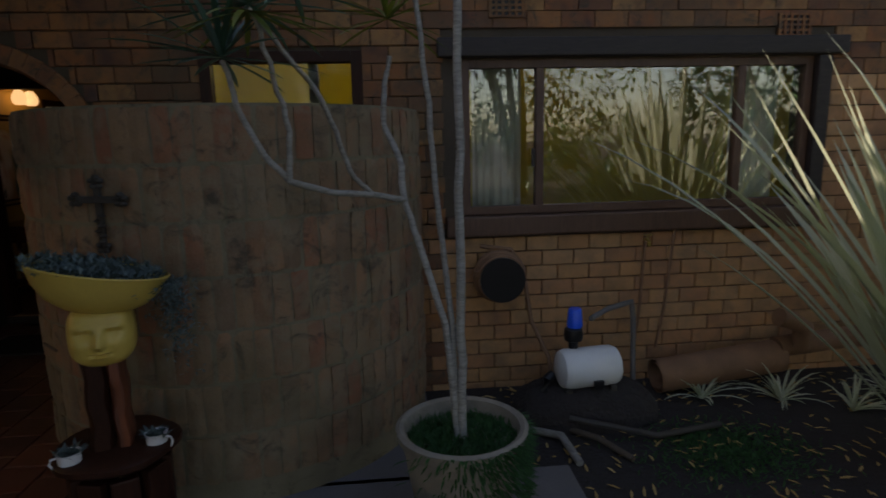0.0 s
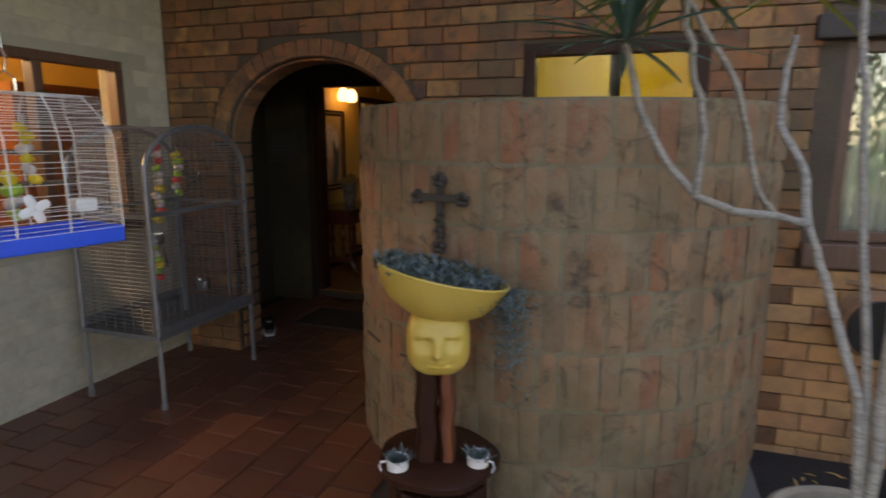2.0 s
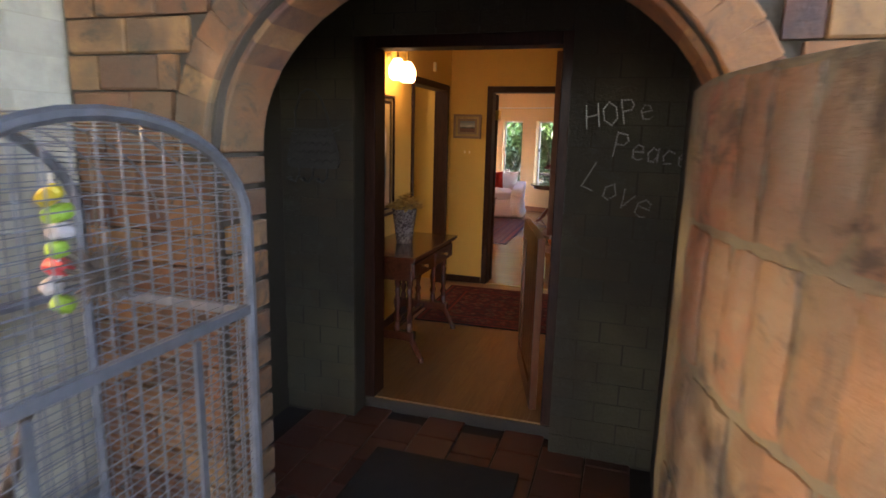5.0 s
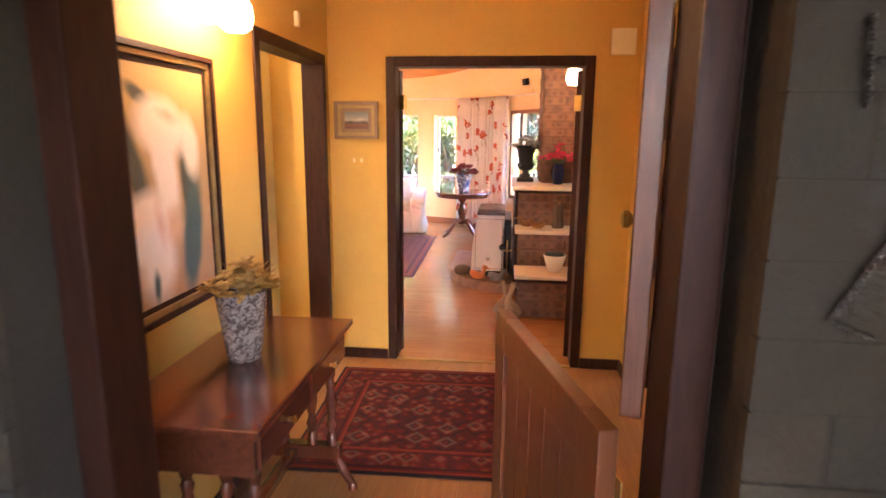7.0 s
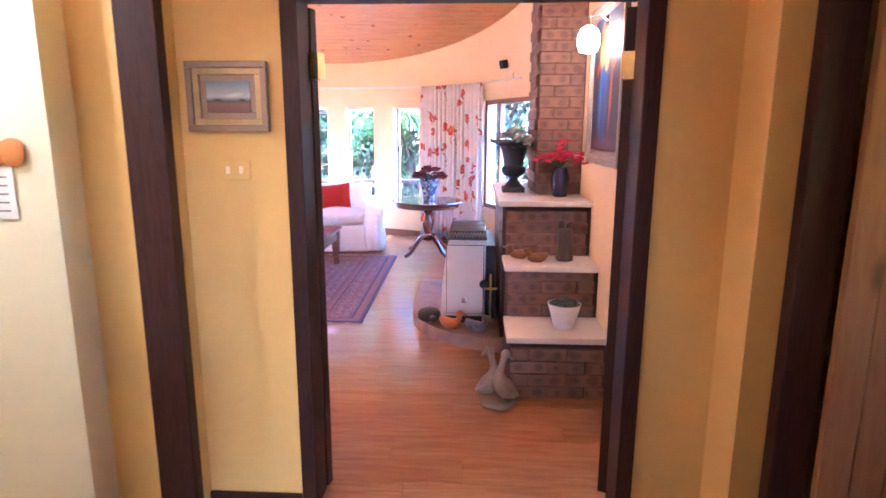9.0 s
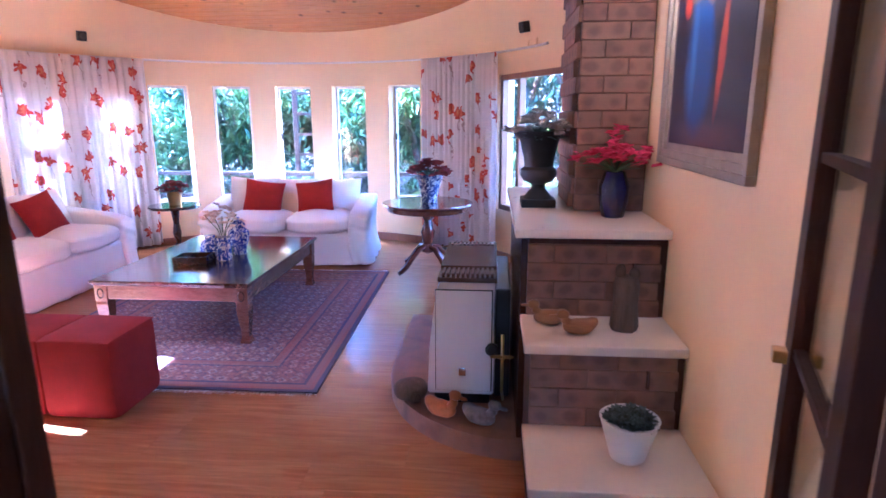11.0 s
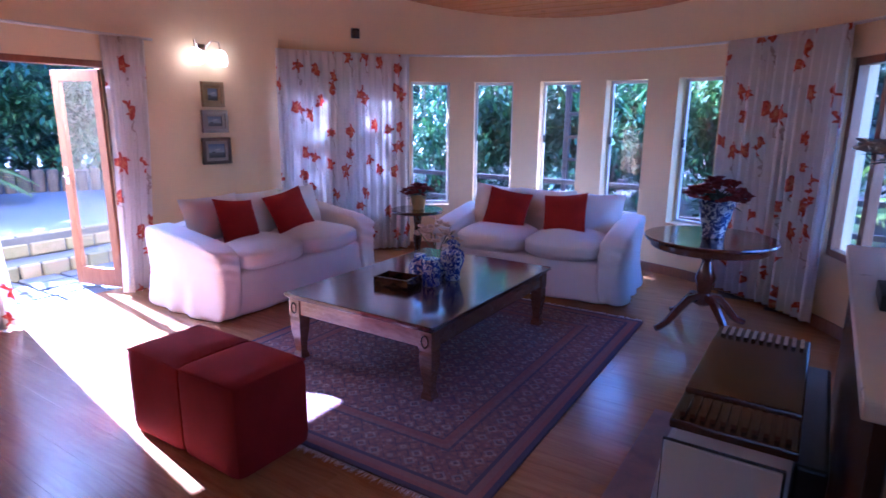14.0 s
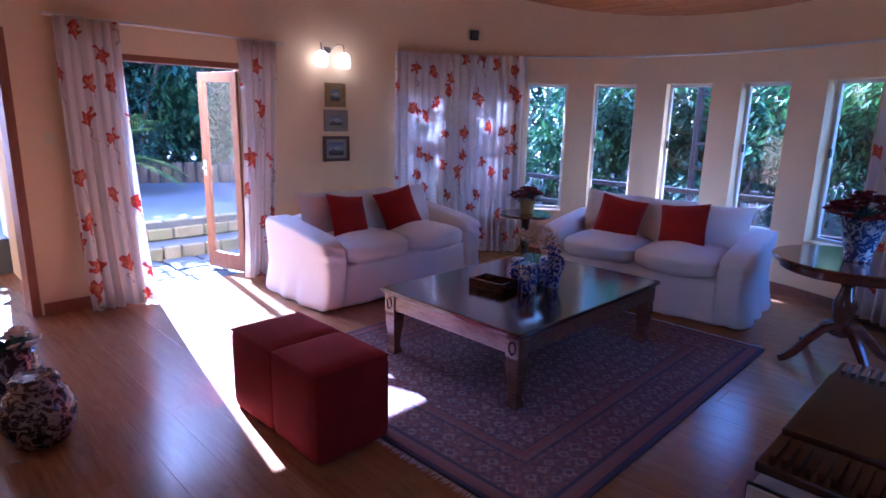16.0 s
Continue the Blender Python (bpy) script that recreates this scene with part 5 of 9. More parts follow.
bm = bmesh.new()
tube(bm, [(-0.22, 0.02, 0.30), (-0.26, 0.0, 0.28), (-0.28, -0.01, 0.20)], 0.03, seg=10)
part("elbow", bm, BLACK_METAL, pump, smooth=True)


def pipe(name, label, pts, r, mat, category="pipe"):
    bm = bmesh.new()
    P = [Vector(p) for p in pts]
    dense = []
    for a, b in zip(P, P[1:]):
        dense += [a.lerp(b, k / 3) for k in range(3)]
    dense.append(P[-1])
    tube(bm, dense, r, r, 12)
    return solid(name, bm, mat, label, category, smooth=True)


RUST = plain("earthy_pipe", (0.27, 0.14, 0.075), 0.8, var=0.35, big=5, bump=0.5)
pipe("copper_pipe", "thin upright copper pipe on the yard wall", [(4.72, BY - 0.03, YZ + 0.3), (4.75, BY - 0.03, 0.35), (4.77, BY - 0.03, 0.84)], 0.011, RUST)
pipe("copper_pipe", "thin upright copper pipe on the yard wall", [(4.88, BY - 0.03, YZ + 0.25), (4.93, BY - 0.03, 0.3), (4.98, BY - 0.03, 0.86)], 0.011, RUST)
pipe("pump_pipe", "grey pump pipe with valves", [(4.25, 0.35, 0.37), (4.40, 0.45, 0.40), (4.60, 0.55, 0.41), (4.62, 0.56, 0.30), (4.64, 0.56, YZ)], 0.018, PAVING)
tap = thing("garden_tap", "old brass garden tap on an upright pipe", "tap", pose(4.765, BY - 0.05, 0.80))
bm = bmesh.new()
tube(bm, [(0, 0.02, 0), (0, -0.03, 0), (0, -0.055, -0.01), (0, -0.06, -0.04)], 0.012, seg=8)
part("spout", bm, BRASS, tap, smooth=True)
part("tap_handle", boxes((-0.03, 0.03, -0.035, -0.025, 0.03, 0.04), (-0.005, 0.005, -0.035, -0.025, 0.0, 0.04), bevel=0.002), BRASS, tap)
bm = bmesh.new()
for pts, r in (([(4.78, 0.52, YZ + 0.13), (5.70, 0.57, YZ + 0.21)], 0.115), ):
    tube(bm, pts, r, r, 20, caps=False)
    tube(bm, pts, r - 0.02, r - 0.02, 20, caps=False)
solid("drain_pipe", bm, RUST, "thick earthen drain pipe lying on the soil", "pipe", smooth=True)
bm = bmesh.new()
tube(bm, [(5.66, 0.55, YZ + 0.28), (6.6, 0.60, YZ + 0.34), (7.4, 0.63, YZ + 0.38)], 0.075, seg=16)
tube(bm, [(5.80, 0.50, YZ + 0.30), (5.80, 0.48, YZ + 0.44), (5.70, 0.47, YZ + 0.50), (5.60, 0.46, YZ + 0.53)], 0.062, seg=16)
tube(bm, [(6.42, 0.54, YZ + 0.34), (6.42, 0.50, YZ + 0.46), (6.36, 0.48, YZ + 0.52)], 0.065, seg=16)
solid("soil_pipe", bm, RUST, "brown waste pipe with elbows along the wall", "pipe", smooth=True)
pipe("metal_rod", "long metal rod lying on the soil", [(4.02, 0.02, YZ + 0.12), (4.5, -0.12, YZ + 0.05), (4.95, 0.0, YZ + 0.03)], 0.018, IRON, "rod")
pipe("dead_branch", "broken dead branch lying on the soil", [(3.80, 0.10, YZ + 0.02), (3.95, -0.05, YZ + 0.05), (3.98, -0.30, YZ + 0.02)], 0.022, BARK, "branch")
pipe("dead_branch", "broken dark branch lying on the soil", [(4.0, 0.1, YZ + 0.02), (4.15, -0.1, YZ + 0.05), (4.28, -0.30, YZ + 0.02)], 0.018, LOG, "branch")
# hose reel
reel = thing("hose_reel", "rusty round hose reel hung on the yard wall", "hose reel", pose(3.72, BY - 0.13, 0.60))
bm = bmesh.new()
for k, (r, y) in enumerate(((0.155, -0.04), (0.165, 0.0), (0.16, 0.04), (0.145, 0.07), (0.15, -0.07))):
    tube(bm, [(r * math.cos(i * 0.2618), y, r * math.sin(i * 0.2618)) for i in range(25)], 0.017, seg=7, caps=False)
part("hose_coil", bm, RUST, reel, smooth=True)
bm = bmesh.new()
lathe(bm, [(0.0, -0.09), (0.14, -0.09), (0.145, -0.07), (0.09, -0.06), (0.09, 0.09), (0.15, 0.10), (0.15, 0.12), (0.0, 0.12)], 24)
bm.transform(pose(0, 0, 0, 90))
part("drum", bm, BLACK_METAL, reel, smooth=True)
part("wall_bracket", boxes((-0.03, 0.03, 0.0, 0.125, 0.09, 0.13)), IRON, reel)
pipe("garden_hose", "brown garden hose running down from the reel", [(3.60, BY - 0.06, 0.80), (3.80, BY - 0.12, 0.78), (3.88, BY - 0.15, 0.62), (3.92, BY - 0.2, 0.3), (4.0, 0.42, 0.1), (4.0, 0.30, YZ + 0.12), (3.9, 0.15, YZ + 0.03)], 0.014, RUST, "hose")
# flax with long blades
flax = thing("flax_plant", "tall sunlit flax clump with broad striped blades", "plant", pose(5.85, -0.75, YZ))
for i in range(150):
    bm = bmesh.new()
    a = rnd.uniform(0, 6.28)
    e = rnd.uniform(0.85, 1.5)
    blade(bm, (rnd.gauss(0, 0.10), rnd.gauss(0, 0.10), 0), (math.cos(a) * math.cos(e), math.sin(a) * math.cos(e), math.sin(e)), rnd.uniform(1.4, 2.7), rnd.uniform(0.05, 0.095), rnd.uniform(0.05, 0.5), 9, 0.2)
    part("blade", bm, FLAX, flax)
for (x, y, n_) in ((5.05, 0.40, 26), (5.55, 0.30, 34), (6.35, 0.25, 36), (5.9, 0.1, 26), (6.9, -0.2, 30)):
    sp = thing("spider_plant", "small striped spider plant in the soil", "plant", pose(x, y, YZ), "spider plants under the yard window")
    bm = bmesh.new()
    for i in range(n_):
        a, e = rnd.uniform(0, 6.28), rnd.uniform(0.3, 1.2)
        blade(bm, (0, 0, 0), (math.cos(a) * math.cos(e), math.sin(a) * math.cos(e), math.sin(e)), rnd.uniform(0.18, 0.36), 0.018, 4.5, 5, 0.2)
    part("leaf_tuft", bm, FLAX, sp, kind="stuff")
bm = bmesh.new()
for _ in range(2500):
    blade(bm, (4.85 + rnd.gauss(0, 0.22), -0.25 + rnd.gauss(0, 0.16), YZ), (rnd.gauss(0, 1), rnd.gauss(0, 1), 0.7), rnd.uniform(0.02, 0.05), 0.008, 6, 2)
solid("ground_cover", bm, GRASSY, "low patch of mossy ground cover on the soil", "ground cover", kind="stuff")
bm = bmesh.new()
for _ in range(700):
    x, y = rnd.uniform(3.4, 7.0), rnd.uniform(-1.6, 0.7)
    blade(bm, (x, y, YZ + 0.004), (rnd.gauss(0, 1), rnd.gauss(0, 1), 0.15), rnd.uniform(0.03, 0.08), 0.018, 2, 2)
solid("leaf_litter", bm, PETAL_STRAW, "dry fallen leaves scattered on the soil", "leaves", kind="stuff")


# ---- the parrot cages ----
def big_cage():
    th = thing("parrot_cage", "large grey steel floor cage with an arched top", "cage", pose(-0.375, 0.225, PZ, 0, 0, 0))
    hx, hy, zf, zs, za = 0.29, 0.43, 0.46, 1.40, 1.675  # half sizes, floor, springing, apex above porch floor
    arc = [(hy * math.cos(math.pi * i / 16), zs + (za - zs) * math.sin(math.pi * i / 16)) for i in range(17)]
    for x in (-hx, hx):
        bm = bmesh.new()
        tube(bm, [(x, y, z) for y, z in [(hy, 0.04)] + [(hy, zs)] + arc[1:-1] + [(-hy, zs), (-hy, 0.04)]], 0.016, seg=8)
        part("arched_frame", bm, CAGE_STEEL, th, smooth=True)
        for y in (-hy, hy):
            bm = bmesh.new()
            lathe(bm, [(0.0, 0.0), (0.02, 0.0), (0.024, 0.02), (0.02, 0.045), (0.0, 0.05)], 12, (x, y, 0.0))
            part("foot", bm, CAGE_STEEL, th, smooth=True)
    part("tray", boxes((-hx - 0.02, hx + 0.02, -hy - 0.02, hy + 0.02, zf - 0.03, zf), bevel=0.004), CAGE_STEEL, th, "grey steel tray with spilled seed")
    for x in (-hx - 0.01, hx + 0.01):
        part("tray_lip", boxes((x - 0.008, x + 0.008, -hy, hy, zf, zf + 0.05), bevel=0.003), CAGE_STEEL, th)
    part("rail", boxes((-hx, hx, -hy - 0.01, -hy + 0.01, 1.15, 1.175), (-hx, hx, hy - 0.01, hy + 0.01, 1.15, 1.175), (hx - 0.01, hx + 0.01, -hy, hy, 1.16, 1.185), (-hx - 0.01, -hx + 0.01, -hy, hy, 1.16, 1.185)), CAGE_STEEL, th)
    bm = bmesh.new()
    for x in (-hx, hx):
        k = 0
        y = -hy + 0.03
        while y < hy:
            if x < 0 or abs(y - 0.02) > 0.22:
                pass
            top = zs + (za - zs) * math.sqrt(max(0, 1 - (y / hy) ** 2))
            wire(bm, (x, y, zf), (x, y, top), 0.0024)
            y += 0.055
        z = zf + 0.03
        while z < za - 0.02:
            w = hy if z < zs else hy * math.sqrt(max(0, 1 - ((z - zs) / (za - zs)) ** 2))
            wire(bm, (x, -w, z), (x, w, z), 0.0018)
            z += 0.024
    for y in (-hy, hy):
        z = zf + 0.03
        while z < zs:
            wire(bm, (-hx, y, z), (hx, y, z), 0.0018)
            z += 0.024
        for i in range(8):
            x = -hx + 2 * hx * (i + 0.5) / 8
            wire(bm, (x, y, zf), (x, y, zs), 0.0024)
    for i in range(1, 44):
        a = math.pi * i / 44
        y, z = hy * math.cos(a), zs + (za - zs) * math.sin(a)
        wire(bm, (-hx, y, z), (hx, y, z), 0.0018)
    for x in (-0.15, 0.0, 0.15):
        tube(bm, [(x, y, z) for y, z in arc], 0.003, seg=4, caps=False)
    part("wire_mesh", bm, CAGE_STEEL, th, "fine grey wire bars", kind="stuff")
    for y in (-0.21, 0.21):
        part("door_post", boxes((hx + 0.002, hx + 0.012, y - 0.01, y + 0.01, zf + 0.1, 1.15)), CAGE_STEEL, th)
    bm = bmesh.new()
    tube(bm, [(hx - 0.02, -0.3, 0.86), (-hx + 0.02, 0.2, 0.88)], 0.014, seg=8)
    part("perch", bm, LOG, th, "wooden perch")
    for y, z in ((-0.33, 0.98), (0.05, 0.62)):
        bm = bmesh.new()
        lathe(bm, [(0.03, 0.0), (0.045, 0.01), (0.05, 0.07), (0.046, 0.07), (0.04, 0.015), (0.0, 0.012)], 16, (hx - 0.06, y, z))
        part("feeding_cup", bm, CHROME, th, "steel feeding cup", smooth=True)
    return th


cage = big_cage()
TOYS = [plain("toy_%s" % n_, c, 0.5, var=0.15) for n_, c in (("red", (0.5, 0.03, 0.03)), ("yellow", (0.6, 0.45, 0.03)), ("green", (0.25, 0.42, 0.04)), ("pale", (0.5, 0.45, 0.42)))]


def toy(at, n, size, seed, label, parent_group):
    r = random.Random(seed)
    th = thing("hanging_toy", label, "bird toy", pose(*at), parent_group)
    bm = bmesh.new()
    wire(bm, (0, 0, 0), (0, 0, -0.04 - n * size * 0.9), 0.003)
    part("cord", bm, WHITE_WIRE, th)
    for k in range(n):
        bm = bmesh.new()
        blob(bm, size * r.uniform(0.8, 1.7), size * r.uniform(0.7, 1.2), size * 0.9, 3, 2, pose(r.gauss(0, 0.01), r.gauss(0, 0.01), -0.05 - k * size * 0.9, r.uniform(-30, 30), r.uniform(-30, 30)))
        part("bead", bm, TOYS[r.randrange(4)], th)


toy((-0.20, 0.02, PZ + 1.60), 9, 0.045, 3, "string of red and pale wooden parrot toys", "toys in the cages")
toy((-0.17, -0.03, PZ + 1.36), 5, 0.05, 8, "string of yellow and green parrot toys", "toys in the cages")
th = thing("rope_ball", "frayed brown rope ball hanging in the cage", "bird toy", pose(-0.17, 0.27, PZ + 1.34))
bm = bmesh.new()
for _ in range(120):
    d = Vector((rnd.gauss(0, 1), rnd.gauss(0, 1), rnd.gauss(0, 1))).normalized()
    wire(bm, (0, 0, 0), tuple(d * rnd.uniform(0.05, 0.085)), 0.0025)
wire(bm, (0, 0, 0), (0, 0, 0.30), 0.003)
part("strands", bm, LOG, th)


toy((-0.16, -0.10, PZ + 1.02), 6, 0.040, 12, "string of pale wooden blocks hanging in the floor cage", "toys in the cages")
toy((-0.32, 0.30, PZ + 1.55), 7, 0.045, 15, "string of mixed wooden parrot toys", "toys in the cages")


def small_cage():
    """Hanging cage with a blue tray; long side along its own x."""
    m = pose(0.369, -1.228, 1.125, 0, 0, 78)
    th = thing("hanging_bird_cage", "white wire bird cage with a bright blue tray", "cage", m)
    hx, hy, h = 0.293, 0.15, 0.57
    part("tray", boxes((-hx, hx, -hy, hy, 0.0, 0.008), (-hx, hx, -hy, -hy + 0.006, 0.0, 0.065), (-hx, hx, hy - 0.006, hy, 0.0, 0.065), (-hx, -hx + 0.006, -hy, hy, 0.0, 0.065), (hx - 0.006, hx, -hy, hy, 0.0, 0.065), bevel=0.002), BLUE_PLASTIC, th, "bright blue plastic tray")
    # outline of the end, front sloping in near the top
    prof = [(-hy, 0.06), (-hy, 0.16), (-hy + 0.012, 0.40), (-hy + 0.05, 0.50), (-hy + 0.11, h), (hy - 0.06, h), (hy - 0.015, 0.50), (hy, 0.40), (hy, 0.06)]
    path = []
    for a, b in zip(prof, prof[1:]):
        for k in range(6):
            path.append((a[0] + (b[0] - a[0]) * k / 6, a[1] + (b[1] - a[1]) * k / 6))
    path.append(prof[-1])
    bm = bmesh.new()
    inset = lambda z: 0.0 if z < 0.42 else (z - 0.42) * 0.38
    for x in (-hx + 0.003, -0.09, 0.09, hx - 0.003):
        tube(bm, [(x - math.copysign(inset(z), x) * (1 if abs(x) > 0.2 else 0), y, z) for y, z in path], 0.0032, seg=5, caps=False)
    part("frame_wires", bm, WHITE_WIRE, th)
    bm = bmesh.new()
    for y, z in path[::1]:
        w = hx - 0.003 - inset(z)
        wire(bm, (-w, y, z), (w, y, z), 0.0014)
    for s in (-1, 1):
        for i in range(11):
            y = -hy + 2 * hy * (i + 0.5) / 11
            wire(bm, (s * (hx - 0.003), y, 0.06), (s * (hx - 0.003), y, 0.42), 0.0013)
            wire(bm, (s * (hx - 0.003), y, 0.42), (s * (hx - 0.052), y, h - 0.004), 0.0013)
        for k in range(20):
            z = 0.08 + 0.024 * k
            x = s * (hx - 0.003 - inset(z))
            wire(bm, (x, -hy + 0.01, z), (x, hy - 0.01, z), 0.0013)
    for i in range(24):
        x = -hx + 2 * hx * (i + 0.5) / 24
        wire(bm, (x, -hy + 0.11, h), (x, hy - 0.06, h), 0.0013)
    part("wire_mesh", bm, WHITE_WIRE, th, "thin white wire bars", kind="stuff")
    for x, y in ((-0.20, -hy + 0.05), (0.17, -hy + 0.05)):
        part("seed_cup", boxes((x - 0.04, x + 0.04, y - 0.03, y + 0.03, 0.13, 0.18), bevel=0.008), WHITE_PLASTIC, th, "white plastic seed cup")
    bm = bmesh.new()
    for k in range(4):
        a = k * math.pi / 2 + 0.4
        blob(bm, 0.035, 0.012, 0.055, 3, 2, pose(0.028 * math.cos(a) - 0.03, -hy - 0.012, 0.16 + 0.028 * math.sin(a), 0, -math.degrees(a) + 90, 0))
    part("latch", bm, WHITE_PLASTIC, th, "white four-armed plastic latch")
    bm = bmesh.new()
    tube(bm, [(-0.2, 0.02, 0.24), (0.2, 0.0, 0.24)], 0.008, seg=8)
    tube(bm, [(-0.1, 0.06, 0.36), (0.22, 0.05, 0.35)], 0.008, seg=8)
    part("perch", bm, LOG, th, "round wooden perch")
    bm = bmesh.new()
    tube(bm, [(-0.03, 0, h), (-0.03, 0, h + 0.05), (0.0, 0, h + 0.075), (0.03, 0, h + 0.05), (0.03, 0, h)], 0.003, seg=5)
    tube(bm, [(0.0, 0, h + 0.07), (0.012, 0, h + 0.12), (0.0, 0, h + 0.15), (0.0, 0.0, TOP - 1.125)], 0.003, seg=5)
    part("hook", bm, CHROME, th, "wire hook and hanging rod")


small_cage()
toy((0.38, -1.19, 1.62), 6, 0.042, 21, "bunch of red and pale toys hanging in the wire cage", "toys in the cages")
toy((0.37, -1.26, 1.44), 4, 0.05, 33, "green and yellow hanging toy with round beads", "toys in the cages")
# low cage with a white leg near the side wall
lc = thing("low_cage", "small dark cage on white tubular legs", "cage", pose(-0.55, -1.62, PZ))
for x in (-0.17, 0.17):
    for y in (-0.22, 0.22):
        bm = bmesh.new()
        tube(bm, [(x, y, 0.0), (x, y, 0.36)], 0.012, seg=8)
        part("leg", bm, WHITE_WIRE, lc)
part("tray", boxes((-0.19, 0.19, -0.25, 0.25, 0.36, 0.42), bevel=0.01), CAGE_STEEL, lc)
bm = bmesh.new()
for i in range(12):
    t = -0.18 + 0.36 * i / 11
    for y in (-0.24, 0.24):
        wire(bm, (t, y, 0.42), (t, y, 0.72), 0.002)
    for x in (-0.18, 0.18):
        wire(bm, (x, t * 1.33, 0.42), (x, t * 1.33, 0.72), 0.002)
part("wire_mesh", bm, CAGE_STEEL, lc, kind="stuff")
# shoes by the arch
for k, (x, y, a) in enumerate(((-0.42, 1.18, 20), (-0.34, 1.22, 32))):
    sh = thing("shoe", "dark trainer with a white sole on the porch tiles", "shoe", pose(x, y, PZ, 0, 0, a), "pair of shoes by the arch")
    bm = bmesh.new()
    blob(bm, 0.09, 0.27, 0.03, 5, 4, pose(0, 0, 0.015))
    part("sole", bm, WHITE_PLASTIC, sh, "white rubber sole", smooth=True)
    bm = bmesh.new()
    blob(bm, 0.082, 0.255, 0.12, 3, 6, pose(0, 0, 0.07))
    for v in bm.verts:
        if v.co.y < 0.02:
            v.co.z = 0.03 + (v.co.z - 0.03) * max(0.45, 1 + (v.co.y - 0.02) * 4.5)
    part("upper", bm, BLACK_METAL, sh, "dark cloth upper", smooth=True)
    part("laces", boxes(*[(-0.02, 0.02, -0.045 + 0.022 * i, -0.036 + 0.022 * i, 0.098 + 0.006 * i, 0.106 + 0.006 * i) for i in range(3)]), WHITE_PLASTIC, sh, "white laces")
# dining room furniture through the side window
din = thing("wardrobe", "tall red-brown timber cupboard in the dining room", "cupboard", pose(-2.25, 0.95, -0.02))
part("carcass", boxes((-0.28, 0.28, -0.48, 0.48, 0, 1.98), bevel=0.01), RED_DOOR, din)
for s in (-1, 1):
    part("cupboard_door", boxes((0.282, 0.30, min(0, s * 0.46) + 0.01, max(0, s * 0.46) - 0.01, 0.08, 1.9), (0.30, 0.308, min(0, s * 0.38) + 0.02 + (0.07 if s > 0 else 0), max(0, s * 0.38) - (0.07 if s < 0 else 0), 0.2, 1.8), bevel=0.004), RED_DOOR, din)
pan = thing("hanging_pan", "dark iron frying pan hung on the dining room wall", "pan", pose(-2.585, -0.34, 1.62))
bm = bmesh.new()
lathe(bm, [(0.0, 0.0), (0.085, 0.0), (0.11, 0.035), (0.105, 0.035), (0.08, 0.006), (0.0, 0.006)], 28)
bm.transform(pose(0, 0, 0, 0, 90))
part("pan_bowl", bm, IRON, pan, smooth=True)
part("pan_handle", boxes((0.01, 0.018, -0.012, 0.012, 0.10, 0.34), bevel=0.003), IRON, pan)


def dining_chair(x, y, a):
    ch = thing("dining_chair", "red-brown timber slat-back dining chair", "chair", pose(x, y, -0.02, 0, 0, a), "dining chairs seen through the window")
    part("seat", boxes((-0.21, 0.21, -0.2, 0.2, 0.43, 0.46), bevel=0.008), RED_DOOR, ch)
    for sx in (-1, 1):
        for sy in (-1, 1):
            part("leg", boxes((sx * 0.18 - 0.018, sx * 0.18 + 0.018, sy * 0.17 - 0.018, sy * 0.17 + 0.018, 0, 0.43 if sy < 0 else 1.0), bevel=0.004), RED_DOOR, ch)
    for z in (0.58, 0.72, 0.86, 0.97):
        part("slat", boxes((-0.165, 0.165, 0.16, 0.18, z, z + 0.05), bevel=0.004), RED_DOOR, ch)


for p in ((-1.9, -0.55, 90), (-1.7, -1.3, 80), (-4.6, 0.1, 200), (-4.2, 0.6, 250), (-5.0, 0.9, 10)):
    dining_chair(*p)
dt = thing("dining_table", "red-brown timber dining table", "table", pose(-4.6, 0.5, -0.02))
part("tabletop", boxes((-0.5, 0.5, -0.8, 0.8, 0.71, 0.75), bevel=0.01), RED_DOOR, dt)
for sx in (-1, 1):
    for sy in (-1, 1):
        part("leg", boxes((sx * 0.42 - 0.035, sx * 0.42 + 0.035, sy * 0.7 - 0.035, sy * 0.7 + 0.035, 0, 0.71), bevel=0.006), RED_DOOR, dt)
wf = window_unit("window_4", "bright window at the far end of the dining room", -0.6, 1.4, 0.8, 2.1, 0, [0.4], WHITE_PAINT, GLASS)
wf.matrix_world = pose(-6.03, 0, 0, 0, 0, 90)
for y in (-0.35, 1.2):
    tagged(cloth("net_curtain", "", CURTAIN, (-5.9, y - 0.22), (-5.9, y + 0.22), 0.7, 2.2, 5, 0.02, seed=4), "flowered curtain at the dining room window", "curtain", "dining room curtains")


# ---- vestibule and hall things ----
bag = thing("wire_bag_ornament", "dark iron coat hooks shaped as a handbag", "wall ornament", pose(-0.79, VY - 0.010, 1.487) @ Matrix.Scale(1.28, 4))
bm = bmesh.new()
outline = [(-0.085, 0.075), (-0.10, 0.06), (-0.128, -0.05), (-0.118, -0.078), (-0.10, -0.085), (0.10, -0.085), (0.118, -0.078), (0.128, -0.05), (0.10, 0.06), (0.085, 0.075)]
fr, bk = [[bm.verts.new((x, y, z)) for x, z in outline] for y in (-0.012, 0.0)]
bm.faces.new(fr)
bm.faces.new(bk[::-1])
for i in range(len(outline)):
    j = (i + 1) % len(outline)
    bm.faces.new((fr[i], fr[j], bk[j], bk[i]))
part("plate", bm, IRON, bag)
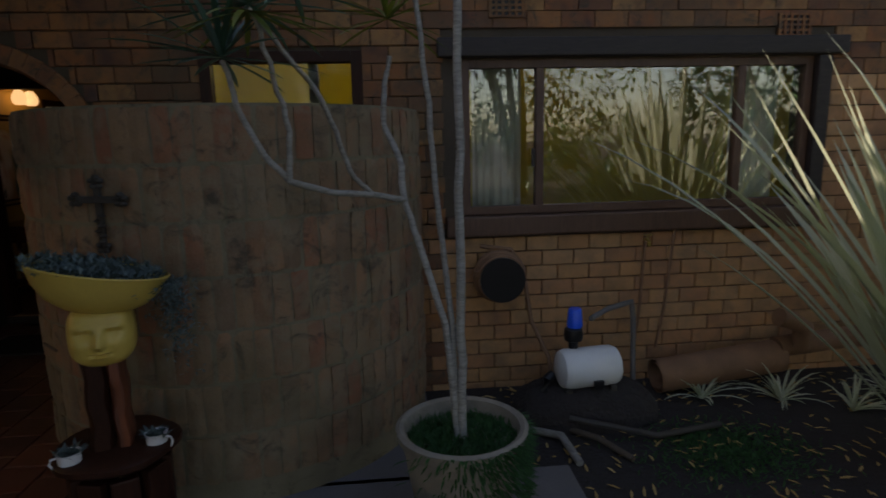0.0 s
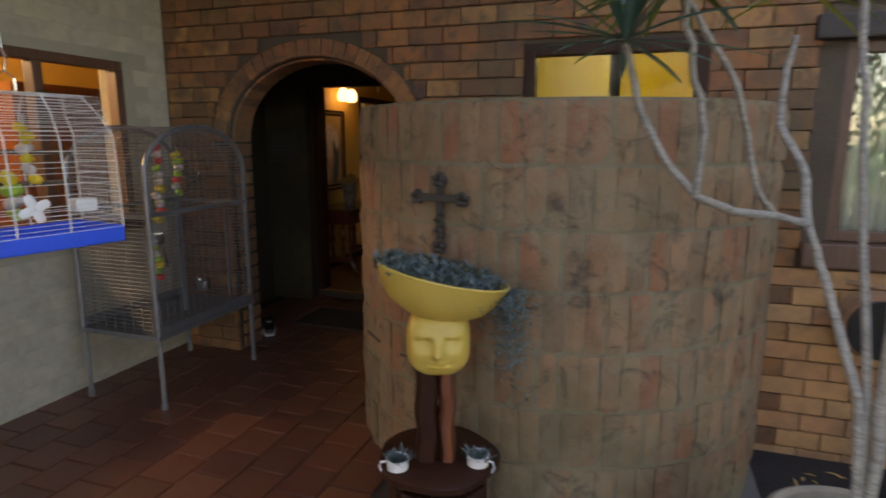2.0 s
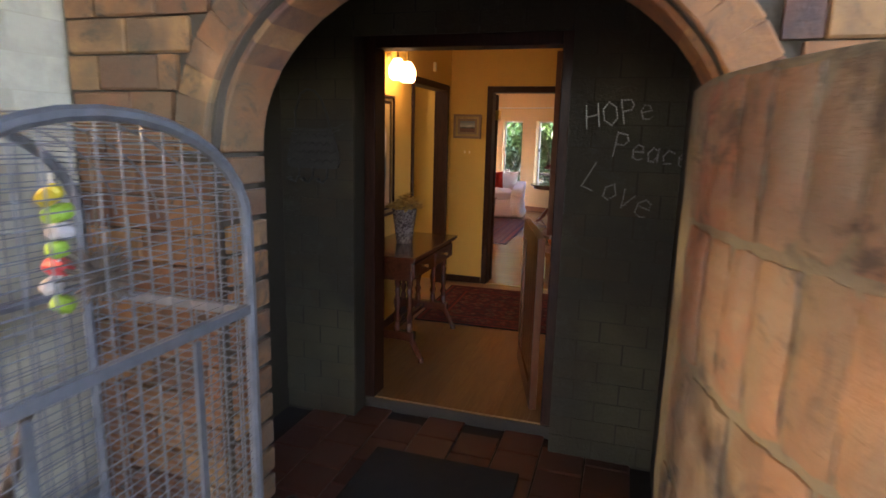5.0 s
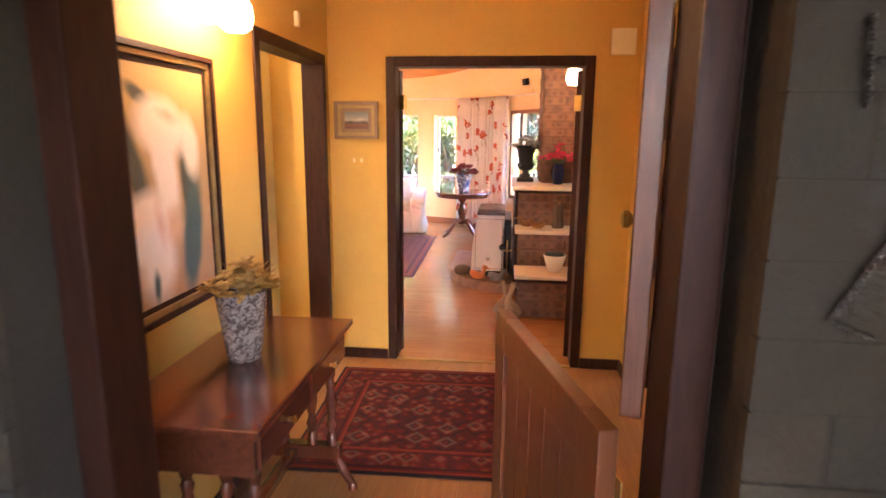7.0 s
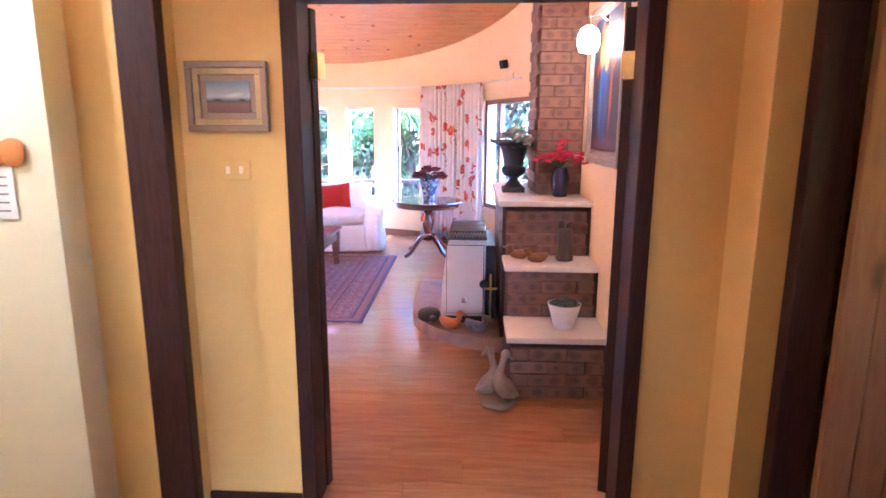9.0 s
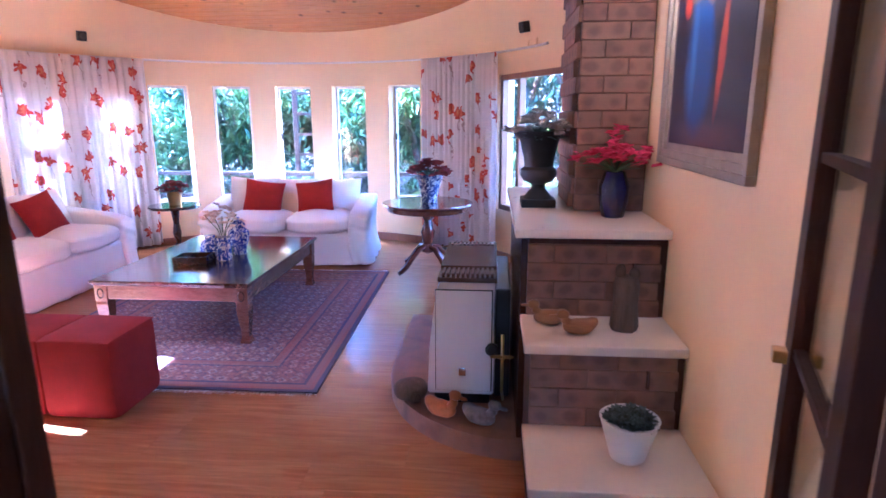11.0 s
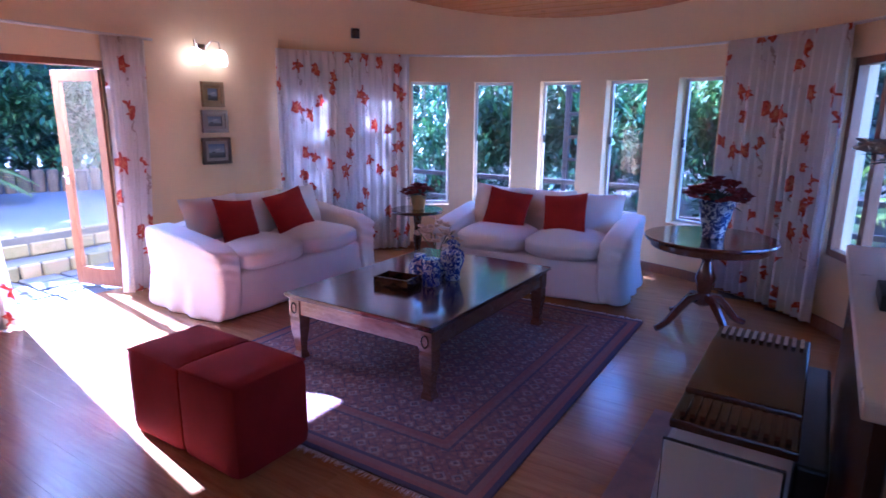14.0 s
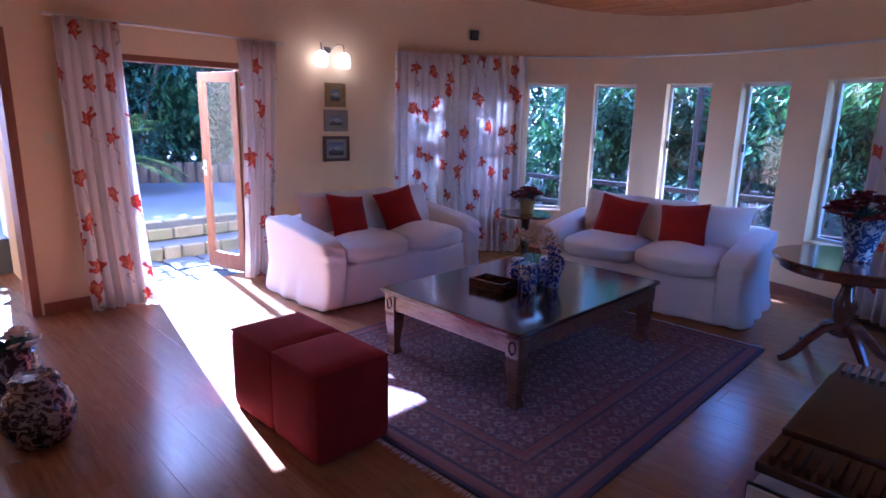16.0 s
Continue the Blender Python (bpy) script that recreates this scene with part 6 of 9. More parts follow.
for k in range(4):
    w, z = 0.098 + 0.007 * k, 0.058 - 0.036 * k
    bm = bmesh.new()
    tube(bm, [(-w + 2 * w * i / 24, -0.016, z + 0.006 * math.sin(i * 1.6 + k)) for i in range(25)], 0.0045, seg=6)
    part("ruched_band", bm, IRON, bag, smooth=True)
bm = bmesh.new()
tube(bm, [(-0.118, -0.014, 0.078), (-0.06, -0.016, 0.082), (0.06, -0.016, 0.080), (0.12, -0.016, 0.088), (0.15, -0.016, 0.105)], 0.006, 0.003, 6)
tube(bm, [(0.07, -0.018, 0.086), (0.10, -0.02, 0.068), (0.135, -0.018, 0.082)], 0.005, 0.003, 6)
part("clasp_bow", bm, IRON, bag, smooth=True)
bm = bmesh.new()
tube(bm, [(-0.082, -0.008, 0.07), (-0.080, -0.010, 0.16), (-0.052, -0.012, 0.228), (-0.022, -0.012, 0.245), (0.012, -0.012, 0.24), (0.045, -0.012, 0.205), (0.072, -0.010, 0.135), (0.088, -0.008, 0.07)], 0.0055, seg=6)
part("strap", bm, IRON, bag, smooth=True)
for x in (-0.065, 0.0, 0.07):
    bm = bmesh.new()
    tube(bm, [(x, -0.010, -0.08), (x, -0.016, -0.12), (x - 0.010, -0.034, -0.143), (x - 0.026, -0.044, -0.135)], 0.006, seg=6)
    lathe(bm, [(0.0, -0.010), (0.010, -0.004), (0.010, 0.004), (0.0, 0.010)], 10, (x - 0.028, -0.046, -0.128))
    part("coat_hook", bm, IRON, bag, smooth=True)


STROKES = {
    "H": [((0.1, 1), (0, 0)), ((0.6, 1), (0.55, 0)), ((0.05, 0.5), (0.58, 0.55))],
    "O": [((0.3, 1), (0.02, 0.75), (0.02, 0.25), (0.3, 0), (0.58, 0.25), (0.58, 0.75), (0.3, 1))],
    "P": [((0.05, 0), (0.05, 1), (0.45, 0.95), (0.55, 0.72), (0.4, 0.52), (0.05, 0.5))],
    "L": [((0.1, 0.95), (0.05, 0), (0.5, 0.03))],
    "e": [((0.05, 0.32), (0.45, 0.36), (0.4, 0.58), (0.2, 0.62), (0.03, 0.4), (0.08, 0.08), (0.3, 0), (0.48, 0.1))],
    "a": [((0.42, 0.5), (0.2, 0.6), (0.03, 0.35), (0.1, 0.05), (0.3, 0.03), (0.42, 0.3), (0.42, 0.58), (0.45, 0.0))],
    "c": [((0.42, 0.52), (0.2, 0.6), (0.03, 0.32), (0.12, 0.04), (0.42, 0.08))],
    "o": [((0.24, 0.6), (0.03, 0.35), (0.1, 0.05), (0.3, 0.0), (0.46, 0.28), (0.24, 0.6))],
    "v": [((0.02, 0.6), (0.22, 0.0), (0.44, 0.6))],
}


def letters(text, x, z, size, turn):
    """A word of beads strung on wire, hung on the vestibule bricks."""
    bm = bmesh.new()
    at = -0.3 * size
    for ch in text:
        for line in STROKES[ch]:
            pts = [Vector((at + u * size, 0, (v - 0.4) * size)) for u, v in line]
            tube(bm, pts, 0.0022, seg=5)
            for p, q in zip(pts, pts[1:]):
                k = max(1, int((q - p).length / 0.011))
                for i in range(k):
                    c = p.lerp(q, i / k)
                    lathe(bm, [(0.0, -0.0045), (0.0044, -0.002), (0.0044, 0.002), (0.0, 0.0045)], 6, (c.x, c.y - 0.003, c.z))
        at += (0.78 if ch.isupper() else 0.62) * size
    return solid("wire_word", bm, BEAD, "beaded wire letters spelling %s on the brick" % text.lower(), "wall letters", smooth=True, m=pose(x, VY - 0.016, z, 0, turn, 0), group="wire words by the front door")


BEAD = plain("dull_silver_bead", (0.20, 0.18, 0.16), 0.3, 0.8, var=0.5, big=90, bump=0.0)
letters("HOPe", 0.691, 1.668, 0.105, -10)
letters("Peace", 0.829, 1.540, 0.110, 8)
letters("Love", 0.715, 1.388, 0.135, 26)


# stable door in two halves, swung in
def stable_leaf(name, label, hinge, end, z0, z1, knob):
    hx, hy = hinge
    a = math.degrees(math.atan2(end[1] - hy, end[0] - hx))
    w = 0.80
    th = thing(name, label, "door", pose(hx, hy, 0, 0, 0, a), kind="structure")
    d = 0.042
    part("stile", boxes((0.0, 0.10, 0, d, z0, z1), bevel=0.004), RED_DOOR, th)
    part("stile", boxes((w - 0.10, w, 0, d, z0, z1), bevel=0.004), RED_DOOR, th)
    part("rail", boxes((0.10, w - 0.10, 0, d, z0, z0 + 0.12), bevel=0.004), RED_DOOR, th)
    part("rail", boxes((0.10, w - 0.10, 0, d, z1 - 0.11, z1), bevel=0.004), RED_DOOR, th)
    if knob:
        zm = (z0 + z1) / 2
        part("rail", boxes((0.10, w - 0.10, 0, d, zm - 0.04, zm + 0.04), bevel=0.004), RED_DOOR, th)
        for a_, b_ in ((z0 + 0.12, zm - 0.04), (zm + 0.04, z1 - 0.11)):
            part("raised_panel", boxes((0.10, w - 0.10, 0.014, d - 0.014, a_, b_), (0.15, w - 0.15, 0.004, d - 0.004, a_ + 0.05, b_ - 0.05), bevel=0.006), RED_DOOR, th)
    k = 0 if knob else 5
    for i in range(k):
        x0 = 0.10 + (w - 0.20) * i / k
        part("board", boxes((x0 + 0.003, x0 + (w - 0.2) / k - 0.003, 0.012, d - 0.012, z0 + 0.12, z1 - 0.11), bevel=0.003), RED_DOOR, th)
    part("hinge", boxes((-0.02, 0.05, -0.004, 0.0, z1 - 0.22, z1 - 0.10), bevel=0.002), BRASS, th, "worn brass hinge")
    if knob:
        for s in (-1, 1):
            bm = bmesh.new()
            lathe(bm, [(0.0, 0.0), (0.026, 0.0), (0.026, 0.006), (0.011, 0.012), (0.011, 0.035), (0.027, 0.045), (0.029, 0.06), (0.018, 0.07), (0.0, 0.072)], 18)
            bm.transform(pose(w - 0.055, d if s > 0 else 0.0, knob, -90 * s, 0, 0))
            part("knob", bm, BRASS, th, "round brass knob", smooth=True)
    return th


stable_leaf("door_7", "lower half of a reddish timber stable door, open", (FDX[1] - 0.045, FY + 0.125), (0.265, 3.28), 0.02, 1.03, 0)
stable_leaf("door_8", "upper half of a reddish timber stable door, open", (FDX[1] - 0.005, FY + 0.13), (0.705, 3.27), 1.05, 2.02, 1.335)
# plank door of the bedroom, open inwards
pd = thing("door_9", "open varnished plank door of the bedroom", "door", pose(HR + 0.235, RD[1] - 0.012, 0, 0, 0, -5), kind="structure")
for i in range(8):
    part("plank", boxes((0.1 * i + 0.001, 0.1 * i + 0.099, -0.036, 0.0, 0.01, 2.0), bevel=0.004), PLANK_DOOR, pd)
# double doors folded back into the living room
for s, x, turn in ((-1, DX[0] + 0.012, 163), (1, DX[1] - 0.010, 70.5)):
    th = thing("door_10" if s < 0 else "door_11", "dark timber leaf of the double doors, folded back", "door", pose(x, DY + 0.165, 0, 0, 0, turn), kind="structure")
    g0, g1, wd = -0.021, 0.021, 0.60
    part("stile", boxes((0.0, 0.09, g0, g1, 0.01, 2.0), bevel=0.004), DARK_FRAME, th)
    part("stile", boxes((wd - 0.09, wd, g0, g1, 0.01, 2.0), bevel=0.004), DARK_FRAME, th)
    part("rail", boxes((0.09, wd - 0.09, g0, g1, 0.01, 0.2), bevel=0.004), DARK_FRAME, th)
    part("rail", boxes((0.09, wd - 0.09, g0, g1, 1.88, 2.0), bevel=0.004), DARK_FRAME, th)
    for k in range(4):
        z = 0.2 + 0.42 * k
        p = part("pane", boxes((0.09, wd - 0.09, -0.003, 0.003, z, z + 0.42)), GLASS, th)
        p.visible_shadow = False
        part("glazing_bar", boxes((0.09, wd - 0.09, -0.014, 0.014, z + 0.41, z + 0.43)), DARK_FRAME, th)
    part("hinge", boxes((-0.03, 0.012, -0.026, 0.026, 1.74, 1.84), bevel=0.002), BRASS, th, "brass hinge")
    part("handle", boxes((wd - 0.06, wd - 0.02, -0.05, 0.05, 1.0, 1.03), bevel=0.004), BRASS, th, "brass lever handle")


def framed(name, label, m, w, h, bw, frame_mat, picture_mat, steps=2, mount=0.0, depth=0.03, liner=None, category="picture"):
    """A picture: mitred frame in steps, its picture facing -y of the pose."""
    th = thing(name, label, category, m)
    fr = None
    for k in range(steps):
        o, i = bw * (1 - k / steps), bw * (1 - (k + 1) / steps)
        y1 = -depth * (1 - 0.35 * k)
        bm = boxes((-w / 2 - o, w / 2 + o, y1, 0, h / 2 + i, h / 2 + o), (-w / 2 - o, w / 2 + o, y1, 0, -h / 2 - o, -h / 2 - i), (-w / 2 - o, -w / 2 - i, y1, 0, -h / 2 - i, h / 2 + i), (w / 2 + i, w / 2 + o, y1, 0, -h / 2 - i, h / 2 + i), bevel=0.003)
        part("frame" if k == 0 else "inner_frame", bm, frame_mat if k % 2 == 0 else (liner or frame_mat), th)
    part("canvas", boxes((-w / 2, w / 2, -0.010, -0.004, -h / 2, h / 2)), picture_mat, th)
    return th


# tall flower painting over the console
WH, PK, GR, TE = (0.86, 0.78, 0.72), (0.72, 0.47, 0.38), (0.06, 0.075, 0.06), (0.05, 0.11, 0.12)
ARUMS = painted("painted_arums", [(0.1, (0.50, 0.29, 0.16)), (0.5, (0.48, 0.31, 0.15)), (0.9, (0.58, 0.40, 0.16))], [
    (-0.28, 0.12, 0.10, 0.42, 12, (0.20, 0.22, 0.10), 0.6), (-0.17, 0.10, 0.10, 0.34, 22, GR, 0.5), (-0.10, 0.30, 0.13, 0.05, -25, GR, 0.5),
    (0.16, -0.02, 0.07, 0.30, 8, GR, 0.4), (0.17, -0.19, 0.11, 0.40, -10, TE, 0.4),
    (0.02, 0.20, 0.26, 0.17, -12, WH, 0.4), (0.02, 0.06, 0.12, 0.32, 10, WH, 0.4), (0.19, 0.13, 0.10, 0.20, 10, WH, 0.5), (0.06, 0.24, 0.13, 0.05, -15, PK, 0.9),
    (-0.10, -0.13, 0.24, 0.20, 10, WH, 0.35), (-0.06, -0.26, 0.18, 0.26, 0, WH, 0.5), (0.05, -0.14, 0.10, 0.13, 0, (0.70, 0.44, 0.28), 0.7), (-0.03, -0.13, 0.05, 0.17, 10, PK, 0.9),
    (-0.08, -0.34, 0.035, 0.10, 0, TE, 0.6)], 0.025)
pm = pose(HL + 0.002, 3.36, 1.40, 0, 0, 90)
framed("flower_painting", "large painting of pale arum flowers in a dark carved frame", pm, 0.62, 0.80, 0.065, DARK_FRAME, ARUMS, 3, liner=GILT)


SKY_P, FIELD = (0.13, 0.16, 0.19), (0.10, 0.035, 0.025)
LAND = painted("painted_landscape", [(0.44, FIELD), (0.475, (0.15, 0.06, 0.04)), (0.485, (0.05, 0.04, 0.035)), (0.50, (0.34, 0.34, 0.33)), (0.55, SKY_P)], [(0.02, 0.005, 0.06, 0.014, 8, (0.5, 0.48, 0.45), 0.8), (-0.04, -0.012, 0.03, 0.008, 0, (0.02, 0.02, 0.018), 0.5), (0.05, -0.012, 0.022, 0.010, 0, (0.02, 0.02, 0.018), 0.5)], 0.006)
PINKISH_SILVER = plain("pink_silver_leaf", (0.23, 0.145, 0.09), 0.4, 0.25, var=0.2, big=12, bump=0.2)
framed("landscape_picture", "small landscape painting in a gilt and silver frame", pose(-0.762, DY - 0.002, 1.667), 0.16, 0.11, 0.068, PINKISH_SILVER, LAND, 3, liner=GILT)
sw = thing("light_switch", "cream double light switch plate", "switch", pose(-0.757, DY, 1.404))
part("plate", boxes((-0.058, 0.058, -0.008, 0, -0.037, 0.037), bevel=0.003), PLASTER_YELLOW, sw)
for x in (-0.025, 0.025):
    part("rocker", boxes((x - 0.008, x + 0.008, -0.013, -0.008, -0.014, 0.014), bevel=0.002), PLASTER_CREAM, sw)
bx = thing("alarm_box", "cream plastic alarm box high on the wall", "alarm box", pose(0.935, DY, 2.15))
part("case", boxes((-0.073, 0.073, -0.045, 0, -0.078, 0.078), bevel=0.006), PLASTER_PALE, bx)
bell = thing("wall_sensor", "small cream sensor above the doorway", "sensor", pose(HL + 0.001, 4.76, 2.20))
part("case", boxes((0, 0.025, -0.02, 0.02, -0.04, 0.04), bevel=0.006), PLASTER_PALE, bell)
sl = thing("hall_sconce", "brass wall lamp with two lit glass globes", "wall lamp", pose(HL, 3.66, 2.18))
bm = bmesh.new()
lathe(bm, [(0.0, 0.0), (0.05, 0.0), (0.055, 0.01), (0.03, 0.02), (0.0, 0.022)], 20)
bm.transform(pose(0, 0, 0, 0, 90))
part("back_plate", bm, BRASS, sl, smooth=True)
for y in (-0.10, 0.10):
    bm = bmesh.new()
    tube(bm, [(0.02, 0, 0), (0.06, y * 0.5, 0.03), (0.12, y, 0.02), (0.12, y, -0.05)], 0.008, seg=8)
    arm = part("arm", bm, BRASS, sl, smooth=True)
    bm = bmesh.new()
    prof = [(0.028, -0.055), (0.04, -0.07), (0.062, -0.11), (0.068, -0.15), (0.06, -0.19), (0.04, -0.21)]
    lathe(bm, prof, 20, (0.12, y, 0), flute=0.05, nf=10)
    g = part("globe", bm, GLOBE, sl, "lit cut-glass globe", smooth=True)
    g.visible_shadow = False

# console with two drawers on turned legs
con = thing("console_table", "polished mahogany console with twin turned legs", "table", pose(-0.66, 3.40, 0))
part("tabletop", boxes((-0.27, 0.235, -0.52, 0.50, 0.745, 0.77), (-0.26, 0.225, -0.51, 0.49, 0.733, 0.745), bevel=0.005), MAHOGANY, con)
part("apron", boxes((-0.25, 0.20, -0.48, 0.46, 0.60, 0.735), bevel=0.004), MAHOGANY, con)
for a, b in ((-0.46, -0.02), (0.0, 0.44)):
    dr = part("drawer", boxes((0.20, 0.212, a, b, 0.615, 0.715), bevel=0.003), MAHOGANY, con)
    bm = bmesh.new()
    lathe(bm, [(0.0, 0.0), (0.008, 0.0), (0.007, 0.012), (0.014, 0.022), (0.0, 0.03)], 12)
    bm.transform(pose(0.212, (a + b) / 2, 0.665, 0, 90))
    part("drawer_knob", bm, BRASS, dr, smooth=True)
TURN = [(0.022, 0.0), (0.022, 0.05), (0.014, 0.06), (0.026, 0.10), (0.014, 0.135), (0.02, 0.16), (0.028, 0.21), (0.016, 0.26), (0.022, 0.29), (0.014, 0.31), (0.022, 0.33), (0.022, 0.38)]
for y in (-0.40, 0.38):
    for x in (-0.19, -0.06, 0.07, 0.16):
        bm = bmesh.new()
        lathe(bm, [(r, z + 0.22) for r, z in TURN], 14, (x, y, 0))
        part("leg", bm, MAHOGANY, con, smooth=True)
    part("foot_rail", boxes((-0.23, 0.20, y - 0.03, y + 0.03, 0.16, 0.22), bevel=0.006), MAHOGANY, con)
    for s in (-1, 1):
        bm = bmesh.new()
        tube(bm, [(s * 0.10 - 0.02, y, 0.19), (s * 0.20 - 0.02, y, 0.16), (s * 0.235 - 0.02, y, 0.08), (s * 0.265 - 0.02, y, 0.035)], 0.028, 0.018, 8)
        lathe(bm, [(0.0, 0.0), (0.02, 0.004), (0.022, 0.02), (0.016, 0.036), (0.0, 0.04)], 10, (s * 0.27 - 0.02, y, 0.0))
        part("splay_foot", bm, MAHOGANY, con, smooth=True)
part("stretcher", boxes((-0.04, 0.01, -0.38, 0.36, 0.17, 0.205), bevel=0.005), MAHOGANY, con)


def posy(bm, n, spread, z0, z1, ln, w, droop=5, seed=1, flat=0.4):
    r = random.Random(seed)
    for _ in range(n):
        a, q = r.uniform(0, 6.28), math.sqrt(r.random())
        c = Vector((spread * q * math.cos(a), spread * q * math.sin(a), z0 + (z1 - z0) * (1 - q * q) * r.uniform(0.6, 1.0)))
        for k in range(6):
            b = 6.28 * k / 6 + r.random()
            blade(bm, c, (math.cos(b), math.sin(b), r.uniform(-0.1, 1.0)), ln * r.uniform(0.7, 1.2), w, droop, 3, flat)


WOVEN = china_mat("speckled_ceramic", (0.10, 0.085, 0.08), (0.36, 0.33, 0.31), 55)
vase = thing("flower_vase", "tall speckled grey vase of dried flowers on the console", "vase", pose(-0.70, 3.40, 0.77))
bm = bmesh.new()
lathe(bm, [(0.055, 0.0), (0.06, 0.01), (0.072, 0.10), (0.088, 0.22), (0.092, 0.26), (0.084, 0.26), (0.07, 0.16), (0.0, 0.14)], 28)
part("vase_body", bm, WOVEN, vase, smooth=True)
bm = bmesh.new()
posy(bm, 46, 0.12, 0.25, 0.36, 0.036, 0.026, 3, 4)
part("dried_flowers", bm, PETAL_STRAW, vase, "straw-coloured dried flowers", kind="stuff")
bm = bmesh.new()
for _ in range(60):
    a = rnd.gauss(1.2, 0.5)
    blade(bm, (0, 0, 0.24), (math.cos(a), math.sin(a), rnd.uniform(0.2, 0.7)), rnd.uniform(0.15, 0.24), 0.004, 1, 3)
part("dried_stems", bm, PETAL_STRAW, vase, kind="stuff")
HALL_RUG = rug_mat("hall_rug_wool", (0.12, 0.016, 0.014), (0.20, 0.11, 0.07), (0.24, 0.04, 0.022), (0.022, 0.017, 0.02), (0.745, 0.62), 6.0)
rug = solid("hall_rug", boxes((-0.745, 0.745, -0.62, 0.62, 0.0, 0.012), bevel=0.004), HALL_RUG, "dark red patterned oriental rug on the hall boards", "rug", m=pose(-0.06, 4.53, 0.0, 0, 0, 1.5))
sign = thing("passage_sign", "orange shaped note holder on the passage wall", "sign", pose(-1.57, 5.198, 1.47))
bm = bmesh.new()
for x in (-0.12, -0.05, 0.02, 0.09):
    blob(bm, 0.09, 0.02, 0.10, 2.6, 3, pose(x, -0.012, 0))
part("sign_board", bm, plain("orange_board", (0.55, 0.20, 0.03), 0.5), sign, smooth=True)
for x, z, tn in ((-0.09, -0.17, 3), (0.02, -0.15, -4)):
    part("paper_note", boxes((x - 0.055, x + 0.055, -0.006, -0.004, z - 0.085, z + 0.10)), WHITE_PAINT, sign, "white paper note with grey lines")
    for k in range(5):
        part("written_line", boxes((x - 0.042, x + 0.03, -0.0075, -0.006, z + 0.06 - 0.03 * k, z + 0.066 - 0.03 * k)), CAGE_STEEL, sign)
mat_ = thing("door_mat", "dark coir mat on the tiles at the front door", "mat", pose(0.10, 1.72, PZ))
part("coir_pad", boxes((-0.38, 0.38, -0.24, 0.24, 0.0, 0.018), bevel=0.006), plain("dark_coir", (0.035, 0.026, 0.02), 0.95, var=0.4, big=20, bump=0.8), mat_)


# ---- living room things ----
# slit windows
for k, w in enumerate(WINS):
    mid = radians(w)
    m = pose(RC.x + (RR + 0.15) * math.cos(mid), RC.y + (RR + 0.15) * math.sin(mid), 0, 0, 0, w - 90)
    hwid = (RR + 0.12) * math.sin(radians(WHALF)) - 0.004
    th = thing("window_%d" % (5 + k if k < 5 else 10 + k), "tall narrow slit window with a white steel frame", "window", m, "slit windows of the round wall", "structure")
    part("window_frame", boxes((-hwid, -hwid + 0.028, -0.02, 0.02, WZ0, WZ1), (hwid - 0.028, hwid, -0.02, 0.02, WZ0, WZ1), (-hwid + 0.028, hwid - 0.028, -0.02, 0.02, WZ0, WZ0 + 0.03), (-hwid + 0.028, hwid - 0.028, -0.02, 0.02, WZ1 - 0.03, WZ1), bevel=0.003), WHITE_PAINT, th)
    p = part("pane", boxes((-hwid + 0.02, hwid - 0.02, -0.003, 0.003, WZ0 + 0.02, WZ1 - 0.02)), GLASS, th)
    p.visible_shadow = False
    part("catch", boxes((-hwid + 0.026, -hwid + 0.04, -0.05, -0.02, 1.25, 1.33), bevel=0.003), IRON, th, "small iron catch")
# wide window beyond the chimney
bw0, bw1 = radians(BIGW[0]), radians(BIGW[1])
pa = Vector((RC.x + (RR + 0.06) * math.cos(bw1), RC.y + (RR + 0.06) * math.sin(bw1)))
pb = Vector((RC.x + (RR + 0.06) * math.cos(bw0), RC.y + (RR + 0.06) * math.sin(bw0)))
dv = pb - pa
wid = dv.length
m = pose(pa.x, pa.y, 0, 0, 0, math.degrees(math.atan2(dv.y, dv.x)))
th = window_unit("window_10", "varnished timber window beside the chimney", 0.0, wid, BIGW[2], BIGW[3], -0.03, [wid * 0.28], MERANTI, GLASS, 0.055, 0.07)
th.matrix_world = m
# garden door, one leaf open outwards
leafd = thing("door_12", "open varnished timber garden door with a tall pane", "door", pose(WX - 0.13, FD[1] - 0.01, 0.02, 0, 0, 197), kind="structure")
wl = 0.50
part("stile", boxes((0, 0.075, -0.02, 0.02, 0, 1.86), bevel=0.004), MERANTI, leafd)
part("stile", boxes((wl - 0.075, wl, -0.02, 0.02, 0, 1.86), bevel=0.004), MERANTI, leafd)
part("rail", boxes((0.075, wl - 0.075, -0.02, 0.02, 0, 0.16), bevel=0.004), MERANTI, leafd)
part("rail", boxes((0.075, wl - 0.075, -0.02, 0.02, 1.77, 1.86), bevel=0.004), MERANTI, leafd)
p = part("pane", boxes((0.075, wl - 0.075, -0.003, 0.003, 0.16, 1.77)), GLASS, leafd)
p.visible_shadow = False
part("handle", boxes((wl - 0.05, wl - 0.025, -0.05, 0.05, 0.96, 0.985), (wl - 0.055, wl - 0.02, -0.024, 0.024, 0.90, 1.05), bevel=0.003), CHROME, leafd, "metal lever handle")


def curtain(label, *a, heading=True, **k):
    o = cloth("curtain", label, CURTAIN, *a, **k)
    tagged(o, label, "curtain", "flowered living room curtains")
    return o


def on_round(a, r):
    return Vector((RC.x + r * math.cos(radians(a)), RC.y + r * math.sin(radians(a))))


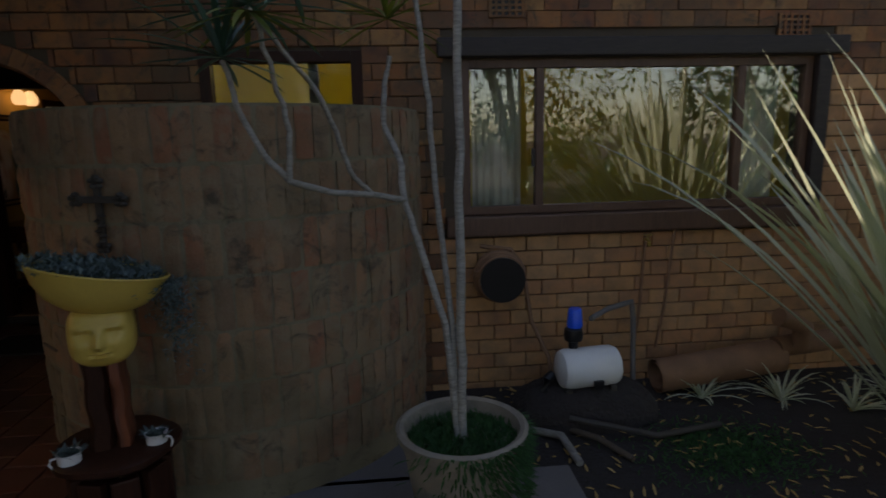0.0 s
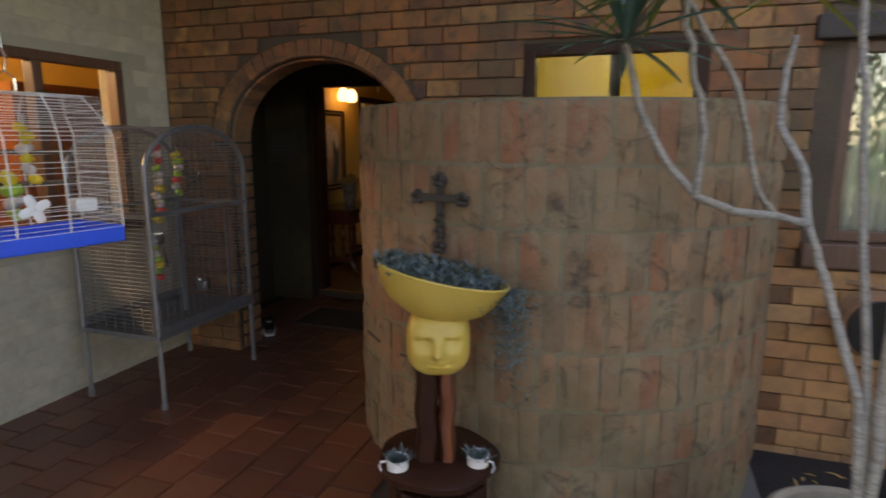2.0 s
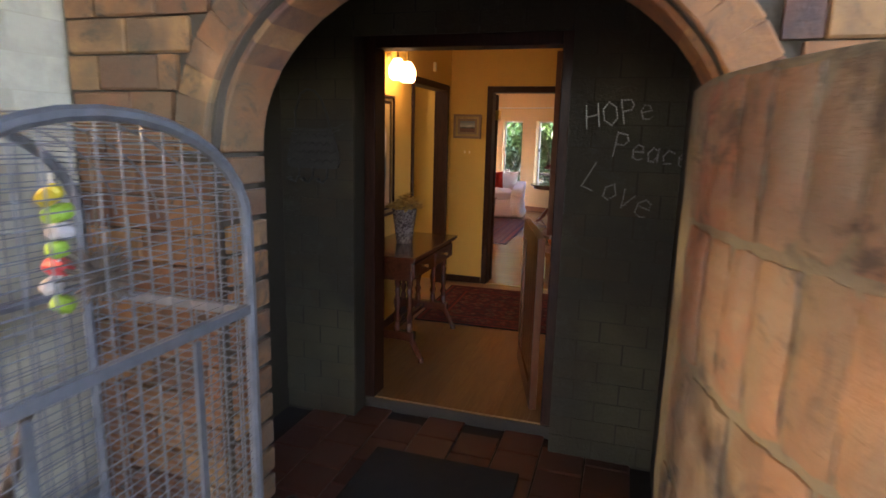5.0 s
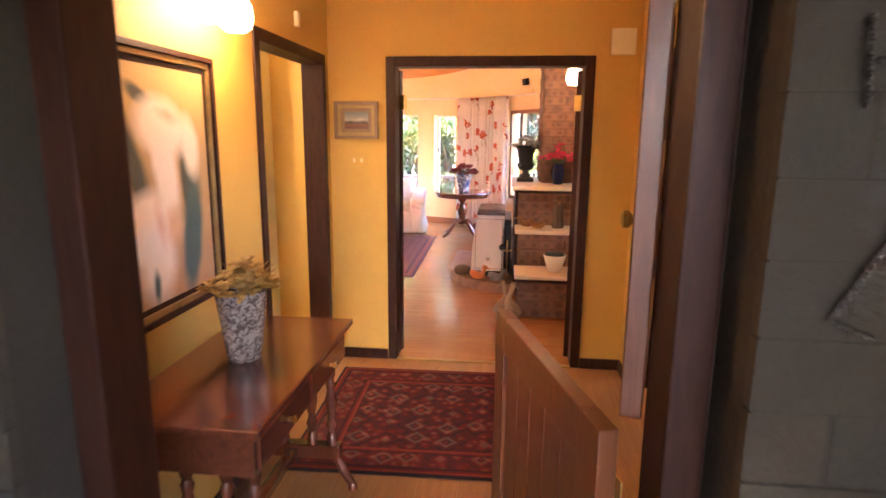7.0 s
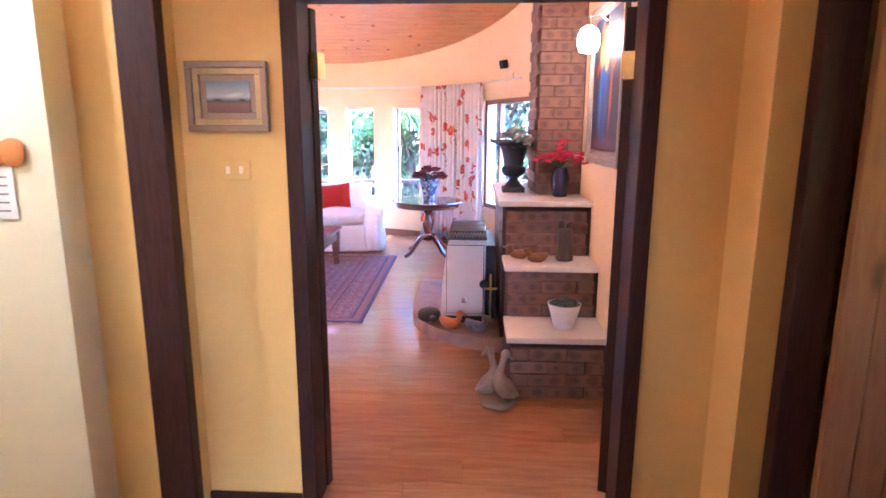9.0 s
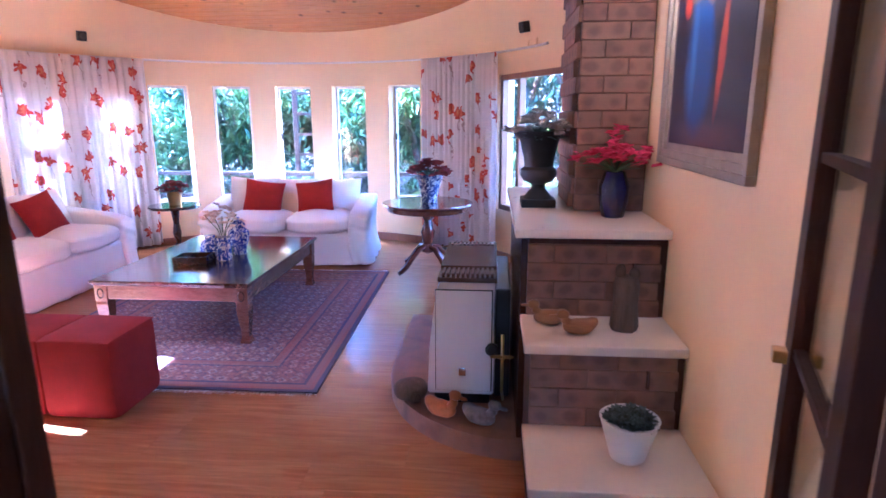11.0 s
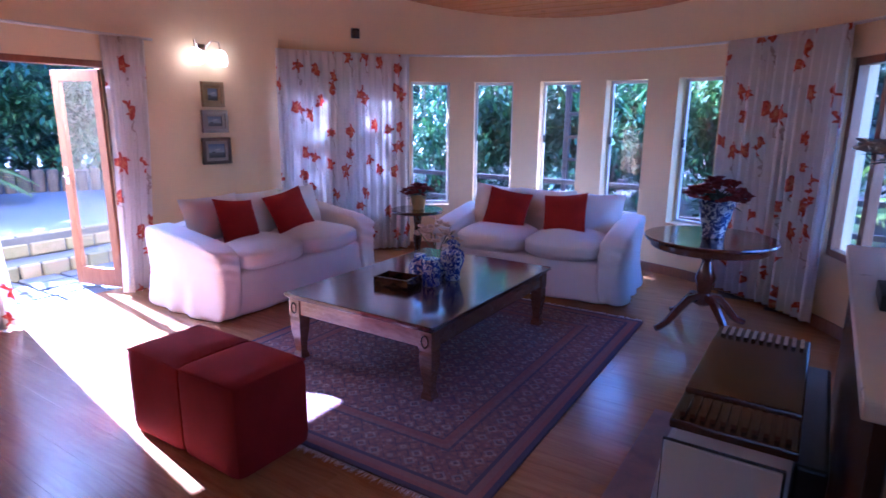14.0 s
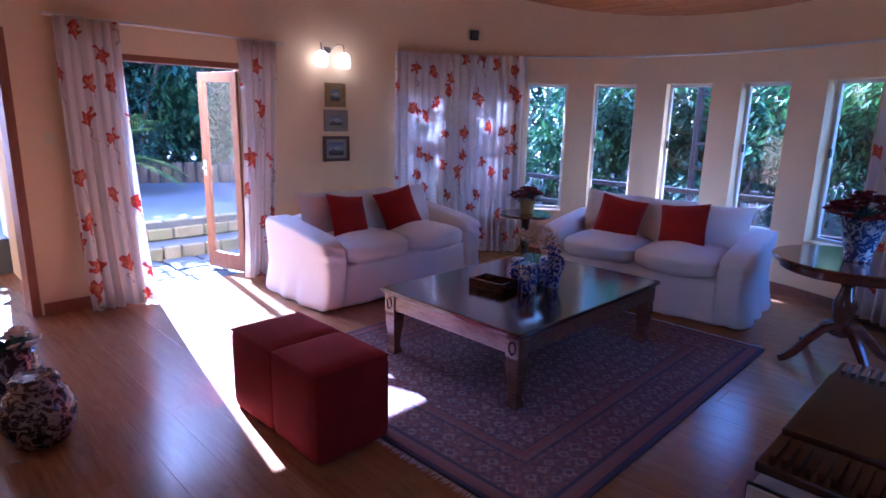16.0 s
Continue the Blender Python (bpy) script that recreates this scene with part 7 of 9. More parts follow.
def round_curtain(a0, a1, seed, folds, label):
    bm = bmesh.new()
    uvl = bm.loops.layers.uv.new("cloth")
    r = random.Random(seed)
    ph = [r.uniform(0, 6.28) for _ in range(4)]
    n_, rows = 150, 14
    span = radians(abs(a1 - a0)) * RR * 1.5
    g = []
    for j in range(rows + 1):
        t = j / rows
        row = []
        for i in range(n_ + 1):
            u = i / n_
            a = 2 * math.pi * folds * u
            off = 0.028 * (0.6 + 0.4 * t) * (math.sin(a + 0.6 * math.sin(a * 0.29 + ph[0])) + 0.3 * math.sin(2.2 * a + ph[1])) * (0.6 if j == 0 else 1)
            q = on_round(a0 + (a1 - a0) * u, RR - 0.09 - off)
            row.append(bm.verts.new((q.x, q.y, 2.17 - 2.13 * t)))
        g.append(row)
    for j in range(rows):
        for i in range(n_):
            f = bm.faces.new((g[j][i], g[j][i + 1], g[j + 1][i + 1], g[j + 1][i]))
            f.smooth = True
            for lp, (ii, jj) in zip(f.loops, ((i, j), (i + 1, j), (i + 1, j + 1), (i, j + 1))):
                lp[uvl].uv = (ii / n_ * span + seed * 2.9, (1 - jj / rows) * 2.13 + seed)
    me = bpy.data.meshes.new("curtain")
    bm.to_mesh(me)
    bm.free()
    me.materials.append(CURTAIN)
    o = new("curtain", me)
    s = o.modifiers.new("thickness", "SOLIDIFY")
    s.thickness = 0.003
    return tagged(o, label, "curtain", "flowered living room curtains")


round_curtain(160.5, 131.0, 2, 17, "white curtain with red flowers, drawn along the round wall")
round_curtain(62.0, 38.5, 5, 14, "white curtain with red flowers, beside the wide window")
curtain("white curtain with red flowers, hanging by the garden door", (WX + 0.10, 7.20), (WX + 0.10, 7.62), 0.02, 2.15, 6, 0.035, flare=0.12, seed=3, sway=(0.10, 0.05))
curtain("white curtain with red flowers, gathered beside the garden door", (WX + 0.10, 8.54), (WX + 0.10, 8.90), 0.03, 2.13, 6, 0.032, flare=-0.30, seed=7, sway=(0.0, -0.09))
curtain("white flowered curtain in the adjoining room", (-6.4, 6.1), (-6.4, 6.9), 0.1, 2.1, 9, 0.03, seed=9)


def rail(label, pts, r=0.012):
    bm = bmesh.new()
    tube(bm, pts, r, r, 8)
    return solid("curtain_rail", bm, WHITE_PAINT, label, "curtain rail", smooth=True)


rail("white curtain rail bent along the round wall", [(*on_round(160 - 2 * k, RR - 0.045), 2.17) for k in range(70)])
rail("white curtain rail above the garden door", [(WX + 0.06, 7.15, 2.16), (WX + 0.06, 9.0, 2.14)])
for th_name, a, z, w_, h_ in (("wall_vent", 157.2, 2.225, 0.21, 0.10), ("wall_vent", 29.0, 2.215, 0.16, 0.08)):
    q = on_round(a, RR)
    th = thing("wall_vent", "cream louvred air vent high on the wall", "vent", pose(q.x, q.y, z, 0, 0, a - 90), "air vents of the living room")
    part("vent_frame", boxes((-w_ / 2, w_ / 2, -0.012, 0.0, -h_ / 2, -h_ / 2 + 0.012), (-w_ / 2, w_ / 2, -0.012, 0, h_ / 2 - 0.012, h_ / 2), (-w_ / 2, -w_ / 2 + 0.012, -0.012, 0, -h_ / 2, h_ / 2), (w_ / 2 - 0.012, w_ / 2, -0.012, 0, -h_ / 2, h_ / 2)), PLASTER_CREAM, th)
    for k in range(4):
        z_ = -h_ / 2 + 0.02 + k * (h_ - 0.03) / 4
        part("slat", boxes((-w_ / 2 + 0.01, w_ / 2 - 0.01, -0.009, 0.0, z_, z_ + 0.007)), PLASTER_CREAM, th)
for a, z in ((142.8, 2.375), (30.5, 2.36)):
    q = on_round(a, RR - 0.05)
    th = thing("wall_speaker", "small black speaker on a wall bracket", "speaker", pose(q.x, q.y, z, 10, 0, a - 90), "black wall speakers")
    part("cabinet", boxes((-0.042, 0.042, -0.04, 0.035, -0.05, 0.05), bevel=0.008), BLACK_METAL, th)
    bm = bmesh.new()
    lathe(bm, [(0.0, 0.0), (0.03, 0.0), (0.034, 0.004), (0.03, 0.008), (0.01, 0.003), (0.0, 0.003)], 20)
    bm.transform(pose(0, -0.04, 0, 90))
    part("speaker_cone", bm, IRON, th, smooth=True)
    part("bracket", boxes((-0.01, 0.01, 0.03, 0.055, -0.01, 0.01)), BLACK_METAL, th)
wl_ = thing("wall_sconce", "chrome wall lamp with two lit glass shades", "wall lamp", pose(WX, 9.50, 2.13))
part("back_plate", boxes((0, 0.015, -0.07, 0.07, -0.03, 0.03), bevel=0.005), CHROME, wl_)
for y in (-0.13, 0.13):
    bm = bmesh.new()
    tube(bm, [(0.01, y * 0.3, 0.0), (0.05, y * 0.7, 0.06), (0.10, y, 0.05), (0.11, y, -0.02)], 0.006, seg=8)
    part("arm", bm, CHROME, wl_, smooth=True)
    bm = bmesh.new()
    lathe(bm, [(0.02, -0.02), (0.045, -0.035), (0.058, -0.07), (0.06, -0.13), (0.054, -0.16), (0.03, -0.165)], 20, (0.11, y, 0))
    g = part("shade", bm, SCONCE_GLOW, wl_, "lit frosted glass shade", smooth=True)
    g.visible_shadow = False
pl = thing("picture_lamp", "wall lamp with a lit frosted glass shade", "wall lamp", pose(EX, 6.92, 2.2))
part("back_plate", boxes((-0.015, 0, -0.05, 0.05, -0.03, 0.03), bevel=0.005), CHROME, pl)
bm = bmesh.new()
lathe(bm, [(0.02, -0.03), (0.05, -0.05), (0.066, -0.09), (0.066, -0.14), (0.05, -0.18), (0.03, -0.185)], 20, (-0.12, 0, 0))
g = part("shade", bm, SCONCE_GLOW, pl, "lit frosted glass shade", smooth=True)
g.visible_shadow = False
bm = bmesh.new()
tube(bm, [(-0.01, 0, 0), (-0.06, 0, 0.04), (-0.12, 0, 0.02), (-0.12, 0, -0.03)], 0.006, seg=8)
part("arm", bm, CHROME, pl, smooth=True)
SCENE_BLUE = painted("painted_seascape", [(0.45, (0.03, 0.035, 0.03)), (0.48, (0.10, 0.12, 0.13)), (0.49, (0.36, 0.40, 0.44)), (0.56, (0.10, 0.16, 0.30))], [(0.01, 0.012, 0.05, 0.014, 10, (0.6, 0.6, 0.6), 0.8), (-0.03, -0.012, 0.03, 0.012, 0, (0.02, 0.025, 0.02), 0.5)], 0.008)
framed("small_picture", "small landscape in a broad gilt frame", pose(*on_round(173.6, RR - 0.008), 1.71, 0, 0, 83.6), 0.10, 0.11, 0.06, GILT, SCENE_BLUE, 2)
framed("small_picture", "small landscape in a silvered frame", pose(*on_round(173.55, RR - 0.008), 1.462, 0, 0, 83.55), 0.14, 0.09, 0.06, SILVER, SCENE_BLUE, 2)
framed("small_picture", "small landscape in a dull brown frame", pose(*on_round(173.6, RR - 0.009), 1.184, 0, 0, 83.6), 0.17, 0.13, 0.06, LOG, SCENE_BLUE, 2, liner=SILVER)
sw = thing("light_switch", "cream light switch plate by the garden door", "switch", pose(WX, 7.12, 1.31, 0, 0, 90))
part("plate", boxes((-0.035, 0.035, -0.008, 0, -0.04, 0.04), bevel=0.003), PLASTER_PALE, sw)
part("rocker", boxes((-0.008, 0.008, -0.013, -0.008, -0.014, 0.014), bevel=0.002), PLASTER_PALE, sw)


# sofas
def sofa(m, w, label):
    """Slip-covered two-seater facing -y of its pose: low rolled arms, loose seat and back cushions."""
    th = thing("sofa", label, "sofa", m, "white sofas")
    r = random.Random(int(w * 100))
    bm = bmesh.new()
    blob(bm, w - 0.12, 0.88, 0.36, 14, 26, pose(0, 0.0, 0.185))
    for v in bm.verts:
        low = max(0.0, 0.26 - v.co.z) / 0.26
        if v.co.y < -0.3:
            v.co.y -= low * (0.022 + 0.010 * math.sin(v.co.x * 23 + 1.2 * math.sin(v.co.x * 7)))
        v.co.z = max(0.004, v.co.z)
    part("base", bm, CLOTH_WHITE, th, smooth=True)
    for s in (-1, 1):
        bm = bmesh.new()
        blob(bm, 0.235, 0.95, 0.57, 8, 34, pose(0, 0.0, 0.287))
        for v in bm.verts:
            x, y, z = v.co
            front = max(0.0, min(1.0, (-0.22 - y) / 0.24))
            up, low = max(0.0, z - 0.30) / 0.27, max(0.0, 0.30 - z) / 0.30
            gather = math.sin(z * 64 + 5 * y + 1.5 * math.sin(x * 20)) * front * min(1.0, up * 1.6) * (1 - 0.4 * up)
            hang = math.sin(y * 17 + 1.4 * math.sin(y * 6) + s) * low
            v.co.x = x * (1 - 0.10 * (1 - low) + 0.10 * up) + s * (0.030 * up * up + 0.045 * low * low + 0.011 * gather + 0.016 * hang * (1 if x * s > 0 else 0))
            v.co.y = y - front * (0.013 * gather + 0.014 * low * (1 + math.sin(x * 48)))
            v.co.z = max(0.004, z + up * 0.10 * max(0.0, min(1.0, (y + 0.45) / 0.8)) - 0.015 * up * front)
            v.co.x += s * (w / 2 - 0.125)
        part("arm", bm, CLOTH_WHITE, th, smooth=True)
    bm = bmesh.new()
    blob(bm, w - 0.22, 0.24, 0.60, 7, 14, pose(0, 0.34, 0.35, -6))
    for v in bm.verts:
        v.co.z += 0.008 * math.sin(v.co.x * 9)
    part("backrest", bm, CLOTH_WHITE, th, smooth=True)
    sw_ = (w - 0.45) / 2
    for s in (-1, 1):
        bm = bmesh.new()
        blob(bm, sw_ + 0.02, 0.76, 0.165, 4.2, 18, pose(s * sw_ / 2, -0.125, 0.437), 0.55)
        for v in bm.verts:
            v.co.z += 0.006 * math.sin(v.co.x * 13 + s) * math.sin(v.co.y * 9) - 0.03 * max(0.0, v.co.y)
            v.co.y -= 0.02 * max(0.0, 1 - ((v.co.x - s * sw_ / 2) / (sw_ / 2)) ** 2) if v.co.y < -0.3 else 0.0
        c = part("seat_cushion", bm, CLOTH_WHITE, th, smooth=True)
        for dz in (0.038, -0.030):
            bm = bmesh.new()
            hw_ = sw_ / 2
            tube(bm, [(s * hw_ + hw_ * 0.96 * q, -0.125 - 0.372 * (1 - abs(q) ** 5 * 0.22) - 0.02 * (1 - q * q), 0.437 + dz) for q in [k / 10 - 1 for k in range(21)]], 0.0045, seg=5)
            part("piping", bm, CLOTH_WHITE, c)
    k = 3
    bwid = (w - 0.42) / k
    for i in range(k):
        bm = bmesh.new()
        pillow(bm, bwid + 0.12, 0.47, 0.19, pose(-w / 2 + 0.21 + bwid * (i + 0.5), 0.13 + 0.015 * i, 0.645 - 0.008 * i, -17 - 2 * i, (1 - i) * 2 + r.uniform(-2, 2), (1 - i) * 4), 0.12, 16)
        for v in bm.verts:
            v.co.y += 0.006 * math.sin(v.co.x * 31 + i) * math.sin(v.co.z * 25)
        part("back_cushion", bm, CLOTH_WHITE, th, smooth=True)
    return th


M1 = pose(-3.86, 9.42, 0, 0, 0, 90)
M2 = pose(-1.97, 10.97, 0, 0, 0, 5)
sofa(M1, 1.80, "white slip-covered sofa by the garden door")
sofa(M2, 1.77, "white slip-covered sofa in front of the slit windows")


def red_cushion(m):
    bm = bmesh.new()
    pillow(bm, 0.42, 0.42, 0.15, Matrix.Identity(4), 0.14)
    o = solid("throw_cushion", bm, CLOTH_RED, "dark red square cushion leaning on a white sofa", "cushion", smooth=True, m=m, group="red cushions on the sofas")


red_cushion(M1 @ pose(-0.38, -0.07, 0.655, -24, 8, 6))
red_cushion(M1 @ pose(0.20, -0.05, 0.665, -24, -10, -4))
red_cushion(M2 @ pose(-0.30, -0.07, 0.660, -22, 8, 4))
red_cushion(M2 @ pose(0.26, -0.07, 0.660, -22, -8, -6))

# coffee table
LIV_RUG = rug_mat("living_rug_wool", (0.30, 0.155, 0.13), (0.47, 0.39, 0.34), (0.31, 0.13, 0.10), (0.10, 0.085, 0.12), (1.09, 1.32), 11.0)
LRM = pose(-1.88, 9.04, 0, 0, 0, 1.0)
lr = solid("living_rug", boxes((-1.09, 1.09, -1.32, 1.32, 0, 0.012), bevel=0.004), LIV_RUG, "large faded red and blue oriental rug", "rug", m=LRM)
bm = bmesh.new()
for i in range(330):
    for s in (-1, 1):
        x = -1.08 + 2.16 * (i + 0.5) / 330
        blade(bm, (x, s * 1.32, 0.006), (rnd.gauss(0, 0.25), s, 0.1), rnd.uniform(0.03, 0.06), 0.004, 3, 2)
part("fringe", bm, CLOTH_WHITE, lr, "off-white knotted fringe", kind="stuff")
ct = thing("coffee_table", "large low dark wooden coffee table with carved corners", "table", pose(-1.97, 9.16, 0.012))
X, Y = 0.565, 0.78
part("tabletop", boxes((-X, X, -Y, Y, 0.415, 0.438), (-X + 0.015, X - 0.015, -Y + 0.015, Y - 0.015, 0.400, 0.415), bevel=0.005), DARK_TABLE, ct)
EDGE = wood("worn_brown_wood", (0.10, 0.045, 0.025), (0.22, 0.11, 0.065), rough=0.25, grain=(2, 2, 8), scale=5, coat=0.4)
for r in ((-X + 0.09, X - 0.09, -Y + 0.03, -Y + 0.055, 0.30, 0.40), (-X + 0.09, X - 0.09, Y - 0.055, Y - 0.03, 0.30, 0.40), (-X + 0.03, -X + 0.055, -Y + 0.09, Y - 0.09, 0.30, 0.40), (X - 0.055, X - 0.03, -Y + 0.09, Y - 0.09, 0.30, 0.40)):
    part("apron", boxes(r, bevel=0.006), EDGE, ct)
for sx in (-1, 1):
    for sy in (-1, 1):
        cx, cy = sx * (X - 0.065), sy * (Y - 0.065)
        bm = bmesh.new()
        box(bm, cx - 0.045, cx + 0.045, cy - 0.045, cy + 0.045, 0.285, 0.40, bevel=0.006)
        last = None
        for z, w_ in ((0.285, 0.036), (0.26, 0.042), (0.20, 0.040), (0.10, 0.028), (0.05, 0.026), (0.02, 0.034), (0.0, 0.036)):
            cur = [bm.verts.new((cx + a * w_, cy + b * w_, z)) for a, b in ((-1, -1), (1, -1), (1, 1), (-1, 1))]
            if last:
                for k in range(4):
                    bm.faces.new((last[k], last[(k + 1) % 4], cur[(k + 1) % 4], cur[k]))
            last = cur
        bm.faces.new(last)
        leg = part("leg", bm, EDGE, ct, "carved cabriole leg")
        bm = bmesh.new()
        tube(bm, [(cx + 0.022 * math.cos(i * 0.5236), cy + sy * 0.047, 0.343 + 0.034 * math.sin(i * 0.5236)) for i in range(13)], 0.005, seg=5, caps=False)
        part("carved_ring", bm, DARK_TABLE, leg)
ZT = 0.45
tray = thing("wooden_tray", "dark square wooden tray on the coffee table", "tray", pose(-2.06, 8.93, ZT, 0, 0, 5))
part("tray_base", boxes((-0.13, 0.13, -0.09, 0.09, 0, 0.012), bevel=0.003), DARK_TABLE, tray)
part("tray_rim", boxes((-0.13, 0.13, -0.09, -0.075, 0.012, 0.06), (-0.13, 0.13, 0.075, 0.09, 0.012, 0.06), (-0.13, -0.115, -0.075, 0.075, 0.012, 0.06), (0.115, 0.13, -0.075, 0.075, 0.012, 0.06), bevel=0.003), DARK_TABLE, tray)


def ginger_jar(x, y, prof, label, lid=None):
    th = thing("china_jar", label, "jar", pose(x, y, ZT), "blue and white china on the coffee table")
    bm = bmesh.new()
    lathe(bm, prof, 28)
    part("jar_body", bm, CHINA, th, smooth=True)
    if lid:
        bm = bmesh.new()
        lathe(bm, lid, 24)
        part("lid", bm, CHINA, th, smooth=True)


ginger_jar(-2.02, 9.13, [(0.055, 0), (0.072, 0.01), (0.078, 0.09), (0.06, 0.125), (0.036, 0.14), (0.036, 0.155), (0.0, 0.155)], "squat blue and white china jar", [(0.04, 0.155), (0.04, 0.172), (0.0, 0.176)])
ginger_jar(-1.87, 9.04, [(0.055, 0), (0.06, 0.006), (0.06, 0.17), (0.055, 0.178), (0.0, 0.178)], "straight blue and white china canister")
ginger_jar(-1.83, 9.24, [(0.05, 0), (0.055, 0.01), (0.05, 0.04), (0.085, 0.15), (0.078, 0.19), (0.045, 0.215), (0.045, 0.23), (0.0, 0.23)], "tall lidded blue and white ginger jar", [(0.05, 0.23), (0.056, 0.24), (0.03, 0.27), (0.008, 0.28), (0.014, 0.295), (0.0, 0.305)])
orch = thing("orchid", "pale pink orchid in a china pot", "plant", pose(-1.98, 9.27, ZT))
bm = bmesh.new()
lathe(bm, [(0.05, 0.0), (0.06, 0.01), (0.07, 0.10), (0.065, 0.10), (0.05, 0.08), (0.0, 0.08)], 20)
part("pot_body", bm, CHINA, orch, smooth=True)
bm = bmesh.new()
for k in range(5):
    a = k * 1.3
    tube(bm, [(0, 0, 0.08), (0.04 * math.cos(a), 0.04 * math.sin(a), 0.2), (0.13 * math.cos(a), 0.13 * math.sin(a), 0.32)], 0.003, seg=5)
part("stems", bm, LEAF, orch)
bm = bmesh.new()
posy(bm, 42, 0.17, 0.22, 0.42, 0.034, 0.036, 3, 9)
part("blossoms", bm, PETAL_BLUSH, orch, "pale pink blossoms", kind="stuff")

# red cubes
for k, (cx, tn) in enumerate(((-2.31, 0.5), (-1.905, -0.5))):
    bm = bmesh.new()
    blob(bm, 0.405, 0.415, 0.44, 16, 9, pose(0, 0, 0.22))
    for v in bm.verts:
        if v.co.z > 0.40:
            v.co.z += 0.012 * (1 - (v.co.x / 0.2) ** 2) * (1 - (v.co.y / 0.2) ** 2)
    th = thing("ottoman", "square red suede ottoman cube", "ottoman", pose(cx, 7.57, 0, 0, 0, tn), "red ottomans")
    part("upholstery", bm, SUEDE_RED, th, smooth=True)
    bm = bmesh.new()
    for z in (0.425,):
        tube(bm, [(x, y, z) for x, y in ((-0.195, -0.2), (0.195, -0.2), (0.195, 0.2), (-0.195, 0.2), (-0.195, -0.2))], 0.004, seg=5)
    part("piping", bm, SUEDE_RED, th)

# pedestal table with china pot
rt = thing("pedestal_table", "round polished mahogany pedestal table on splayed feet", "table", pose(-0.43, 10.50, 0))
bm = bmesh.new()
lathe(bm, [(0.0, 0.665), (0.40, 0.665), (0.44, 0.672), (0.452, 0.69), (0.445, 0.70), (0.0, 0.70)], 48)
part("tabletop", bm, MAHOGANY, rt, smooth=True)
bm = bmesh.new()
lathe(bm, [(0.395, 0.62), (0.40, 0.625), (0.40, 0.664), (0.0, 0.664)], 48)
part("apron", bm, MAHOGANY, rt, smooth=True)
bm = bmesh.new()
lathe(bm, [(0.03, 0.18), (0.065, 0.20), (0.07, 0.24), (0.045, 0.28), (0.06, 0.34), (0.072, 0.40), (0.05, 0.46), (0.035, 0.52), (0.06, 0.56), (0.09, 0.62)], 20)
part("column", bm, MAHOGANY, rt, smooth=True)
for k in range(4):
    a = radians(45 + 90 * k)
    bm = bmesh.new()
    P = [(0.03, 0.25), (0.12, 0.235), (0.20, 0.16), (0.28, 0.07), (0.34, 0.035), (0.37, 0.028)]
    tube(bm, [(r * math.cos(a), r * math.sin(a), z) for r, z in P], 0.034, 0.022, 8)
    part("splay_foot", bm, MAHOGANY, rt, smooth=True)


def planted(x, y, z, prof, body_mat, petal, label, n, spread, z0, z1, seed, ln=0.035):
    th = thing("flower_pot", label, "potted flowers", pose(x, y, z))
    bm = bmesh.new()
    lathe(bm, prof, 30)
    part("pot_body", bm, body_mat, th, smooth=True)
    bm = bmesh.new()
    posy(bm, n, spread, z0, z1, ln, ln * 0.9, 3, seed)
    part("bouquet", bm, petal, th, kind="stuff")
    bm = bmesh.new()
    r = random.Random(seed)
    for _ in range(90):
        a = r.uniform(0, 6.28)
        blade(bm, (0, 0, z0 - 0.03), (math.cos(a), math.sin(a), r.uniform(0.0, 0.9)), spread * r.uniform(0.7, 1.15), 0.018, 4, 4)
    part("leaves", bm, LEAF_BLUE, th, kind="stuff")
    return th


planted(-0.41, 10.50, 0.70, [(0.07, 0), (0.08, 0.01), (0.075, 0.03), (0.10, 0.14), (0.125, 0.25), (0.132, 0.28), (0.12, 0.28), (0.10, 0.22), (0.0, 0.2)], CHINA_DARK, PETAL_RED, "dark blue china pot with dark red dried flowers", 60, 0.21, 0.27, 0.42, 12, 0.05)
sdt = thing("side_table", "small round dark wooden side table", "table", pose(-3.24, 10.80, 0))
bm = bmesh.new()
lathe(bm, [(0.0, 0.57), (0.26, 0.57), (0.27, 0.585), (0.26, 0.60), (0.0, 0.60)], 36)
part("tabletop", bm, DARK_TABLE, sdt, smooth=True)
bm = bmesh.new()
lathe(bm, [(0.14, 0.0), (0.13, 0.04), (0.04, 0.08), (0.03, 0.2), (0.045, 0.3), (0.03, 0.4), (0.05, 0.57)], 18)
part("column", bm, DARK_TABLE, sdt, smooth=True)
planted(-3.24, 10.82, 0.60, [(0.06, 0), (0.075, 0.1), (0.085, 0.15), (0.075, 0.15), (0.0, 0.12)], BRASS, PETAL_RED, "brass pot of dark red flowers on the side table", 44, 0.17, 0.15, 0.26, 17, 0.04)

# fireplace
fp = thing("fireplace", "stepped brick fireplace with white slab shelves", "fireplace", kind="structure")
part("masonry", boxes((0.365, EX, 6.455, 6.845, 0.0, 0.345), (0.365, EX, 6.845, 7.165, 0.0, 0.68), (0.365, EX, 7.165, 8.50, 0.0, 1.055)), MORTAR_FIRE, fp)
for x0, ya, yb, z in ((0.335, 6.42, 6.83, 0.345), (0.335, 6.80, 7.15, 0.68), (0.305, 7.105, 8.55, 1.055)):
    part("shelf_slab", boxes((x0, EX - 0.002, ya, yb, z, z + 0.037), bevel=0.006), MARBLE, fp, "polished off-white slab")
part("chimney", boxes((0.61, EX, 7.61, 8.24, 1.092, 3.75)), MORTAR_FIRE, fp)
bm = bmesh.new()
n_ = 18
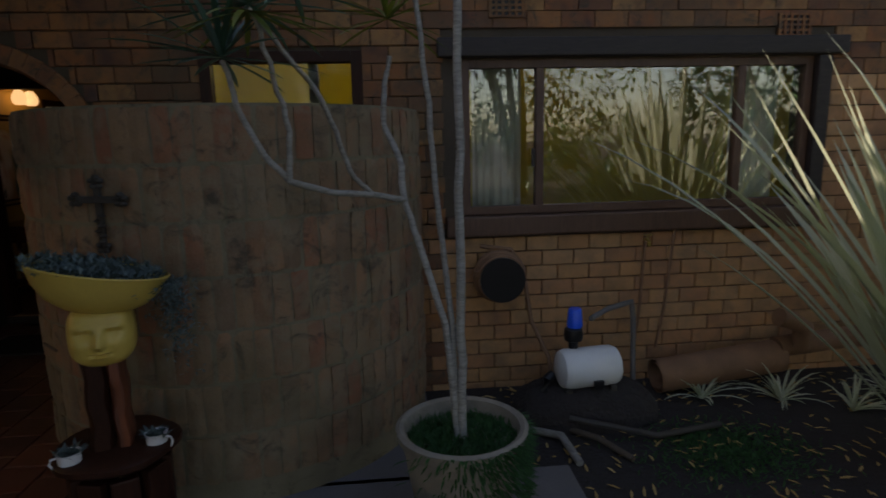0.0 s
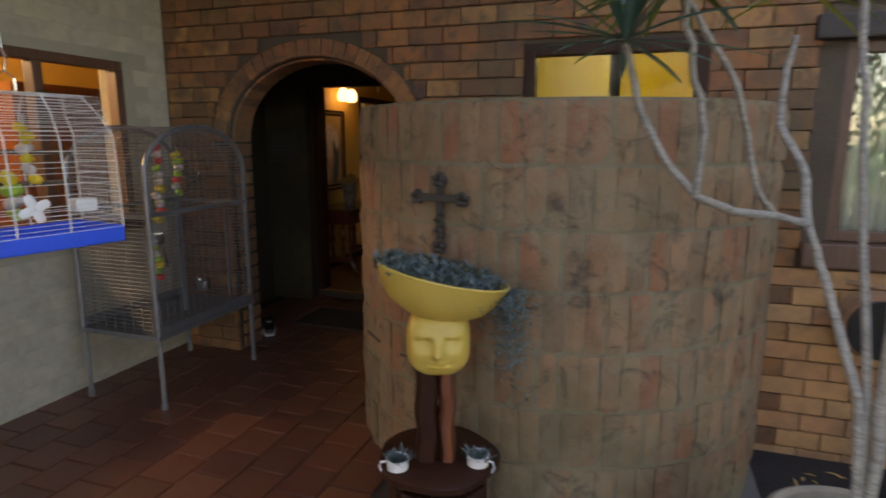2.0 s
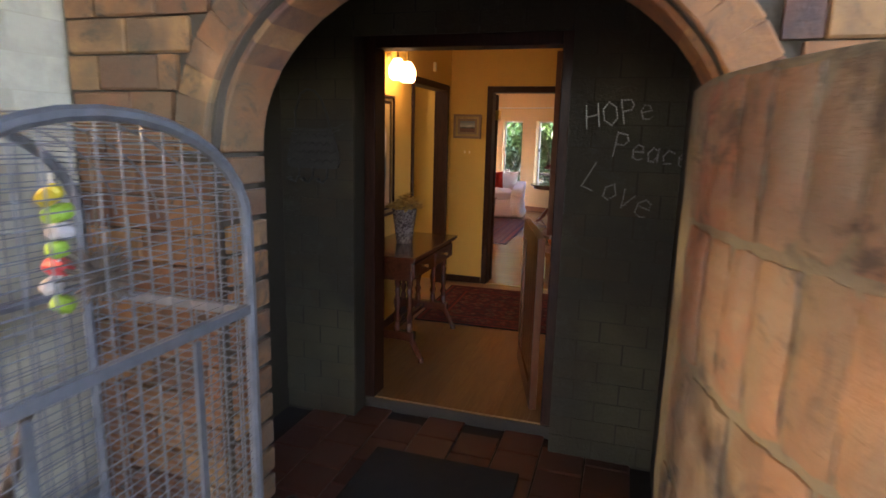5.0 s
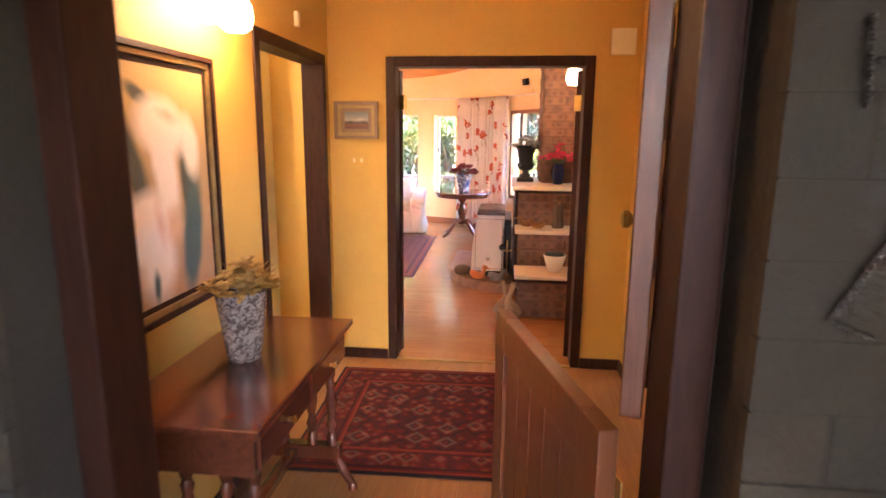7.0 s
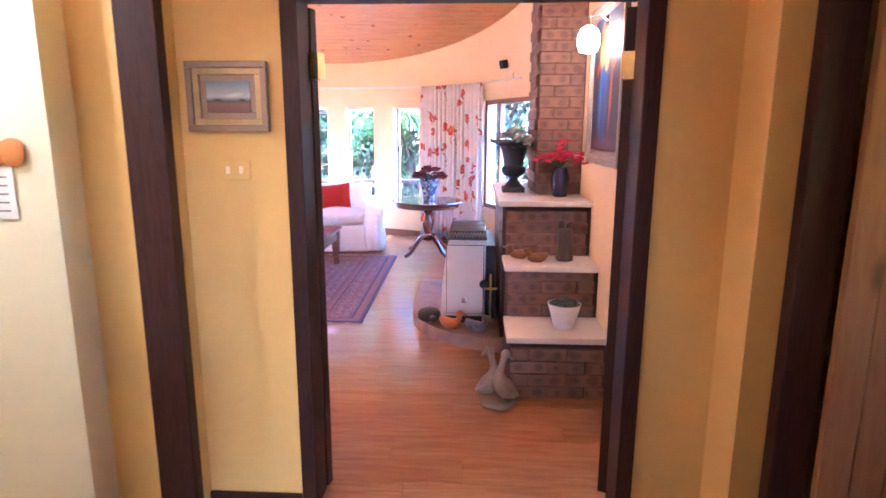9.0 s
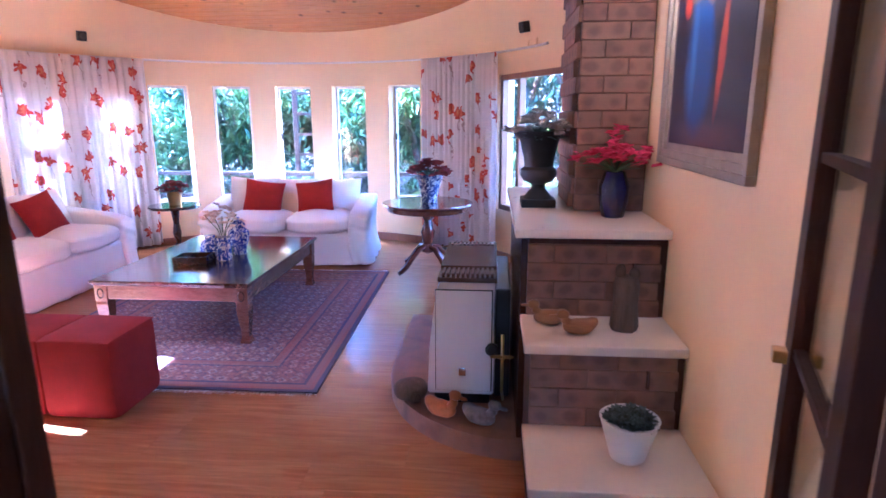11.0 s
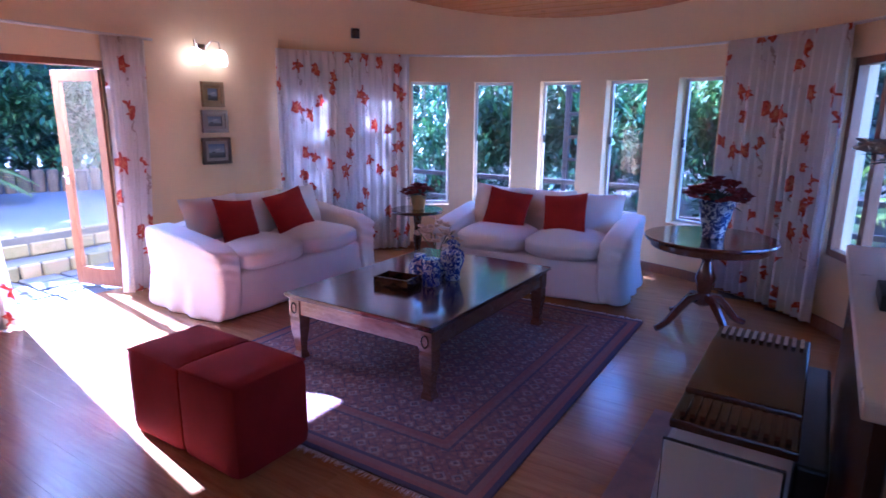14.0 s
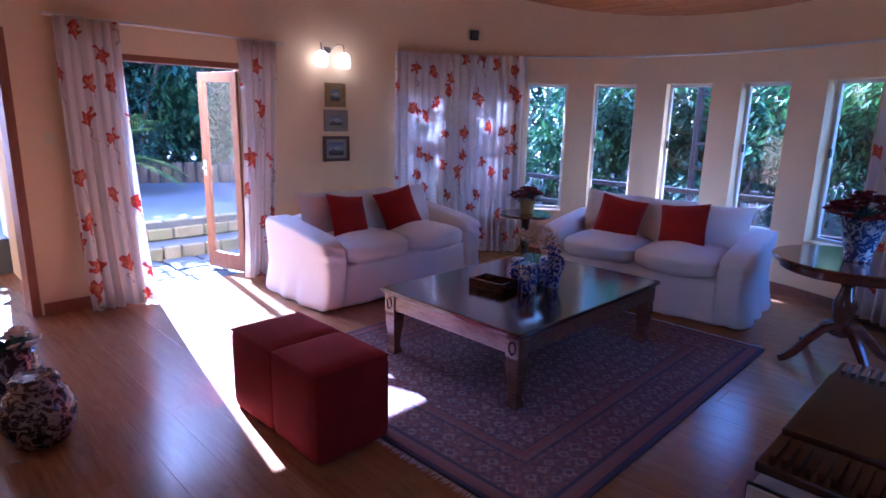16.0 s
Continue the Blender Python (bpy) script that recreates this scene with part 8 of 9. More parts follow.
arcp = [(0.36 + 0.72 * math.cos(radians(90 + 90 * i / n_)) * 1.0, 7.95 - 0.78 * math.sin(radians(90 + 90 * i / n_))) for i in range(n_ + 1)]
lo = [bm.verts.new((x, y, 0.0)) for x, y in arcp] + [bm.verts.new((-0.36, 8.85, 0.0)), bm.verts.new((0.36, 8.85, 0.0))]
hi = [bm.verts.new((v.co.x, v.co.y, 0.10)) for v in lo]
bm.faces.new(lo)
bm.faces.new(hi)
for i in range(len(lo)):
    j = (i + 1) % len(lo)
    bm.faces.new((lo[i], lo[j], hi[j], hi[i]))
hearth = part("hearth", bm, BRICK_FIRE, fp, "low rounded dark brick hearth")
part("side_panel", boxes((0.335, 0.362, 7.20, 8.50, 0.10, 1.05), bevel=0.004), BROWN_ENAMEL, fp, "dark framed panel in the fireplace opening")
# gas heater
ht = thing("gas_heater", "pale enamel cabinet stove with a brown louvred top", "heater", pose(0.07, 7.92, 0.10))
bm = bmesh.new()
prof = [(-0.175, 0.06), (-0.165, 0.30), (-0.13, 0.60), (-0.105, 0.655), (0.16, 0.655), (0.16, 0.06)]
a_ = [bm.verts.new((x, -0.43, z)) for x, z in prof]
b_ = [bm.verts.new((x, 0.37, z)) for x, z in prof]
bm.faces.new(a_)
bm.faces.new(b_[::-1])
for i in range(6):
    j = (i + 1) % 6
    bm.faces.new((a_[i], a_[j], b_[j], b_[i]))
bmesh.ops.bevel(bm, geom=bm.edges[:], offset=0.008, segments=2, affect="EDGES")
part("cabinet", bm, ENAMEL, ht)
part("door_gasket", boxes((-0.134, 0.151, -0.437, -0.43, 0.083, 0.617), bevel=0.003), BLACK_METAL, ht, "dark rim round the enamel door")
part("front_panel", boxes((-0.130, 0.145, -0.446, -0.437, 0.088, 0.612), bevel=0.006), ENAMEL, ht)
for y0_, y1_, z_ in ((-0.45, -0.26, 0.68), (0.22, 0.38, 0.68), (-0.26, 0.22, 0.69)):
    part("top_panel", boxes((-0.12, 0.17, y0_, y1_, 0.655, z_), bevel=0.006), BROWN_ENAMEL, ht, "dark brown enamel top")
for i in range(11):
    for y0_, y1_ in ((-0.42, -0.30), (0.255, 0.35)):
        x = -0.10 + 0.024 * i
        part("louvre", boxes((x, x + 0.012, y0_, y1_, 0.681, 0.693)), CHROME if y0_ > 0 else BROWN_ENAMEL, ht)
part("base", boxes((-0.14, 0.14, -0.40, 0.35, 0.0, 0.06)), BLACK_METAL, ht)
part("side_shield", boxes((0.165, 0.24, -0.36, 0.36, 0.02, 0.60), bevel=0.01), BLACK_METAL, ht, "black side shield")
bm = bmesh.new()
lathe(bm, [(0.0, 0.0), (0.012, 0.0), (0.012, 0.02), (0.03, 0.03), (0.034, 0.05), (0.022, 0.062), (0.0, 0.064)], 18)
bm.transform(pose(0.15, -0.44, 0.33, 90))
part("knob", bm, BLACK_METAL, ht, "round black knob", smooth=True)
part("badge", boxes((-0.015, 0.02, -0.450, -0.446, 0.17, 0.21), bevel=0.002), CHROME, ht)
bm = bmesh.new()
tube(bm, [(0.20, -0.46, 0.40), (0.20, -0.50, 0.30), (0.20, -0.46, 0.10), (0.21, -0.36, 0.0)], 0.008, seg=6)
for k in range(4):
    lathe(bm, [(0.0, -0.012), (0.022, 0.0), (0.0, 0.012)], 10, (0.16 + 0.025 * k, -0.50, 0.30))
part("poker", bm, BRASS, ht, "brass fire iron")


def duck(x, y, z, s, turn, mat, beak_mat, label, neck=1.0, name="duck_figurine"):
    bm = bmesh.new()
    blob(bm, 0.11 * s, 0.22 * s, 0.10 * s, 2.3, 6, pose(0, 0, 0.05 * s))
    for v in bm.verts:
        if v.co.y > 0.04 * s:
            v.co.z += (v.co.y - 0.04 * s) * 0.5
    tube(bm, [(0, -0.07 * s, 0.07 * s), (0, -0.10 * s, (0.09 + 0.04 * neck) * s), (0, -0.10 * s, (0.10 + 0.08 * neck) * s)], 0.030 * s, 0.024 * s, 10)
    blob(bm, 0.058 * s, 0.08 * s, 0.06 * s, 2.3, 4, pose(0, -0.11 * s, (0.115 + 0.08 * neck) * s))
    blob(bm, 0.028 * s, 0.06 * s, 0.018 * s, 2.5, 3, pose(0, -0.165 * s, (0.108 + 0.08 * neck) * s))
    o = solid(name, bm, mat, label, "figurine", smooth=True, m=pose(x, y, z, 0, 0, turn))


DUCKWOOD = wood("carved_duck_wood", (0.20, 0.085, 0.022), (0.42, 0.22, 0.065), rough=0.4, grain=(4, 1, 4), scale=12)
ORANGE_DUCK = plain("orange_glaze", (0.50, 0.17, 0.03), 0.4, var=0.4, big=14)
GREY_DUCK = plain("grey_feather_paint", (0.20, 0.20, 0.21), 0.5, var=0.6, big=22)
STONE_DUCK = plain("stone_cast", (0.29, 0.215, 0.14), 0.8, var=0.35, big=12, bump=0.5)
duck(0.45, 7.03, 0.717, 0.62, 265, DUCKWOOD, None, "carved wooden duck on the fireplace shelf", 0.2)
duck(0.555, 6.93, 0.717, 0.62, 275, DUCKWOOD, None, "carved wooden duck on the fireplace shelf", 0.15)
duck(-0.03, 7.38, 0.10, 0.8, 60, ORANGE_DUCK, None, "orange painted duck on the hearth", 0.6)
duck(0.16, 7.32, 0.10, 0.8, 60, GREY_DUCK, None, "grey painted duck on the hearth", 0.4)


def limb(bm, rows, seg=12):
    """A smooth body along (x, y, z, radius) rows."""
    last = None
    P = [Vector(r[:3]) for r in rows]
    for i, row in enumerate(rows):
        d = (P[min(i + 1, len(P) - 1)] - P[max(i - 1, 0)]).normalized()
        u = d.cross(Vector((0.2, 0.97, 0.1))).normalized()
        cur = ring(bm, P[i], u, d.cross(u), row[3], seg)
        if last:
            for k in range(seg):
                bm.faces.new((last[k], last[(k + 1) % seg], cur[(k + 1) % seg], cur[k]))
        else:
            bm.faces.new(cur[::-1])
        last = cur
    bm.faces.new(last)


bm = bmesh.new()
lathe(bm, [(0.0, 0.0), (0.095, 0.0), (0.105, 0.015), (0.095, 0.035), (0.05, 0.045), (0.0, 0.045)], 20, flute=0.06, nf=5)
for ox, oy, f in ((-0.045, 0.03, 1), (0.035, -0.03, -1)):
    limb(bm, [(ox - f * 0.085, oy, 0.07, 0.006), (ox - f * 0.06, oy, 0.075, 0.030), (ox - f * 0.02, oy, 0.095, 0.052), (ox + f * 0.01, oy, 0.13, 0.054), (ox + f * 0.028, oy, 0.17, 0.040), (ox + f * 0.026, oy, 0.21, 0.024), (ox + f * 0.012, oy, 0.25, 0.019), (ox + f * 0.004, oy, 0.285, 0.020), (ox - f * 0.002, oy, 0.312, 0.026), (ox - f * 0.012, oy, 0.332, 0.022), (ox - f * 0.018, oy, 0.342, 0.006)])
    limb(bm, [(ox + f * 0.0, oy, 0.318, 0.016), (ox - f * 0.028, oy - 0.006, 0.306, 0.012), (ox - f * 0.046, oy - 0.010, 0.290, 0.009), (ox - f * 0.052, oy - 0.010, 0.284, 0.003)], 8)
    for q in (-1, 1):
        limb(bm, [(ox + f * 0.02, oy + q * 0.040, 0.15, 0.012), (ox - f * 0.02, oy + q * 0.048, 0.115, 0.022), (ox - f * 0.07, oy + q * 0.026, 0.075, 0.008)], 8)
        limb(bm, [(ox + f * 0.005, oy + q * 0.018, 0.09, 0.012), (ox + f * 0.008, oy + q * 0.02, 0.035, 0.008)], 6)
solid("goose_statue", bm, STONE_DUCK, "stone pair of geese standing on the floor", "statue", smooth=True, m=pose(0.285, 6.36, 0))
tor = thing("tortoise_ornament", "dark carved tortoise on the hearth", "figurine", pose(-0.20, 7.55, 0.10, 0, 0, 20))
bm = bmesh.new()
blob(bm, 0.18, 0.14, 0.11, 2.4, 5, pose(0, 0, 0.05))
blob(bm, 0.06, 0.05, 0.05, 2.4, 3, pose(0.0, -0.11, 0.05))
part("body", bm, LOG, tor, smooth=True)
fig = thing("wooden_figure", "rough carved wooden stump figure on the shelf", "figurine", pose(0.735, 7.00, 0.717))
bm = bmesh.new()
lathe(bm, [(0.052, 0.0), (0.055, 0.01), (0.047, 0.10), (0.05, 0.18), (0.04, 0.215), (0.0, 0.22)], 16, flute=0.06, nf=5)
blob(bm, 0.04, 0.04, 0.06, 2.4, 3, pose(-0.025, 0, 0.235))
blob(bm, 0.04, 0.04, 0.05, 2.4, 3, pose(0.028, 0, 0.225))
part("body", bm, LOG, fig, smooth=True)
wp = thing("succulent_pot", "white tapered pot of grey-green succulents", "pot", pose(0.69, 6.63, 0.382))
bm = bmesh.new()
lathe(bm, [(0.055, 0.0), (0.06, 0.005), (0.098, 0.14), (0.102, 0.15), (0.094, 0.15), (0.085, 0.12), (0.0, 0.115)], 30)
part("pot_body", bm, WHITE_PLASTIC, wp, smooth=True)
bm = bmesh.new()
for k in range(19):
    c = Vector((0.016 * math.sqrt(k) * math.cos(2.4 * k), 0.016 * math.sqrt(k) * math.sin(2.4 * k), 0.128 + rnd.uniform(0, 0.012)))
    for i in range(22):
        a, e = i * 2.4, 0.15 + i * 0.05
        blade(bm, c, (math.cos(a) * math.cos(e), math.sin(a) * math.cos(e), math.sin(e)), 0.042, 0.02, 4, 3, 0.3)
part("rosettes", bm, SUCCULENT, wp, kind="stuff")
urn = thing("garden_urn", "dark lead urn of faded flowers on the fireplace", "urn", pose(0.44, 7.76, 1.092))
bm = bmesh.new()
box(bm, -0.085, 0.085, -0.085, 0.085, 0, 0.04, bevel=0.004)
lathe(bm, [(0.075, 0.04), (0.06, 0.06), (0.035, 0.09), (0.035, 0.11), (0.075, 0.13), (0.092, 0.16), (0.09, 0.185), (0.072, 0.20), (0.078, 0.25), (0.10, 0.34), (0.125, 0.36), (0.128, 0.375), (0.11, 0.375), (0.09, 0.30), (0.0, 0.29)], 32)
part("urn_body", bm, URN, urn, smooth=True)
bm = bmesh.new()
posy(bm, 40, 0.17, 0.36, 0.47, 0.036, 0.034, 3, 31)
part("bouquet", bm, PETAL_GREY, urn, "faded grey and white cloth flowers", kind="stuff")
bm = bmesh.new()
for _ in range(80):
    a = rnd.uniform(0, 6.28)
    blade(bm, (0, 0, 0.33), (math.cos(a), math.sin(a), rnd.uniform(0.1, 0.7)), rnd.uniform(0.12, 0.2), 0.022, 4, 4)
part("leaves", bm, LEAF_BLUE, urn, kind="stuff")
cv = thing("cobalt_vase", "cobalt blue glass vase of bright pink flowers", "vase", pose(0.755, 7.44, 1.092))
bm = bmesh.new()
lathe(bm, [(0.045, 0.0), (0.05, 0.005), (0.065, 0.08), (0.068, 0.14), (0.05, 0.19), (0.046, 0.205), (0.04, 0.205), (0.03, 0.15), (0.0, 0.14)], 28, flute=0.02, nf=12)
part("vase_body", bm, COBALT, cv, smooth=True)
bm = bmesh.new()
r_ = random.Random(6)
for k in range(34):
    a = r_.uniform(0, 6.28)
    rr_ = r_.uniform(0.02, 0.20)
    c = Vector((rr_ * math.cos(a), rr_ * math.sin(a), 0.30 - rr_ * 0.35 + r_.uniform(-0.03, 0.05)))
    if k < 6:
        c = Vector((0.0 + r_.gauss(0, 0.008), 0.0, 0.27 + 0.024 * k))
    for i in range(7):
        b = i * 0.9 + r_.random()
        blade(bm, c, (math.cos(b), math.sin(b), r_.uniform(-0.2, 0.8)), 0.042, 0.04, 3, 3, 0.25)
part("blossoms", bm, PETAL_PINK, cv, "bright pink cloth blossoms", kind="stuff")
bm = bmesh.new()
for k in range(26):
    a = r_.uniform(0, 6.28)
    blade(bm, (0, 0, 0.2), (math.cos(a), math.sin(a), r_.uniform(0.2, 0.8)), r_.uniform(0.1, 0.2), 0.012, 5, 4)
part("leaves", bm, LEAF, cv, kind="stuff")
# still life in a broad silvered frame
BL, OR, YE = (0.012, 0.05, 0.20), (0.40, 0.05, 0.015), (0.34, 0.20, 0.03)
STILL = painted("painted_still_life", [(0.10, (0.05, 0.03, 0.05)), (0.20, (0.025, 0.018, 0.035)), (0.5, (0.010, 0.012, 0.035)), (0.9, (0.02, 0.035, 0.11))], [
    (0.0, -0.36, 0.50, 0.10, 0, (0.10, 0.05, 0.06), 0.6), (-0.08, -0.13, 0.22, 0.36, 0, BL, 0.3), (-0.08, 0.04, 0.16, 0.24, 0, BL, 0.3), (-0.14, -0.10, 0.06, 0.30, 0, (0.06, 0.17, 0.42), 0.9),
    (-0.02, 0.24, 0.48, 0.26, 0, (0.03, 0.06, 0.02), 0.6), (-0.14, 0.16, 0.12, 0.11, 20, YE, 0.7), (0.06, 0.26, 0.13, 0.10, 0, OR, 0.6), (-0.12, 0.30, 0.10, 0.10, 0, OR, 0.6), (0.18, 0.14, 0.10, 0.12, 0, OR, 0.6), (0.0, 0.12, 0.08, 0.09, 0, YE, 0.7), (0.13, -0.10, 0.05, 0.32, -6, OR, 0.5), (-0.24, 0.10, 0.07, 0.08, 0, OR, 0.6), (0.22, 0.28, 0.08, 0.07, 0, YE, 0.7)], 0.03)
framed("still_life_painting", "large still life of a blue vase in a silvered frame", pose(EX - 0.002, 6.875, 1.835, 0, 0, -90), 0.72, 0.80, 0.085, SILVER, STILL, 3)
# lidded jars by the camera's last stand
def floor_jar(x, y, s, label):
    th = thing("floor_jar", label, "jar", pose(x, y, 0))
    bm = bmesh.new()
    lathe(bm, [(0.10 * s, 0), (0.12 * s, 0.01), (0.16 * s, 0.10 * s), (0.165 * s, 0.18 * s), (0.13 * s, 0.26 * s), (0.10 * s, 0.28 * s), (0.10 * s, 0.30 * s), (0.0, 0.30 * s)], 32)
    part("jar_body", bm, CHARCOAL_JAR, th, smooth=True)
    bm = bmesh.new()
    lathe(bm, [(0.108 * s, 0.30 * s), (0.112 * s, 0.32 * s), (0.09 * s, 0.345 * s), (0.0, 0.35 * s)], 28)
    part("lid", bm, CHARCOAL_JAR, th, smooth=True)


floor_jar(-2.78, 6.55, 0.95, "dark patterned lidded jar on the floor")
planted(-3.12, 6.52, 0.0, [(0.09, 0), (0.11, 0.01), (0.13, 0.2), (0.10, 0.34), (0.07, 0.36), (0.0, 0.36)], CHARCOAL_JAR, PETAL_BLUSH, "dark patterned vase of pale flowers on the floor", 16, 0.12, 0.38, 0.46, 44, 0.035)

# ---- garden outside the living room ----
setting("terrace", [(WX - 1.25, WX - 0.22, 7.1, 10.4, -0.2, -0.03)], PATIO, "flagstone landing outside the garden door", "terrace")
setting("patio", [(-16.0, WX - 1.55, 2.0, 14.0, YZ - 0.1, 0.33)], PATIO, "raised stone patio in dappled shade", "patio")
setting("garden_step", [(WX - 1.56, WX - 1.24, 7.1, 10.4, -0.2, 0.13)], PATIO, "broad mossy stone step up to the patio", "step", bevel=0.02)
rr = random.Random(3)
step_ = bpy.data.objects["garden_step"]
for row, (x, z, h) in enumerate(((WX - 1.245, 0.05, 0.15), (WX - 1.565, 0.20, 0.13), (WX - 1.59, 0.315, 0.07))):
    y = 7.1
    while y < 10.3:
        l_ = rr.uniform(0.16, 0.34)
        me = piece_mesh("stone", 0.07, l_ - 0.012, h, ROCK, 0.014)
        piece("stone", me, step_, pose(x + rr.uniform(-0.008, 0.008), y + l_ / 2, z, 0, 0, rr.uniform(-2, 2)))
        y += l_
flag = []
terr = bpy.data.objects["terrace"]
for i in range(4):
    for j in range(9):
        me = piece_mesh("flagstone", rr.uniform(0.22, 0.25), rr.uniform(0.31, 0.35), 0.04, PATIO, 0.008)
        piece("flagstone", me, terr, pose(WX - 1.1 + 0.26 * i, 7.3 + 0.36 * j, -0.022 + rr.uniform(-0.002, 0.002), 0, 0, rr.uniform(-5, 5)))
# log edging
edge = thing("log_edging", "row of weathered upright logs edging the patio", "edging")
for i in range(30):
    bm = bmesh.new()
    r = rr.uniform(0.065, 0.09)
    lathe(bm, [(r, 0), (r, 0.27), (r * 0.92, 0.30 + rr.uniform(0, 0.05)), (0.0, 0.31)], 12, (-10.6 + 0.012 * i * i * 0.2, 7.3 + 0.165 * i, 0.33))
    part("log", bm, LOG, edge, smooth=True)


def bush(name, m, rx, ry, h, n, ln, w, mat, seed, label, droop=3.0, trunk=True, low=0.1, category="shrub", clumps=40):
    r = random.Random(seed)
    th = thing(name, label, category, m, "garden shrubs" if category == "shrub" else "garden trees")
    bm = bmesh.new()
    if trunk:
        for k in range(4):
            a = r.uniform(0, 6.28)
            tube(bm, [(0.1 * math.cos(a), 0.1 * math.sin(a), -0.05), (0.3 * rx * math.cos(a), 0.3 * ry * math.sin(a), h * 0.45), (0.55 * rx * math.cos(a), 0.55 * ry * math.sin(a), h * 0.8)], 0.05 * h / 2, 0.015, 7)
        part("trunk", bm, LOG, th, smooth=True)
    bm = bmesh.new()
    cl = []
    for _ in range(clumps):
        a, q, z = r.uniform(0, 6.28), r.random() ** 0.5, r.uniform(low, 1.0)
        bulge = math.sqrt(max(0.05, 1 - ((z - 0.5) / 0.62) ** 2))
        cl.append((Vector((rx * q * bulge * math.cos(a), ry * q * bulge * math.sin(a), h * z)), r.uniform(0.16, 0.34) * min(rx, ry, h)))
    for i in range(n):
        c, s = cl[i % clumps]
        d = Vector((r.gauss(0, 1), r.gauss(0, 1), r.gauss(0, 0.8)))
        d.normalize()
        p = c + d * s * r.random() ** 0.4
        o = (d + Vector((r.gauss(0, 0.6), r.gauss(0, 0.6), r.gauss(-0.1, 0.5)))).normalized()
        blade(bm, p, o, ln * r.uniform(0.6, 1.3), w, droop, 2, 0.15)
    part("crown", bm, mat, th, kind="stuff")
    return th


def palm(m, n, ln, seed, label):
    r = random.Random(seed)
    th = thing("palm", label, "palm", m, "garden palms")
    bm = bmesh.new()
    lathe(bm, [(0.16, -0.05), (0.15, 0.15), (0.13, 0.4), (0.05, 0.5)], 12)
    part("trunk", bm, LOG, th, smooth=True)
    for i in range(n):
        a, e = i * 2.4, r.uniform(0.15, 1.3)
        d = Vector((math.cos(a) * math.cos(e), math.sin(a) * math.cos(e), math.sin(e)))
        p = Vector((0, 0, 0.42))
        bm = bmesh.new()
        pts = []
        for k in range(15):
            pts.append(p.copy())
            side = d.cross(Vector((0, 0, 1))).normalized()
            if k > 2:
                for s in (-1, 1):
                    for q in (0, 0.5):
                        blade(bm, p + d * (ln / 15 * q), (side * s + d * 0.7 + Vector((0, 0, 0.15))).normalized(), ln * 0.34 * math.sin(math.pi * min(0.97, (k + 1.0) / 16)) + 0.05, 0.022, 1.6, 3, 0.2)
            p = p + d * (ln / 15)
            d = (d + Vector((0, 0, -0.075))).normalized()
        tube(bm, pts, 0.012, 0.004, 5)
        part("frond", bm, FROND, th)
    return th


palm(pose(-9.4, 8.55, 0.33), 15, 1.3, 2, "yellow-green palm with arching fronds beside the patio")
palm(pose(-11.6, 8.6, 0.33), 13, 1.9, 5, "arching green palm behind the patio edge")
palm(pose(0.2, 15.2, YZ), 15, 1.9, 8, "arching green palm outside the slit windows")
B1 = bush("shrub", pose(-12.2, 9.8, 0.2), 1.7, 1.7, 3.4, 5200, 0.17, 0.06, LEAF_BLUE, 1, "dense dark green shrub in the garden")
B2 = bush("shrub", pose(-3.2, 16.0, YZ), 1.5, 1.3, 2.1, 4600, 0.15, 0.06, LEAF, 2, "leafy green shrub outside the slit windows")
B3 = bush("shrub", pose(-1.0, 16.6, YZ), 1.4, 1.3, 3.0, 4600, 0.20, 0.055, LEAF_LIGHT, 3, "light green broad-leaved shrub outside the windows")
T1 = bush("garden_tree", pose(-14.5, 12.5, 0.0), 3.2, 3.2, 7.0, 6500, 0.24, 0.10, LEAF, 4, "tall leafy garden tree", category="tree", low=0.25, clumps=60)
for src, places in (
    (B1, ((-13.4, 7.2, 0.1, 40), (-12.6, 12.6, 0.1, 130), (-6.9, 16.4, YZ, 20), (-14.0, 4.2, 0.1, 300), (-14.6, 8.8, 0.1, 220), (-15.0, 11.0, 0.1, 20), (-13.9, 5.9, 0.1, 160))),
    (B2, ((-5.6, 15.4, YZ, 100), (-8.4, 13.4, 0.2, 200), (-10.9, 11.6, 0.3, 80))),
    (B3, ((-4.6, 16.4, YZ, 60), (-2.4, 17.2, YZ, 10), (4.4, 19.5, YZ, 160), (1.6, 21.0, YZ, 100), (-11.4, 6.4, 0.3, 100))),
    (T1, ((-9.0, 22.0, YZ, 60), (-2.6, 25.0, YZ, 160), (5.5, 23.0, YZ, 260), (-18.0, 3.6, 0, 90), (-19.5, 15.0, 0, 30), (-18.0, 19.5, 0, 200), (10.5, 13.5, YZ, 120))),
):
    for x, y, z, a in places:
        copy_thing(src, pose(x, y, z, 0, 0, a))
# pergola post and rail outside
pg = thing("garden_trellis", "dark timber trellis outside the slit windows", "trellis", pose(-2.55, 13.6, YZ))
for x in (-0.22, 0.22):
    part("post", boxes((x - 0.035, x + 0.035, -0.035, 0.035, 0, 2.6), bevel=0.006), BLACK_TIMBER, pg)
for k in range(8):
    part("slat", boxes((-0.25, 0.25, -0.045, -0.036, 0.3 + 0.3 * k, 0.34 + 0.3 * k)), BLACK_TIMBER, pg)
rl = thing("garden_railing", "dark timber railing outside the slit windows", "railing", pose(0, 13.0, YZ))
for z in (0.62, 0.95):
    part("rail", boxes((-5.2, 1.6, -0.03, 0.03, z, z + 0.06), bevel=0.006), BLACK_TIMBER, rl)
